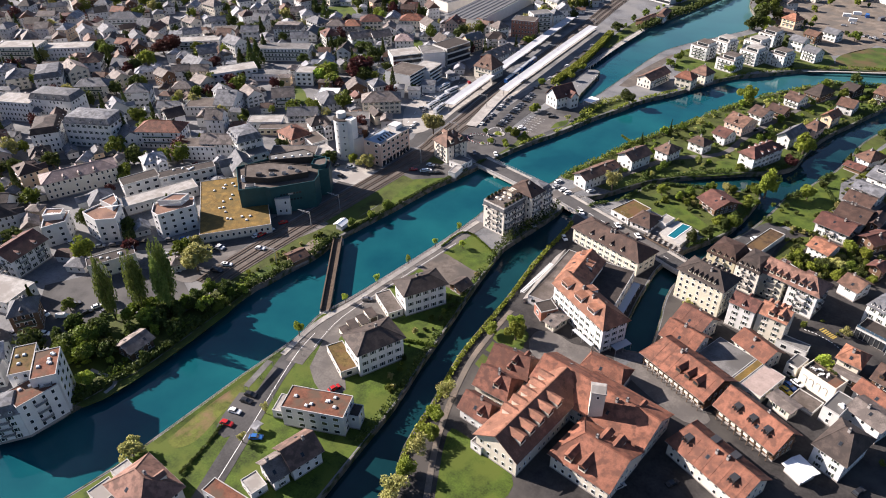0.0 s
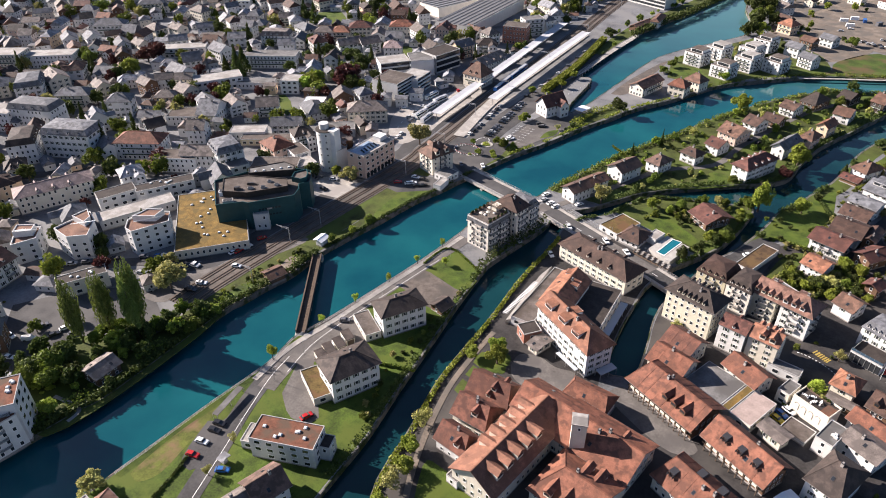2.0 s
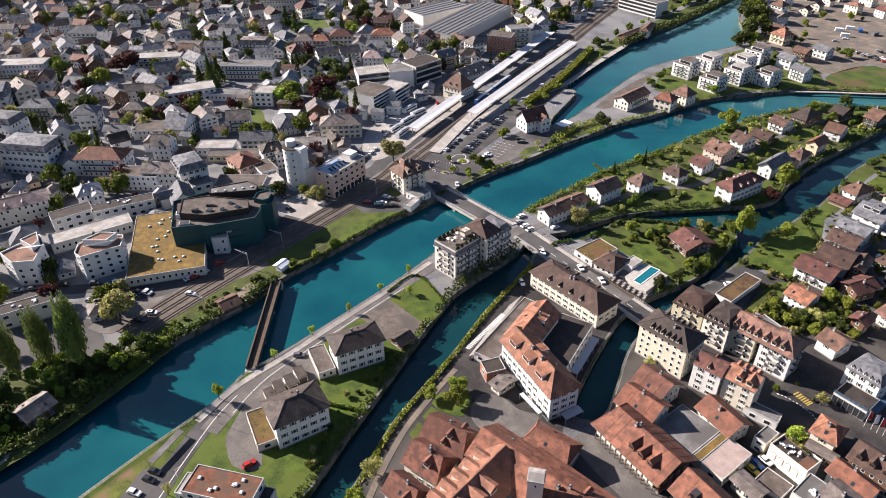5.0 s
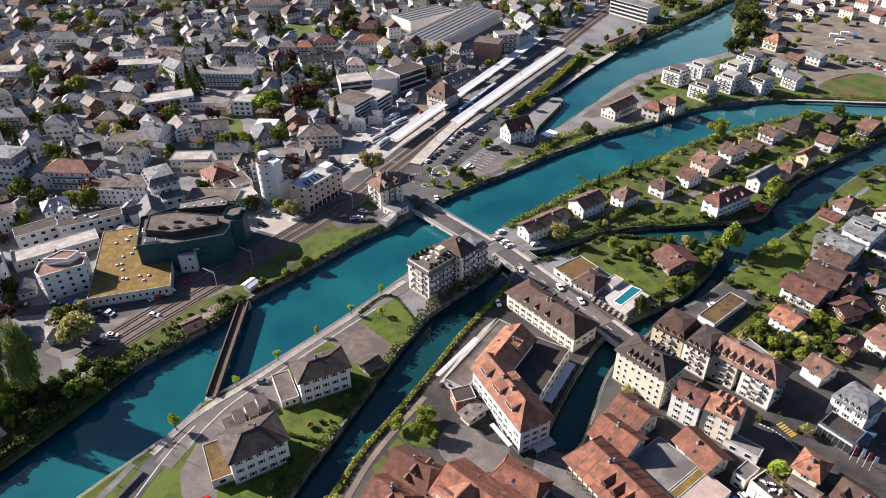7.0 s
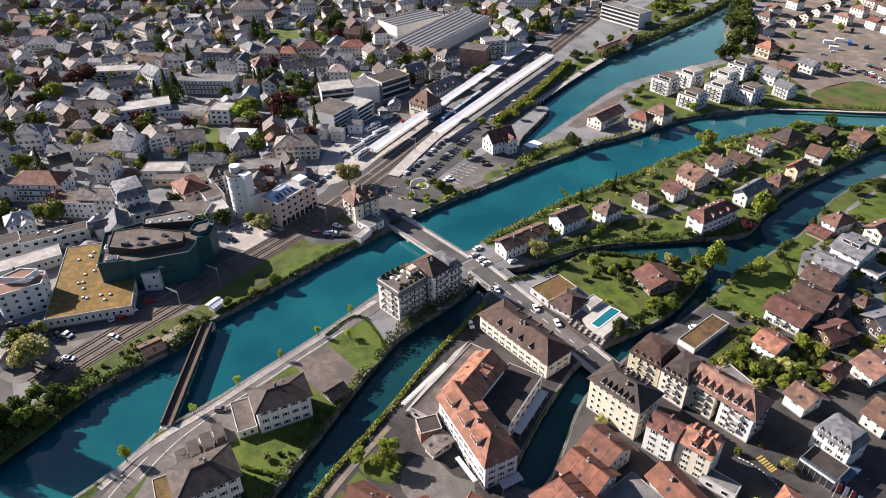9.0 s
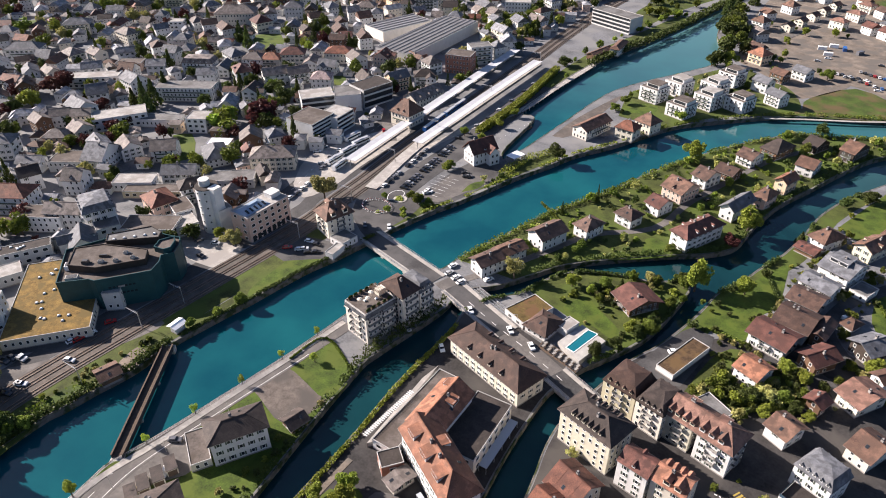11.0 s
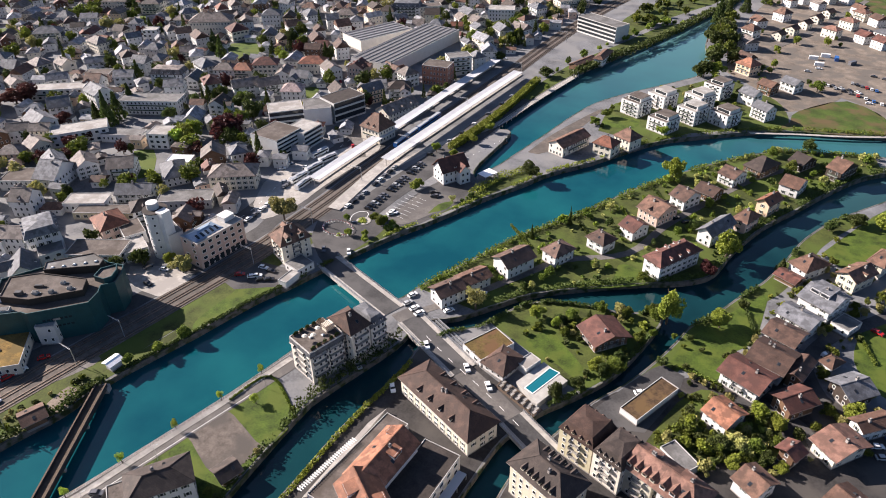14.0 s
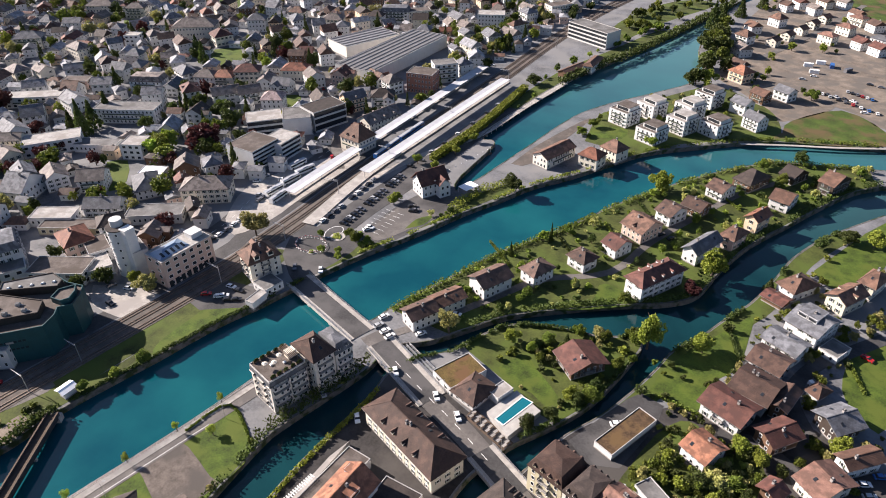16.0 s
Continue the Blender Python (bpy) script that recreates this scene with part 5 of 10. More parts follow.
patch("garden_ground", "garden", [(-104.4, 466.7), (-111.5, 504.0), (-104.1, 521.9), (-75.2, 577.4), (-67.4, 591.7), (-33.6, 573.3), (-18.4, 552.5), (-13.6, 523.8), (-33.5, 511.3), (-58.8, 490.2), (-78.7, 458.1), (-88.5, 464.9)], G + 0.04, "green gardens round the white condominiums", soft=3)
patch("garden_ground", "garden", [(-148.4, 291.7), (-145.3, 317.8), (-138.4, 351.5), (-124.1, 384.6), (-115.8, 401.4), (-111.8, 397.1), (-117.3, 378.5), (-128.9, 347.0), (-139.0, 317.7), (-147.1, 290.5)], G + 0.04, "planted strip of the river walk", soft=3)
patch("lawn", "meadow", [(-183.8, 127.8), (-179.3, 139.0), (-179.7, 145.7), (-179.5, 155.6), (-173.1, 159.0), (-170.9, 161.5), (-173.0, 148.9), (-174.6, 142.5), (-175.0, 132.2)], G + 0.06, "sunlit grass strip between railway and river", soft=3)
patch("garden_ground", "garden", [(-57.9, 282.0), (-68.3, 291.1), (-61.7, 302.4), (-44.0, 311.1), (-30.1, 314.6), (-21.5, 321.2), (-19.2, 315.4), (-21.9, 294.4), (-25.3, 280.6), (-29.2, 272.2), (-36.4, 272.5), (-46.8, 276.4)], G + 0.038, "garden ground round the chalet", soft=3)
patch("lawn", "grass", [(-56.3, 283.6), (-51.5, 293.8), (-43.6, 289.0), (-33.2, 282.2), (-34.1, 276.1), (-41.2, 278.8), (-51.7, 279.5)], G + 0.06, "green garden lawn behind the spa", soft=2)
patch("lawn", "grass", [(-56.7, 322.3), (-51.2, 331.2), (-43.3, 334.1), (-45.4, 346.2), (-39.5, 348.8), (-28.8, 343.3), (-35.1, 336.0), (-48.8, 325.2)], G + 0.06, "sunlit lawn on the bank of the narrow channel", soft=2)
patch("lawn", "grass", [(-8.8, 300.9), (-6.5, 318.4), (5.4, 347.3), (11.2, 358.7), (12.9, 345.5), (13.2, 327.8), (7.3, 314.4), (7.2, 300.1), (-4.2, 300.9)], G + 0.05, "sunlit garden lawn along the river wall", soft=3)
patch("lawn", "grass", [(25.3, 402.8), (46.4, 460.2), (49.8, 423.2), (43.8, 405.5), (33.0, 394.1)], G + 0.05, "garden plots with beds and grass", soft=3)
patch("garden_ground", "garden", [(-0.7, 284.0), (4.2, 294.0), (10.4, 293.9), (6.6, 283.5), (13.4, 278.0), (25.8, 293.5), (31.0, 277.9), (-1.3, 257.0), (-2.8, 270.0)], G + 0.04, "house garden ground", soft=3)
patch("lawn", "grass", [(44.6, 351.9), (54.8, 368.9), (58.9, 325.2), (51.2, 325.7), (44.9, 336.2)], G + 0.05, "lawn beside the chalets", soft=3)
patch("lawn", "grass", [(-59.4, 98.2), (-69.1, 120.7), (-64.4, 123.1), (-45.6, 118.3), (-44.4, 107.5)], G + 0.05, "walled lawn beside the old town path", soft=3)
patch("lawn", "grass", [(-75.1, 163.5), (-75.6, 175.3), (-68.7, 175.3), (-67.7, 168.8)], G + 0.05, "small lawn by the terrace hall", soft=3)
patch("lawn", "meadow", [(-13.2, 537.2), (-12.3, 556.4), (10.6, 589.4), (36.3, 568.3), (37.0, 546.1), (-13.0, 524.0)], G + 0.05, "meadow beside the river path", soft=3)
patch("lawn", "grass", [(-409.0, 462.3), (-390.4, 473.8), (-367.4, 449.7), (-385.4, 442.8)], G + 0.05, "school lawn", soft=3)
patch("lawn", "grass", [(-533.8, 567.4), (-498.8, 588.5), (-479.2, 563.6), (-511.0, 551.0)], G + 0.05, "green sports field", soft=3)
patch("lawn", "grass", [(-309.8, 300.6), (-304.1, 311.2), (-290.0, 300.4), (-297.9, 292.5)], G + 0.05, "garden lawn in the town", soft=3)
patch("lawn", "grass", [(-107.0, 486.6), (-91.4, 496.4), (-88.0, 480.5), (-104.7, 475.3)], G + 0.05, "garden lawn on the spit", soft=3)
patch("lawn", "grass", [(-538.3, 477.7), (-525.1, 489.7), (-506.4, 474.0), (-517.3, 463.7)], G + 0.05, "town garden lawn", soft=3)
patch("plaza", "paving", [(-205.8, 294.0), (-196.6, 302.7), (-199.3, 331.6), (-204.1, 371.2), (-205.9, 392.6), (-215.8, 389.8), (-215.0, 356.7), (-213.2, 326.1), (-212.9, 295.2)], G + 0.06, "pale paved station square", soft=3)
patch("plaza", "paving", [(-219.0, 235.1), (-204.3, 244.5), (-192.7, 245.3), (-184.9, 246.0), (-186.8, 230.4), (-207.4, 227.4)], G + 0.06, "sunlit paved yard beside the post office", soft=3)
patch("parking", "asphalt", [(-151.8, 334.1), (-149.1, 366.7), (-131.1, 374.9), (-127.7, 364.4), (-134.5, 328.6), (-147.3, 320.2)], G + 0.06, "station car park beside the river", soft=3)
patch("yard", "asphalt", [(-22.4, 267.4), (-13.5, 293.6), (-10.5, 298.6), (-2.4, 297.0), (-1.6, 288.0), (-5.4, 266.0), (-14.0, 262.0)], G + 0.055, "dark asphalt yard round the mossy garage", soft=0)
patch("yard", "earth", [(-42.0, 673.6), (-11.8, 699.4), (24.1, 700.1), (28.6, 651.4), (-13.2, 637.6), (-40.0, 627.3)], G + 0.05, "bare building yard", soft=3)
patch("yard", "earth", [(-15.8, 612.0), (29.6, 640.3), (35.9, 572.6), (12.7, 596.9), (-6.7, 597.6)], G + 0.05, "gravel yard with rows of cars", soft=3)
patch("yard", "earth", [(-19.3, 552.0), (-17.3, 583.4), (3.3, 596.3), (4.8, 585.8), (-12.4, 557.2)], G + 0.05, "tan earth lot behind the condominiums", soft=3)
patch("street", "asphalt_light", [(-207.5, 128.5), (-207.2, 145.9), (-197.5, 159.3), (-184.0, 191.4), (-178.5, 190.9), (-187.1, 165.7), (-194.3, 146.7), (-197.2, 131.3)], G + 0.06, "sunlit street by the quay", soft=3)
patch("street", "asphalt_light", [(-31.9, 181.0), (-25.7, 181.6), (-4.0, 171.5), (-4.1, 165.5), (-12.7, 164.7), (-32.1, 174.5)], G + 0.06, "old town lane", soft=3)
patch("roundabout", "asphalt", [(-169.3, 293.1), (-178.9, 314.0), (-162.5, 318.7), (-145.8, 318.5), (-147.4, 289.4), (-151.0, 280.9)], G + 0.06, "junction at the bridge head", soft=3)
patch("shore", "gravel", [(-126.2, 420.4), (-124.3, 449.9), (-116.8, 490.9), (-113.5, 495.8), (-114.2, 469.3), (-117.3, 426.0)], G + 0.05, "gravel shore walk along the basin", soft=3)
strip("path", "paving", [(-188.0, 79.2), (-179.1, 81.1), (-177.2, 87.0), (-176.6, 90.0)], 1.3, G + 0.1, "pale garden path below the poplars")
strip("path", "paving", [(-179.1, 81.1), (-175.0, 79.4), (-174.3, 75.0)], 1.3, G + 0.11, "pale garden path along the bank")
strip("road", "asphalt", [(-115.1, 63.7), (-117.4, 70.6), (-124.5, 91.6), (-130.4, 107.5), (-134.0, 121.2), (-136.5, 134.0)], 6.4, G + 0.09, "grey asphalt road along the island")
strip("road", "asphalt_light", [(-130.8, 118.8), (-132.4, 127.9), (-134.3, 146.8), (-129.6, 177.5), (-123.7, 211.3), (-120.3, 231.1)], 6.6, G + 0.104, "light grey asphalt road along the island")
strip("pavement", "paving", [(-136.9, 119.7), (-137.7, 137.9), (-134.1, 155.7), (-130.2, 179.9), (-125.5, 207.7), (-122.1, 231.1)], 2.2, G + 0.228, "pale riverside pavement")
strip("road", "asphalt_light", [(-104.8, 272.8), (-88.4, 266.4), (-73.1, 260.1), (-57.0, 254.4), (-39.8, 247.2), (-28.7, 242.0), (-17.4, 235.9)], 8, G + 0.132, "asphalt road over the bridges")
strip("road", "asphalt", [(-208.2, 273.4), (-209.6, 297.4), (-216.7, 323.9), (-215.7, 348.9), (-219.3, 384.2), (-222.2, 418.1)], 8, G + 0.096, "street through the station quarter")
strip("path", "earth", [(-60.5, 95.3), (-67.1, 109.1), (-71.5, 120.0), (-75.6, 133.9), (-79.2, 151.6), (-80.0, 167.5), (-79.8, 183.3)], 1.9, G + 0.12, "paved river path of the old town")
strip("lane", "asphalt_light", [(-97.3, 278.4), (-86.7, 296.7), (-76.4, 317.7), (-66.3, 337.3), (-45.0, 356.9), (-38.6, 386.8), (-28.2, 418.5), (-14.2, 455.6), (2.2, 479.5)], 3.6, G + 0.104, "narrow lane through the garden quarter")
strip("lane", "asphalt", [(15.5, 294.5), (24.8, 297.9), (35.3, 294.6), (41.3, 286.9)], 4, G + 0.108, "lane between the chalets")
strip("lane", "asphalt", [(54.5, 372.2), (42.5, 354.0), (35.2, 342.6), (31.3, 324.4), (38.9, 309.7)], 5, G + 0.112, "lane behind the chalets")
strip("path", "paving", [(-29.9, 509.2), (-5.8, 521.9), (15.6, 532.0), (39.0, 545.1)], 2, G + 0.116, "riverside path")
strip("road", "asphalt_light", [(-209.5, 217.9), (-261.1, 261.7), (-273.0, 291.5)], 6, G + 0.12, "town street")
# shade put into the colour: dark asphalt here, light asphalt on sunlit streets
strip("road", "asphalt", [(-257.8, 116.2), (-236.6, 137.2), (-208.7, 160.0), (-189.3, 189.8), (-185.1, 217.4)], 6, G + 0.124, "town street with its shade put into dark asphalt")
strip("road", "asphalt_light", [(-199.8, 366.3), (-240.4, 408.6), (-302.4, 471.0), (-371.2, 535.1), (-444.5, 611.9)], 6, G + 0.128, "far street beside the hall")
strip("road", "asphalt_light", [(-239.1, 537.5), (-237.0, 600.2), (-234.6, 674.5), (-236.9, 737.2)], 6, G + 0.132, "avenue beside the railway")
strip("road", "asphalt", [(-363.9, 134.7), (-342.9, 162.0), (-315.0, 186.6), (-292.7, 209.5), (-274.1, 228.9)], 7, G + 0.136, "quay street")
strip("road", "asphalt_light", [(-54.4, 658.7), (-40.1, 704.9), (-22.9, 774.9), (-7.0, 854.0)], 5, G + 0.14, "lane of the far quarter")
house("villa", -128.0, 56.6, -6.7, 18.6, 14.2, 6, "mixed", 36, "cream", "roof_clay", 2, ends=(7.0, 7.0), dorm=[(1, 0.18, 0.3, 1.3, "gable")], chimneys=1, cat="villa")
house("villa_terrace", -138.4, 57.4, -6.7, 6.0, 5.4, 4.4, "flat", 0, "cream", "flat_light", 1, windows=False, cat="terrace")
house("villa_terrace", -137.6, 50.2, -6.7, 6.6, 6.6, 4.2, "flat", 0, "cream", "flat_light", 1, windows=False, cat="terrace")
house("clinic_low", -106.6, 67.4, 0.7, 16.4, 4.9, 4, "flat", 0, "white", "flat_red", 1, cat="building")
house("gable_house", -100.4, 88.8, 73.5, 11.2, 11.0, 5.6, "gable", 36, "white", "roof_mauve", 2, chimneys=1, cat="house")
house("gable_house", -102.7, 80.8, 73.5, 6.4, 9.6, 4.8, "gable", 36, "white", "roof_umber", 2, chimneys=1, cat="house")
house("house_terrace", -105.2, 75.0, 73.5, 5.0, 6.4, 2.6, "flat", 0, "white", "flat_light", 1, cat="terrace")
house("apartment_low", -106.2, 104.2, 18.8, 20.4, 9.2, 8.2, "flat", 0, "grey_white", "flat_red", 3, vents=7, cat="apartment block")
house("apartment_annex", -118.4, 101.2, 18.8, 4.6, 7.2, 3.2, "flat", 0, "grey_white", "flat_light", 1, cat="annex")
house("apartment_annex", -95.4, 109.4, 18.8, 3.4, 5.0, 5.6, "flat", 0, "grey_white", "flat_dark", 2, cat="annex")
house("apartment_block", -108.2, 135.7, -116.6, 18.4, 13.1, 10.2, "hip", 27, "white", "roof_dark", 3, chimneys=1, cat="apartment block")
house("apartment_annex", -116.4, 127.7, -30.7, 14.7, 6.0, 3, "flat", 0, "cream", "flat_olive", 1, cat="annex")
house("apartment_block", -111.5, 169.1, -121.9, 18.4, 11.4, 10, "hip", 27, "white", "roof_dark", 3, chimneys=1, cat="apartment block")
house("apartment_annex", -120.2, 160.4, -32.1, 13.5, 6.0, 3, "flat", 0, "cream", "flat_brown", 1, cat="annex")
house("shed", -103.0, 184.3, 76.5, 7.5, 7.4, 2.6, "gable", 25, "brown", "roof_dark", 1, cat="shed")
roof_garden(house("grand_hotel", -110.6, 233.7, 77.3, 13.7, 11.8, 14.2, "flat", 0, "stone", "flat_brown", 5, balconies=True, vents=3, cat="hotel"), 13.7, 11.8, 14.2)
house("grand_pavilion", -105.4, 245.0, 77.5, 9.4, 13.6, 15.0, "hip", 33, "stone", "roof_darkbrown", 5, balconies=True, chimneys=1, cat="hotel pavilion")
house("grand_pavilion", -103.4, 252.6, 77.5, 7.4, 11.8, 12.6, "mansard", 60, "stone", "roof_slate", 4, balconies=True, dormers=2, cat="hotel pavilion")
house("long_hotel", -61.4, 239.2, -17.9, 35.3, 13.6, 7.2, "hip", 30, "cream", "roof_darkbrown", 3, dormers=4, chimneys=2, cat="hotel")
house("white_hotel", -52.6, 190.9, -30.2, 30.4, 12.3, 11.0, "mixed", 34, "white", "roof_orange", 4, ends=(0.0, 7.0), dorm=[(-1, -0.32, 0.3, 1.5, "shed"), (-1, -0.05, 0.28, 1.5, "shed"), (-1, 0.2, 0.26, 1.5, "shed"), (1, -0.1, 0.3, 1.3, "shed")], chimneys=2, cat="hotel")
house("white_hotel_wing", -63.3, 208.1, 90.0, 20.9, 12.5, 9.7, "mixed", 33, "white", "roof_orange", 3, dorm=[(-1, 0.1, 0.35, 1.4, "shed"), (1, 0.36, 0.5, 1.0, "shed")], chimneys=1, cat="hotel wing")
house("terrace_hall", -72.0, 208.2, -1.4, 8.4, 36.1, 4, "flat", 0, "white", "flat_brown", 1, vents=2, cat="restaurant hall")
house("court_hall", -52.2, 210.5, 2.0, 12.2, 25.0, 6.2, "flat", 0, "stone", "flat_dark", 2, cat="hall")
house("yellow_hotel", -20.5, 226.8, -16.3, 20.0, 12.6, 13.2, "hip", 30, "yellow", "roof_dark", 5, chimneys=2, dormers=6, cat="hotel")
house("townhouse", -4.9, 220.9, -10.7, 9.8, 8.6, 10.3, "gable", 32, "white", "roof_wine", 4, dormers=1, eaves=0.3, cat="townhouse")
house("townhouse", 5.3, 220.3, -9.6, 10.3, 9.3, 10.3, "mixed", 33, "cream", "roof_terracotta", 4, dorm=[(-1, -0.08, 0.16, 1.3, "gable"), (-1, 0.24, 0.16, 1.3, "gable")] + [(1, -0.3 + 0.2 * k, 0.3, 0.9, "gable") for k in range(4)], chimneys=1, eaves=0.3, cat="townhouse")
house("pink_hotel", 1.5, 246.0, -15.0, 10.2, 12.2, 11, "mixed", 33, "yellow", "roof_clay", 4, dorm=[(-1, -0.36 + 0.24 * k, 0.16, 0.95, "gable") for k in range(4)] + [(1, 0.0, 0.4, 1.2, "shed")], balconies=True, chimneys=2, cat="hotel")
house("pink_hotel", 12.4, 243.0, -15.1, 12.3, 12.2, 11, "mixed", 33, "white", "roof_clay", 4, ends=(0, 4.6), dorm=[(-1, -0.36 + 0.24 * k, 0.18, 1.1, "gable") for k in range(3)] + [(1, -0.1, 0.4, 1.2, "shed")], balconies=True, chimneys=1, cat="hotel")
house("ornate_hotel", -18.4, 249.1, -12.6, 12.1, 12.1, 11, "mansard", 60, "ochre", "roof_darkbrown", 4, dormers=4, balconies=True, cat="hotel")
house("ornate_hotel", -7.6, 246.5, -15.0, 9.9, 12.2, 11, "mansard", 60, "stone", "roof_dark", 4, dormers=4, balconies=True, cat="hotel")
house("spa", -65.2, 272.1, -22.1, 10.4, 15.1, 3.2, "flat", 0, "white", "flat_olive", 1, cat="spa building")
house("spa_hall", -56.7, 267.6, -11.9, 10.8, 12.8, 3.2, "hip", 26, "white", "roof_darkbrown", 1, cat="spa building")
house("spa_block", -49.1, 271.7, -16.9, 4.9, 7.1, 3.4, "flat", 0, "white", "flat_light", 1, windows=False, cat="spa building")
house("chalet", -33.0, 299.6, -36.6, 13.0, 15.6, 3.9, "gable", 21, "brown", "roof_wine", 2, chimneys=1, balconies=True, cat="chalet")
house("great_hall", -48.4, 136.4, 80.5, 37.0, 16.4, 7.0, "mixed", 34, "cream", "roof_terracotta", 2, dorm=[(-1, -0.34 + 0.125 * k, 0.3, 1.75, "gable") for k in range(5)] + [(1, 0.33 - 0.125 * k, 0.3, 1.7, "gable") for k in range(5)], cat="hall")
house("old_house", -63.7, 154.4, -1.0, 15.9, 12.3, 5.0, "mixed", 39, "cream", "roof_russet", 2, ends=(0, 2.2), dorm=[(-1, 0.08, 0.5, 1.1, "gable"), (-1, 0.02, 0.2, 0.9, "gable"), (1, 0.2, 0.4, 1.0, "gable")], chimneys=1, cat="house")
house("old_house", -63.9, 143.6, -4.0, 13.3, 11.6, 5.0, "mixed", 40, "cream", "roof_russet", 2, ends=(0, 2.0), dorm=[(-1, 0.1, 0.35, 1.3, "gable")], chimneys=2, cat="house")
house("old_house", -63.6, 131.6, -8.5, 12.0, 9.6, 4.5, "mixed", 42, "white", "roof_russet", 2, ends=(0, 1.8), dorm=[(-1, 0.18, 0.25, 1.2, "gable")], chimneys=1, cat="house")
house("porch_annex", -57.8, 121.8, -12.0, 4.2, 5.0, 3.0, "flat", 0, "white", "flat_grey", 1, cat="annex")
house("castle_wing", -26.8, 152.0, -10.5, 27.6, 19.0, 6.6, "mixed", 28, "cream", "roof_red", 2, ends=(0, 0), dorm=[(1, 0.22, 0.5, 0.9, "gable")], chimneys=2, cat="castle wing")
house("castle_hall", -46.0, 155.8, 170.2, 17.7, 15.9, 6.6, "gable", 32, "cream", "roof_red", 2, cat="castle wing")
house("castle_annex", -36.8, 168.0, -5.0, 15.6, 10.4, 5.0, "mixed", 32, "cream", "roof_red", 1, ends=(2.0, 2.0), cat="annex")
house("mill_house", -26.4, 133.4, -10.0, 20.6, 19.4, 6.0, "mixed", 28, "cream", "roof_red", 2, ends=(6.0, 0), dorm=[(-1, -0.2, 0.12, 1.45, "gable"), (-1, 0.03, 0.1, 1.5, "gable"), (1, 0.2, 0.25, 1.4, "gable"), (1, 0.0, 0.25, 1.4, "gable")], chimneys=1, cat="house")
house("long_house", -14.2, 182.2, -25.0, 27.0, 16.6, 5.8, "mixed", 31, "brown", "roof_red", 2, ends=(2.6, 0), dorm=[(-1, 0.03, 0.28, 1.35, "gable"), (-1, 0.16, 0.28, 1.35, "gable"), (-1, 0.29, 0.28, 1.35, "gable")], seams=7, gallery=True, chimneys=2, cat="house")
house("long_house", -19.1, 196.4, -16.0, 13.8, 12.3, 6.0, "mixed", 34, "cream", "roof_red", 2, seams=2, chimneys=1, cat="house")
house("long_house", -18.4, 207.2, -20.0, 12.0, 13.0, 6.0, "mixed", 33, "cream", "roof_russet", 2, seams=2, chimneys=1, cat="house")
house("long_house", 10.0, 170.9, -26.6, 22.4, 13.4, 5.5, "mixed", 38, "brown", "roof_red", 2, dorm=[(-1, -0.22, 0.42, 0.85, "glass"), (-1, 0.02, 0.42, 0.85, "glass"), (-1, 0.25, 0.42, 0.85, "glass")], seams=3, gallery=True, chimneys=1, cat="house")
house("long_house", 3.7, 149.7, -24.4, 25.8, 14.4, 5.5, "mixed", 35, "cream", "roof_red", 2, ends=(2.2, 0), dorm=[(-1, -0.32, 0.45, 0.85, "glass"), (-1, 0.3, 0.4, 0.85, "glass"), (1, 0.14, 0.6, 0.95, "glass"), (1, -0.12, 0.6, 0.95, "glass")], seams=8, chimneys=2, cat="house")
house("long_house", 3.3, 205.6, -29.3, 14.1, 10.6, 5, "gable", 32, "cream", "roof_red", 2, chimneys=1, cat="house")
house("market_roof", -5.0, 195.4, -20.0, 13.8, 15.0, 4.0, "flat", 0, "grey_white", "flat_grey", 1, cat="market hall")
house("market_roof", 8.2, 191.0, -20.0, 7.4, 14.6, 3.8, "flat", 0, "cream", "flat_pink", 1, cat="market hall")
house("market_strip", 3.3, 193.0, -20.0, 2.6, 14.6, 3.95, "flat", 0, "cream", "flat_moss", 1, windows=False, cat="market hall")
house("white_tent", 24.7, 161.6, -32.2, 7.3, 7.3, 3, "gable", 12, "white", "tent", 1, windows=False, cat="tent")
house("corner_house", 33.0, 173.2, -21.2, 10.6, 16.7, 8, "hip", 32, "white", "roof_dark", 3, chimneys=1, cat="house")
house("annex", 39.3, 191.6, -27.4, 12.1, 10.3, 6, "gable", 20, "white", "roof_umber", 2, chimneys=1, cat="annex")
house("orange_house", 31.4, 215.9, -13.7, 8.4, 9.9, 6, "hip", 33, "cream", "roof_orange", 2, chimneys=1, cat="house")
house("porch_annex", 31.2, 208.9, -15.0, 9.0, 4.2, 3.6, "gable", 16, "brown", "roof_umber", 1, cat="annex")
house("brown_house", 45.6, 210.0, -19.3, 15.0, 10.6, 6, "gable", 36, "brown", "roof_darkbrown", 2, dorm=[(-1, -0.32 + 0.24 * k, 0.22, 1.1, "gable") for k in range(3)], chimneys=1, cat="house")
house("orange_house", 40.0, 200.6, -27.7, 12.8, 8.3, 5.5, "gable", 35, "white", "roof_red", 2, chimneys=1, cat="house")
house("yard_annex", 16.1, 205.0, -20.2, 4.0, 7.0, 5.0, "flat", 0, "cream", "flat_grey", 2, cat="annex")
FOOT.append((24.5, 201.4, 6.8))
house("yard_deck", 21.6, 191.7, -19.7, 8.2, 7.2, 1.2, "flat", 0, "grey_white", "flat_brown", 1, windows=False, cat="annex")
house("yard_house", 15.8, 184.9, -26.0, 9.1, 6.2, 4.0, "gable", 12, "cream", "roof_umber", 1, cat="workshop")
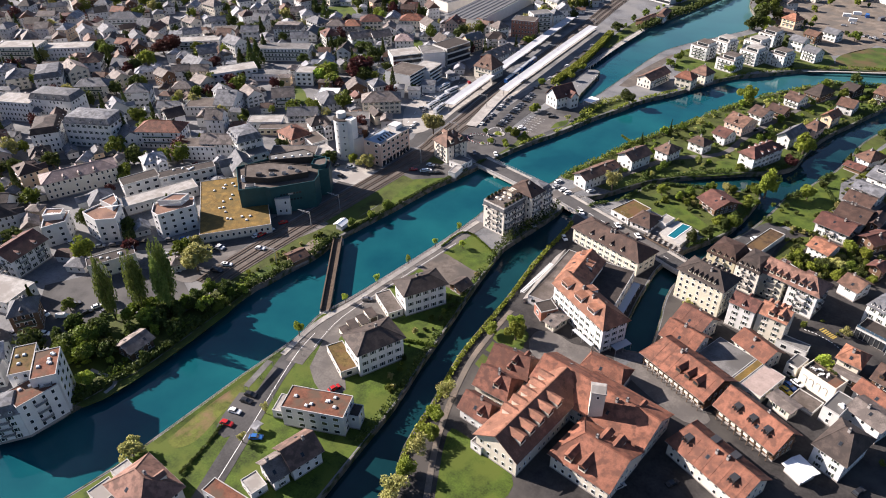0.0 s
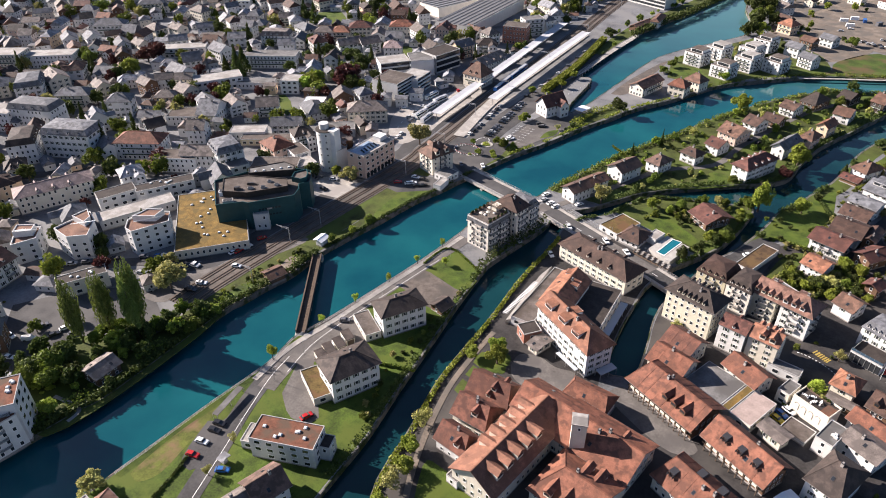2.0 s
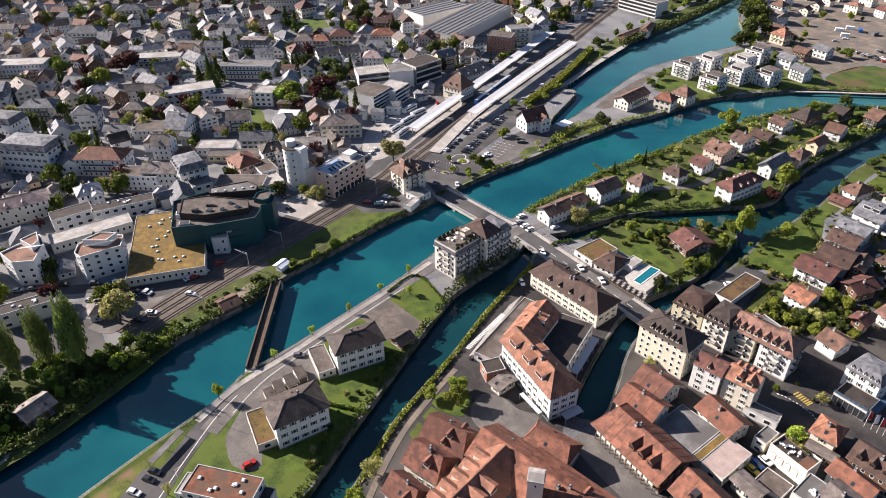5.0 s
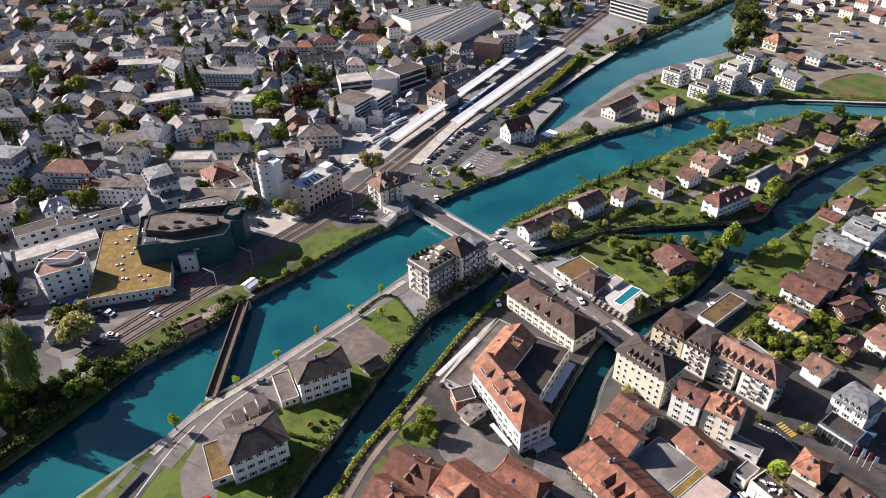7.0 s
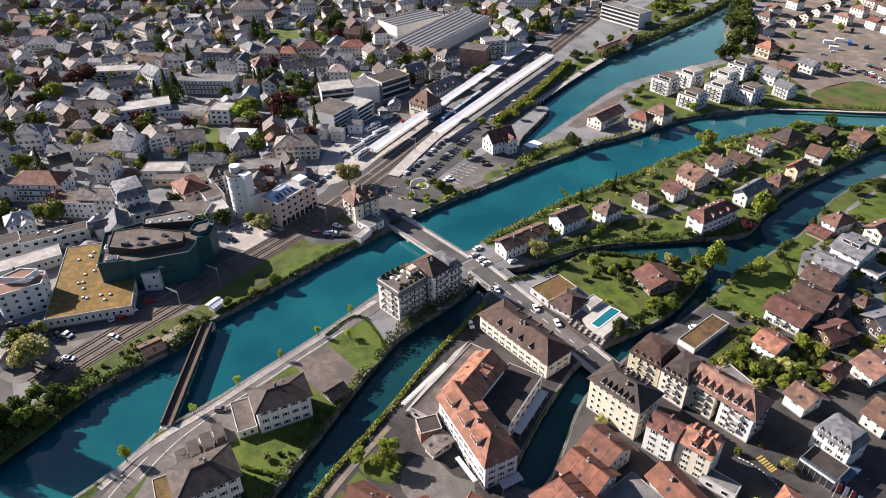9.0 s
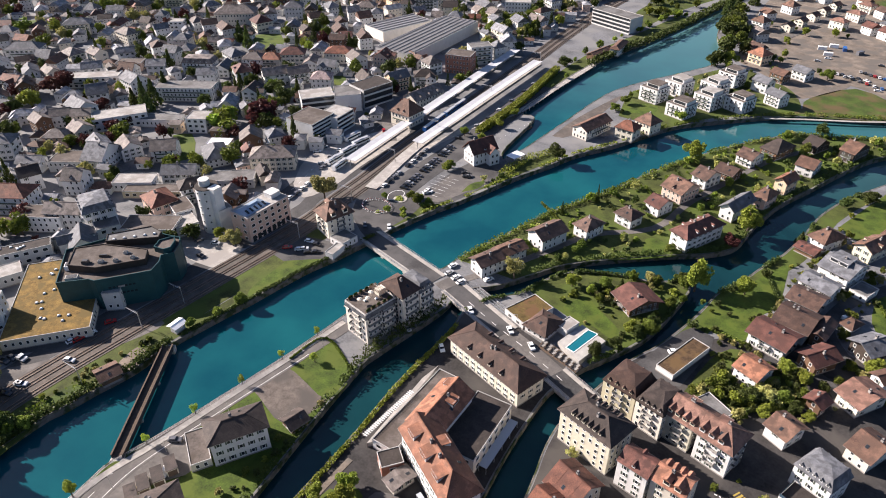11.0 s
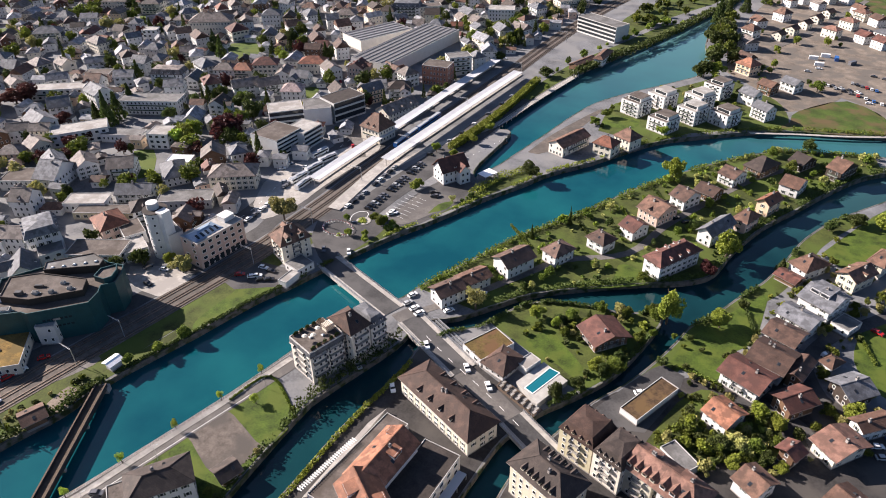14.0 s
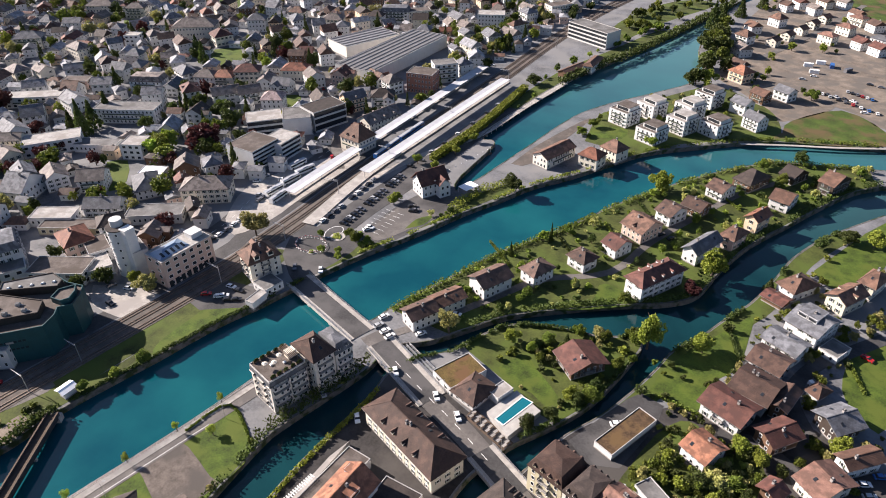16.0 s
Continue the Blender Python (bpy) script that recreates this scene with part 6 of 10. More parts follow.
house("white_annex", 30.1, 190.7, -18.8, 5.3, 10.0, 6.0, "flat", 0, "grey_white", "flat_grey", 2, vents=3, cat="annex")
house("white_villa", 39.2, 247.6, -25.0, 11.6, 10.2, 8, "mansard", 55, "white", "roof_slate", 3, dormers=5, cat="villa")
_terrace_shop = house("shop_terrace", 37.0, 237.4, -20.0, 10.6, 8.4, 4.0, "flat", 0, "white", "flat_dark", 1, cat="shop")
house("garage_roof", -8.5, 278.4, -18.0, 6.9, 21.6, 2.5, "flat", 0, "white", "flat_sedum", 1, windows=False, cat="garage")
house("farmhouse", 15.7, 303.6, -17.1, 15.5, 13.6, 5.6, "gable", 22, "white", "roof_wine", 2, chimneys=1, balconies=True, cat="farmhouse")
house("farmhouse", 20.9, 316.4, -12.0, 13.6, 15.4, 6, "gable", 21, "white", "roof_darkbrown", 2, chimneys=2, cat="farmhouse")
house("farmhouse", 22.0, 331.0, -15.0, 12.4, 12.2, 6, "gable", 23, "white", "roof_darkbrown", 2, chimneys=1, balconies=True, cat="farmhouse")
house("modern_house", 24.5, 343.7, -20.8, 13.9, 10.9, 6, "gable", 20, "white", "roof_slate", 2, chimneys=1, cat="house")
house("modern_house", 30.4, 359.2, -22.0, 13.6, 16.4, 7.0, "gable", 21, "white", "roof_slate", 3, dorm=[(-1, -0.2, 0.55, 1.3, "shed"), (-1, 0.08, 0.55, 1.3, "shed")], chimneys=1, cat="house")
house("deck_annex", 39.6, 352.8, -22.0, 7.0, 9.0, 3.0, "flat", 0, "white", "flat_grey", 1, cat="annex")
house("house", 21.5, 382.6, -31.5, 9.4, 14.5, 5, "hip", 27, "white", "roof_brown", 2, chimneys=1, cat="house")
house("shed", 16.3, 372.7, -21.2, 9.9, 8.1, 2.5, "gable", 18, "brown", "roof_wine", 1, windows=False, cat="shed")
house("house", 38.6, 383.8, 62.2, 14.2, 9.4, 6, "gable", 30, "yellow", "roof_brown", 2, chimneys=1, dormers=1, cat="house")
house("house", 46.0, 399.2, -19.1, 7.4, 13.5, 6.5, "hip", 32, "cream", "roof_brown", 2, chimneys=1, cat="house")
house("chalet", 29.6, 315.9, 79.1, 13.2, 6.6, 5.6, "gable", 24, "brown", "roof_darkbrown", 2, chimneys=1, cat="chalet")
house("chalet", 30.8, 300.7, 53.7, 12.4, 9.8, 5, "gable", 24, "brown", "roof_wine", 2, chimneys=1, cat="chalet")
house("chalet", 45.4, 316.3, 50.8, 11.8, 11.2, 5, "gable", 24, "dark_wood", "roof_slate", 2, chimneys=1, cat="chalet")
house("bungalow", 13.5, 283.4, -23.0, 10.0, 11.3, 4.6, "gable", 24, "white", "roof_orange", 2, chimneys=1, cat="house")
house("chalet", 45.6, 289.4, -34.0, 10.2, 15.2, 5, "gable", 20, "cream", "roof_clay", 2, chimneys=1, cat="chalet")
house("chalet", 33.9, 278.7, 66.1, 6.7, 7.0, 5, "gable", 26, "brown", "roof_wine", 2, chimneys=1, cat="chalet")
house("house", 52.7, 303.3, 48.2, 13.2, 6.8, 5.2, "gable", 26, "white", "roof_brown", 2, chimneys=1, cat="house")
house("small_garage", 38.2, 328.6, -26.9, 5.7, 7.8, 2.6, "hip", 25, "white", "roof_brown", 1, windows=False, cat="garage")
house("garden_shed", 6.8, 260.6, -30.0, 10.6, 5.8, 2.8, "flat", 0, "grey_white", "flat_grey", 1, windows=False, cat="shed")
house("garden_house", -93.1, 288.6, 66.7, 12.7, 9.5, 6, "gable", 26, "white", "roof_mauve", 2, chimneys=1, cat="house")
house("garden_house", -89.4, 301.6, 65.8, 13.4, 9.1, 5, "gable", 24, "cream", "roof_brown", 2, chimneys=1, cat="house")
house("garden_house", -81.3, 320.7, 67.7, 15.5, 11.3, 6, "gable", 28, "white", "roof_mauve", 2, chimneys=1, cat="house")
house("garden_house", -68.7, 336.6, -19.9, 9.3, 12.5, 5.6, "hip", 27, "white", "roof_mauve", 2, chimneys=1, cat="house")
house("garden_house", -56.9, 354.8, -18.8, 10.5, 9.8, 5.2, "hip", 28, "white", "roof_darkbrown", 2, chimneys=1, cat="house")
house("garden_house", -48.5, 372.2, -23.1, 9.3, 11.5, 5, "gable", 27, "white", "roof_wine", 2, chimneys=1, cat="house")
house("garden_house", -44.4, 391.4, -22.8, 13.0, 15.2, 5.6, "gable", 27, "pink", "roof_brown", 2, chimneys=1, dormers=1, cat="house")
house("garden_house", -37.3, 410.2, -23.5, 9.9, 13.2, 5.6, "gable", 26, "white", "roof_darkbrown", 2, chimneys=1, cat="house")
house("garden_house", -29.6, 423.7, -17.9, 11.0, 11.3, 4, "gable", 25, "brown", "roof_darkbrown", 2, chimneys=1, cat="house")
house("school", -26.7, 356.1, 64.8, 24.6, 10.4, 7.5, "hip", 32, "white", "roof_wine", 3, dormers=3, chimneys=2, cat="house")
house("garden_house", -17.4, 388.8, 71.5, 19.0, 8.4, 6, "gable", 36, "white", "roof_slate", 2, chimneys=1, cat="house")
house("garden_house", -8.3, 404.4, -17.8, 7.9, 12.6, 6, "hip", 30, "pink", "roof_brown", 2, chimneys=1, cat="house")
house("garden_house", -2.8, 424.2, 69.9, 11.9, 7.7, 6.4, "gable", 35, "apricot", "roof_orange", 2, chimneys=1, cat="house")
house("garden_house", -24.2, 445.0, -21.8, 10.1, 12.0, 5, "gable", 26, "white", "roof_darkbrown", 2, chimneys=1, few=True, cat="house")
house("garden_house", -14.2, 463.8, -22.9, 10.7, 17.5, 4.4, "hip", 28, "brown", "roof_dark", 2, few=True, cat="house")
house("garden_house", 3.3, 450.9, -11.6, 10.0, 13.4, 5, "gable", 24, "white", "roof_brown", 2, few=True, cat="house")
house("garden_house", 2.5, 480.8, -25.2, 8.9, 13.6, 4, "gable", 26, "dark_wood", "roof_dark", 2, few=True, cat="house")
house("garden_house", 20.9, 479.5, -23.6, 8.9, 15.9, 6, "gable", 26, "dark_wood", "roof_brown", 2, chimneys=1, few=True, cat="house")
house("boathouse", -108.9, 435.9, 75.3, 24.0, 11.0, 6, "gable", 27, "stone", "roof_brown", 2, few=True, cat="boathouse")
house("restaurant", -89.8, 441.8, -7.6, 12.0, 11.0, 6.5, "hip", 33, "cream", "roof_red", 2, chimneys=1, few=True, cat="restaurant")
house("restaurant", -83.0, 455.5, -19.3, 12.0, 11.0, 6.5, "hip", 38, "cream", "roof_brown", 2, chimneys=1, few=True, cat="restaurant")
house("condominium", -95.4, 502.6, -17.9, 13.0, 13.0, 9, "flat", 0, "white", "flat_brown", 4, balconies=True, few=True, cat="apartment block")
house("condominium", -85.2, 520.6, -22.4, 13.0, 13.0, 9, "flat", 0, "white", "flat_light", 4, balconies=True, few=True, cat="apartment block")
house("condominium", -73.7, 487.6, -18.7, 13.0, 13.0, 8, "flat", 0, "white", "flat_brown", 3, balconies=True, few=True, cat="apartment block")
house("condominium", -65.5, 530.8, -26.2, 13.0, 13.0, 9, "flat", 0, "white", "flat_light", 4, balconies=True, few=True, cat="apartment block")
house("condominium", -63.4, 508.7, -21.3, 13.0, 13.0, 9, "flat", 0, "white", "flat_light", 4, balconies=True, few=True, cat="apartment block")
house("condominium", -46.1, 514.8, -23.8, 13.0, 13.0, 8, "flat", 0, "white", "flat_brown", 3, balconies=True, few=True, cat="apartment block")
house("condominium", -60.6, 555.0, -21.9, 13.0, 13.0, 9, "flat", 0, "white", "flat_brown", 4, balconies=True, few=True, cat="apartment block")
house("row_house", -28.7, 534.4, -28.7, 12.0, 10.0, 7, "gable", 30, "white", "roof_slate", 3, chimneys=1, few=True, cat="house")
house("row_house", -40.8, 554.0, -24.9, 12.0, 10.0, 7, "gable", 30, "white", "roof_slate", 2, few=True, cat="house")
house("orange_villa", -54.4, 607.8, -27.1, 13.0, 12.0, 7, "hip", 33, "apricot", "roof_orange", 2, chimneys=1, few=True, cat="villa")
house("brown_house", -34.9, 577.2, -24.2, 11.0, 10.0, 6, "gable", 28, "brown", "roof_brown", 2, few=True, cat="house")
house("row_house", -23.0, 589.5, -26.9, 12.0, 10.0, 6, "gable", 28, "white", "roof_slate", 2, few=True, cat="house")
house("villa_far", -71.4, 690.2, -25.4, 12.0, 11.0, 7, "hip", 33, "white", "roof_brown", 2, few=True, cat="villa")
house("villa_far", -59.8, 749.9, -28.5, 12.0, 11.0, 7, "hip", 33, "white", "roof_brown", 2, few=True, cat="villa")
house("terraced", -51.6, 695.3, 71.8, 9.0, 9.0, 5, "gable", 28, "cream", "roof_darkbrown", 2, few=True, cat="house")
house("terraced", -45.4, 715.4, 68.9, 9.0, 9.0, 5, "gable", 28, "cream", "roof_darkbrown", 2, few=True, cat="house")
house("terraced", -39.3, 736.1, 65.2, 9.0, 9.0, 5, "gable", 28, "cream", "roof_darkbrown", 2, few=True, cat="house")
house("terraced", -34.2, 757.1, 65.1, 9.0, 9.0, 5, "gable", 28, "cream", "roof_darkbrown", 2, few=True, cat="house")
house("terraced", -28.7, 779.0, 62.3, 9.0, 9.0, 5, "gable", 28, "cream", "roof_darkbrown", 2, few=True, cat="house")
house("block_far", -18.4, 722.6, -25.2, 13.0, 10.0, 7, "hip", 22, "cream", "roof_clay", 2, few=True, cat="house")
house("block_far", -10.0, 753.1, -27.7, 13.0, 10.0, 7, "hip", 22, "cream", "roof_clay", 2, few=True, cat="house")
house("block_far", -4.9, 785.2, -28.2, 13.0, 10.0, 7, "hip", 22, "cream", "roof_clay", 2, few=True, cat="house")
house("block_far", 16.2, 732.6, -25.8, 13.0, 10.0, 7, "hip", 25, "white", "roof_slate", 2, few=True, cat="house")
house("station_tower", -207.0, 391.6, -5.7, 15.3, 14.3, 8, "hip", 45, "cream", "roof_brown", 2, dormers=2, few=True, cat="station building")
house("station_wing", -217.3, 423.8, 79.3, 25.8, 13.1, 5, "gable", 32, "cream", "roof_umber", 2, dormers=3, few=True, cat="station wing")
house("gatehouse", -146.0, 373.0, 63.7, 16.0, 11.6, 7, "gable", 44, "white", "roof_wine", 2, wing=0.6, dormers=1, chimneys=1, cat="house")
house("cornerhouse", -166.6, 278.8, 69.3, 14.6, 12.8, 10, "hip", 40, "cream", "roof_brown", 4, dorm=[(-1, -0.2, 0.12, 1.5, "gable"), (-1, 0.2, 0.12, 1.5, "gable"), (1, 0.0, 0.12, 1.6, "gable")], chimneys=2, balconies=True, cat="hotel")
_post = house("post_building", -195.7, 262.4, 87.6, 24.0, 11.4, 12.8, "flat", 0, "pink", "flat_light", 4, cat="office building")
child("roof", roof_mesh("hip", 14.0, 8.4, 1.7, "roof_steel"), _post, pose(-4.2, 0, 12.95), "blue steel hipped roof inside the parapet")
child("plant_room", Build().box(-2.6, 2.6, -2.4, 2.4, 0, 2.2, 0).box(-2.8, 2.8, -2.6, 2.6, 2.2, 2.35, 0).mesh("plant_room", ["wall_white"]), _post, pose(8.2, 0.6, 12.86))
for _k in range(5):
    child("skylight", CACHE.setdefault("strip_skylight", Build().box(-0.5, 0.5, -1.2, 1.2, -0.1, 0.16, 0).mesh("skylight", ["glass"])), _post, pose(-9.0 + 2.4 * _k, -2.4, 13.7, 22, 0, 0))
for _k in range(8):
    child("arcade_window", CACHE.setdefault("arcade_window", Build().box(-0.95, 0.95, -0.06, 0.06, 0.2, 3.1).mesh("arcade_window", ["glass"])), _post, pose(-10.0 + 2.85 * _k, -5.68, 0))
house("silo_wing", -211.2, 253.3, 73.2, 6.2, 11.0, 12, "flat", 0, "white", "flat_grey", 4, windows=False, cat="building")
house("bridge_terrace", -156.4, 272.4, -9.8, 8.6, 8.6, 3.5, "flat", 0, "white", "flat_grey", 1, cat="restaurant")
house("office_slab", -245.1, 350.2, 1.7, 19.1, 19.6, 11, "flat", 0, "white", "flat_brown", 5, vents=0, few=True, cat="office building")
house("office_slab", -238.5, 364.3, 3.2, 14.3, 15.8, 10, "flat", 0, "white", "flat_light", 4, few=True, cat="office building")
house("curved_office", -267.0, 379.7, 49.7, 20.2, 15.4, 10, "flat", 0, "white", "flat_light", 3, few=True, cat="office building")
house("curved_office", -252.0, 391.1, 44.1, 15.8, 16.8, 11, "flat", 0, "white", "flat_grey", 3, few=True, cat="office building")
house("curved_office", -245.5, 406.6, 74.9, 22.4, 15.3, 12, "flat", 0, "grey_white", "flat_dark", 3, few=True, cat="office building")
house("station_hall", -275.6, 516.8, 0.4, 31.6, 93.5, 9, "flat", 0, "grey_white", "roof_ribbed", 1, windows=False, few=True, cat="hall")
house("station_hall", -314.6, 530.8, -18.3, 26.0, 48.0, 8, "flat", 0, "stone", "roof_ribbed_light", 1, windows=False, few=True, cat="hall")
house("red_block", -225.7, 481.7, 12.3, 18.0, 13.0, 13, "flat", 0, "brick", "flat_brown", 4, few=True, cat="office building")
house("grey_block", -223.4, 503.8, 48.6, 16.0, 11.0, 13, "flat", 0, "grey_white", "flat_grey", 4, few=True, cat="office building")
house("lake_hotel", -171.5, 635.1, -20.1, 40.0, 15.0, 12, "flat", 0, "grey_white", "flat_grey", 4, few=True, cat="hotel")
house("boat_shed", -155.4, 561.1, 77.1, 24.0, 8.0, 4, "gable", 22, "brown", "roof_brown", 1, windows=False, few=True, cat="boathouse")
house("boat_shed", -147.5, 578.9, 93.0, 24.0, 8.0, 5, "hip", 25, "white", "roof_brown", 1, few=True, cat="boathouse")
house("theatre_low", -223.6, 180.0, -41.8, 49.3, 30.5, 4.5, "flat", 0, "cream", "flat_moss", 1, vents=20, cat="shop hall")
house("rail_house", -202.6, 190.6, 40.0, 6.6, 4.6, 8.4, "flat", 0, "grey_white", "flat_light", 2, cat="building")
house("sheet_hall", -259.9, 167.3, -24.3, 9.6, 33.6, 5, "flat", 0, "grey_white", "flat_light", 1, cat="hall")
house("school_hall", -305.5, 156.1, 64.7, 34.8, 13.2, 9, "hip", 24, "cream", "roof_rose", 3, dormers=3, cat="school")
house("flat_shop", -277.6, 169.7, -22.3, 8.7, 17.5, 7, "flat", 0, "grey_white", "flat_dark", 2, cat="shop")
house("flat_shop", -264.0, 187.2, -31.6, 7.2, 26.9, 7, "flat", 0, "grey_white", "flat_dark", 2, vents=6, cat="shop")
house("row_flats", -231.0, 120.2, -28.2, 6.4, 18.5, 7, "flat", 0, "cream", "flat_dark", 2, vents=5, cat="apartment block")
house("red_flats", -266.9, 102.6, 100.8, 18.6, 14.8, 9, "gable", 25, "white", "roof_wine", 3, balconies=True, dormers=2, cat="apartment block")
house("white_hall", -251.8, 84.9, 13.0, 23.2, 13.5, 6, "flat", 0, "white", "flat_light", 1, cat="hall")
quay_hotel = house("quay_hotel", -184.2, 66.0, -38.5, 13.2, 7.6, 16.0, "flat", 0, "white", "flat_red", 5, balconies=True, vents=7, cat="hotel")
house("quay_hotel", -192.4, 63.3, -38.5, 13.6, 6.8, 15.8, "flat", 0, "white", "flat_olive", 5, vents=3, cat="hotel")
house("quay_hotel", -181.6, 58.4, 82.6, 12.6, 9.2, 12.6, "flat", 0, "white", "flat_red", 4, balconies=True, vents=4, cat="hotel")
house("quay_hotel", -184.6, 50.4, 52.0, 10.4, 9.4, 10.4, "mansard", 60, "white", "roof_slate", 4, balconies=True, dormers=3, cat="hotel")
house("river_shed", -182.6, 94.1, 90.7, 10.7, 9.4, 4, "gable", 24, "brown", "roof_umber", 2, cat="shed")
house("rail_shed", -171.2, 165.1, 73.4, 8.0, 8.1, 3, "gable", 22, "brown", "roof_brown", 1, windows=False, cat="shed")
house("brown_gable", 27.4, 261.8, -27.0, 8.7, 10.8, 5, "gable", 26, "white", "roof_brown", 2, chimneys=1, cat="house")
house("hut", -119.8, 90.6, -0.9, 2.7, 3.2, 2.4, "gable", 15, "grey_white", "roof_grey", 1, windows=False, cat="shed")
house("brown_gable", 50.0, 267.4, -27.0, 8.8, 13.8, 5, "gable", 26, "cream", "roof_brown", 2, chimneys=1, cat="house")
house("terrace_annex", -61.9, 184.2, -18.0, 5.7, 8.9, 3.2, "gable", 10, "cream", "roof_umber", 1, cat="annex")
house("terrace_box", -67.8, 187.7, -39.4, 6.1, 6.9, 4.4, "flat", 0, "brick", "flat_dark", 1, cat="annex")
house("low_annex", 13.3, 215.7, -7.6, 10.3, 4.5, 3.5, "flat", 0, "white", "flat_grey", 1, cat="annex")
house("kiosk", -171.3, 194.3, 91.5, 5.8, 4.9, 3, "gable", 20, "white", "tent", 1, windows=False, cat="kiosk")
house("quay_kiosk", -153.9, 263.5, 2.8, 4.1, 8.4, 3, "flat", 0, "white", "flat_light", 1, windows=False, cat="kiosk")
# houses of the town
house("town_house", -509.3, 247.8, 33.0, 30, 16, 12, "flat", 0, "cream", "flat_light", 4, few=True)
house("town_house", -486.1, 268.9, 37.0, 34, 14, 9, "flat", 0, "white", "flat_light", 3, few=True)
house("town_house", -510.7, 298.8, -26.0, 15, 12, 8, "gable", 32, "white", "roof_slate", 3, chimneys=1, few=True)
house("town_house", -498.0, 309.6, -22.0, 15, 12, 8, "gable", 32, "white", "roof_slate", 3, chimneys=1, few=True)
house("town_house", -515.4, 337.7, 36.0, 26, 14, 8, "hip", 30, "white", "roof_slate", 2, chimneys=1, few=True)
house("town_house", -470.4, 314.7, -26.0, 16, 11, 6, "gable", 32, "white", "roof_slate", 2, chimneys=1, few=True)
house("town_house", -458.0, 322.1, -12.0, 14, 10, 6, "gable", 32, "cream", "roof_umber", 2, chimneys=1, few=True)
house("town_house", -463.4, 217.2, -34.0, 16, 14, 8, "hip", 30, "cream", "roof_slate", 3, chimneys=1, few=True)
house("town_house", -437.8, 224.6, -36.0, 22, 16, 12, "mansard", 60, "white", "roof_slate", 4, dormers=4, few=True)
house("town_house", -439.6, 242.6, -16.0, 18, 14, 9, "gable", 32, "cream", "roof_umber", 3, chimneys=1, few=True)
house("town_house", -391.6, 201.8, 21.0, 28, 14, 14, "mansard", 60, "white", "roof_slate", 4, dormers=4, few=True)
house("town_house", -413.6, 189.8, 21.0, 26, 14, 12, "flat", 0, "white", "flat_light", 4, few=True)
house("town_house", -343.7, 193.0, 23.0, 28, 16, 14, "mansard", 60, "white", "roof_slate", 4, dormers=4, few=True)
house("town_house", -361.3, 175.1, -38.0, 20, 14, 12, "mansard", 60, "white", "roof_dark", 4, dormers=4, few=True)
house("town_house", -403.4, 232.4, 33.0, 22, 12, 9, "hip", 30, "cream", "roof_slate", 3, chimneys=1, few=True)
house("town_house", -367.9, 239.4, 39.0, 15, 13, 10, "hip", 30, "white", "roof_slate", 3, chimneys=1, few=True)
house("town_house", -381.4, 268.7, -8.0, 12, 10, 8, "gable", 32, "brown", "roof_umber", 3, chimneys=1, few=True)
house("town_house", -357.6, 264.2, 35.0, 14, 11, 6, "hip", 30, "pink", "roof_umber", 2, chimneys=1, few=True)
house("town_house", -310.2, 210.0, 29.0, 26, 14, 10, "hip", 30, "white", "roof_red", 3, chimneys=1, few=True)
house("town_house", -324.2, 198.8, -26.0, 13, 11, 7, "gable", 32, "white", "roof_slate", 2, chimneys=1, few=True)
house("town_house", -378.6, 280.2, 47.0, 12, 10, 8, "gable", 32, "white", "roof_umber", 3, chimneys=1, few=True)
house("town_house", -367.2, 287.0, 37.0, 12, 10, 8, "gable", 32, "cream", "roof_umber", 3, chimneys=1, few=True)
house("town_house", -389.6, 312.1, 57.0, 13, 15, 9, "gable", 32, "white", "roof_slate", 3, chimneys=1, few=True)
house("town_house", -281.3, 209.9, 29.0, 22, 11, 8, "flat", 0, "white", "flat_brown", 3, few=True)
house("town_house", -271.7, 217.0, 29.0, 20, 11, 9, "gable", 32, "white", "roof_umber", 3, chimneys=1, few=True)
house("town_house", -260.3, 223.9, -24.0, 16, 14, 12, "mansard", 60, "white", "roof_slate", 4, dormers=4, few=True)
house("town_house", -248.0, 247.5, -16.0, 16, 13, 7, "hip", 30, "pink", "roof_red", 2, chimneys=1, few=True)
house("town_house", -339.3, 238.2, 31.0, 14, 9, 6, "gable", 32, "white", "roof_slate", 2, chimneys=1, few=True)
house("town_house", -322.2, 253.5, 31.0, 26, 14, 6, "flat", 0, "grey_white", "flat_brown", 2, few=True)
house("town_house", -251.5, 221.2, -24.0, 14, 10, 7, "flat", 0, "white", "flat_grey", 2, few=True)
house("town_house", -234.1, 232.1, 31.0, 24, 12, 6, "flat", 0, "grey_white", "flat_brown", 2, few=True)
house("town_house", -406.4, 252.4, -18.0, 13, 10, 7, "gable", 32, "cream", "roof_umber", 2, chimneys=1, few=True)
house("town_house", -402.9, 191.9, 21.0, 15, 10, 7, "hip", 30, "white", "roof_slate", 2, chimneys=1, few=True)
house("town_house", -480.3, 219.3, -34.0, 15, 12, 8, "hip", 30, "white", "roof_slate", 2, chimneys=1, few=True)
house("town_house", -535.2, 393.3, 43.0, 22, 14, 9, "hip", 30, "cream", "roof_slate", 3, chimneys=1, few=True)
house("town_house", -525.0, 402.1, 39.0, 14, 10, 6, "gable", 32, "white", "roof_slate", 2, chimneys=1, few=True)
house("town_house", -481.8, 401.4, -6.0, 18, 13, 8, "hip", 30, "cream", "roof_umber", 3, chimneys=1, few=True)
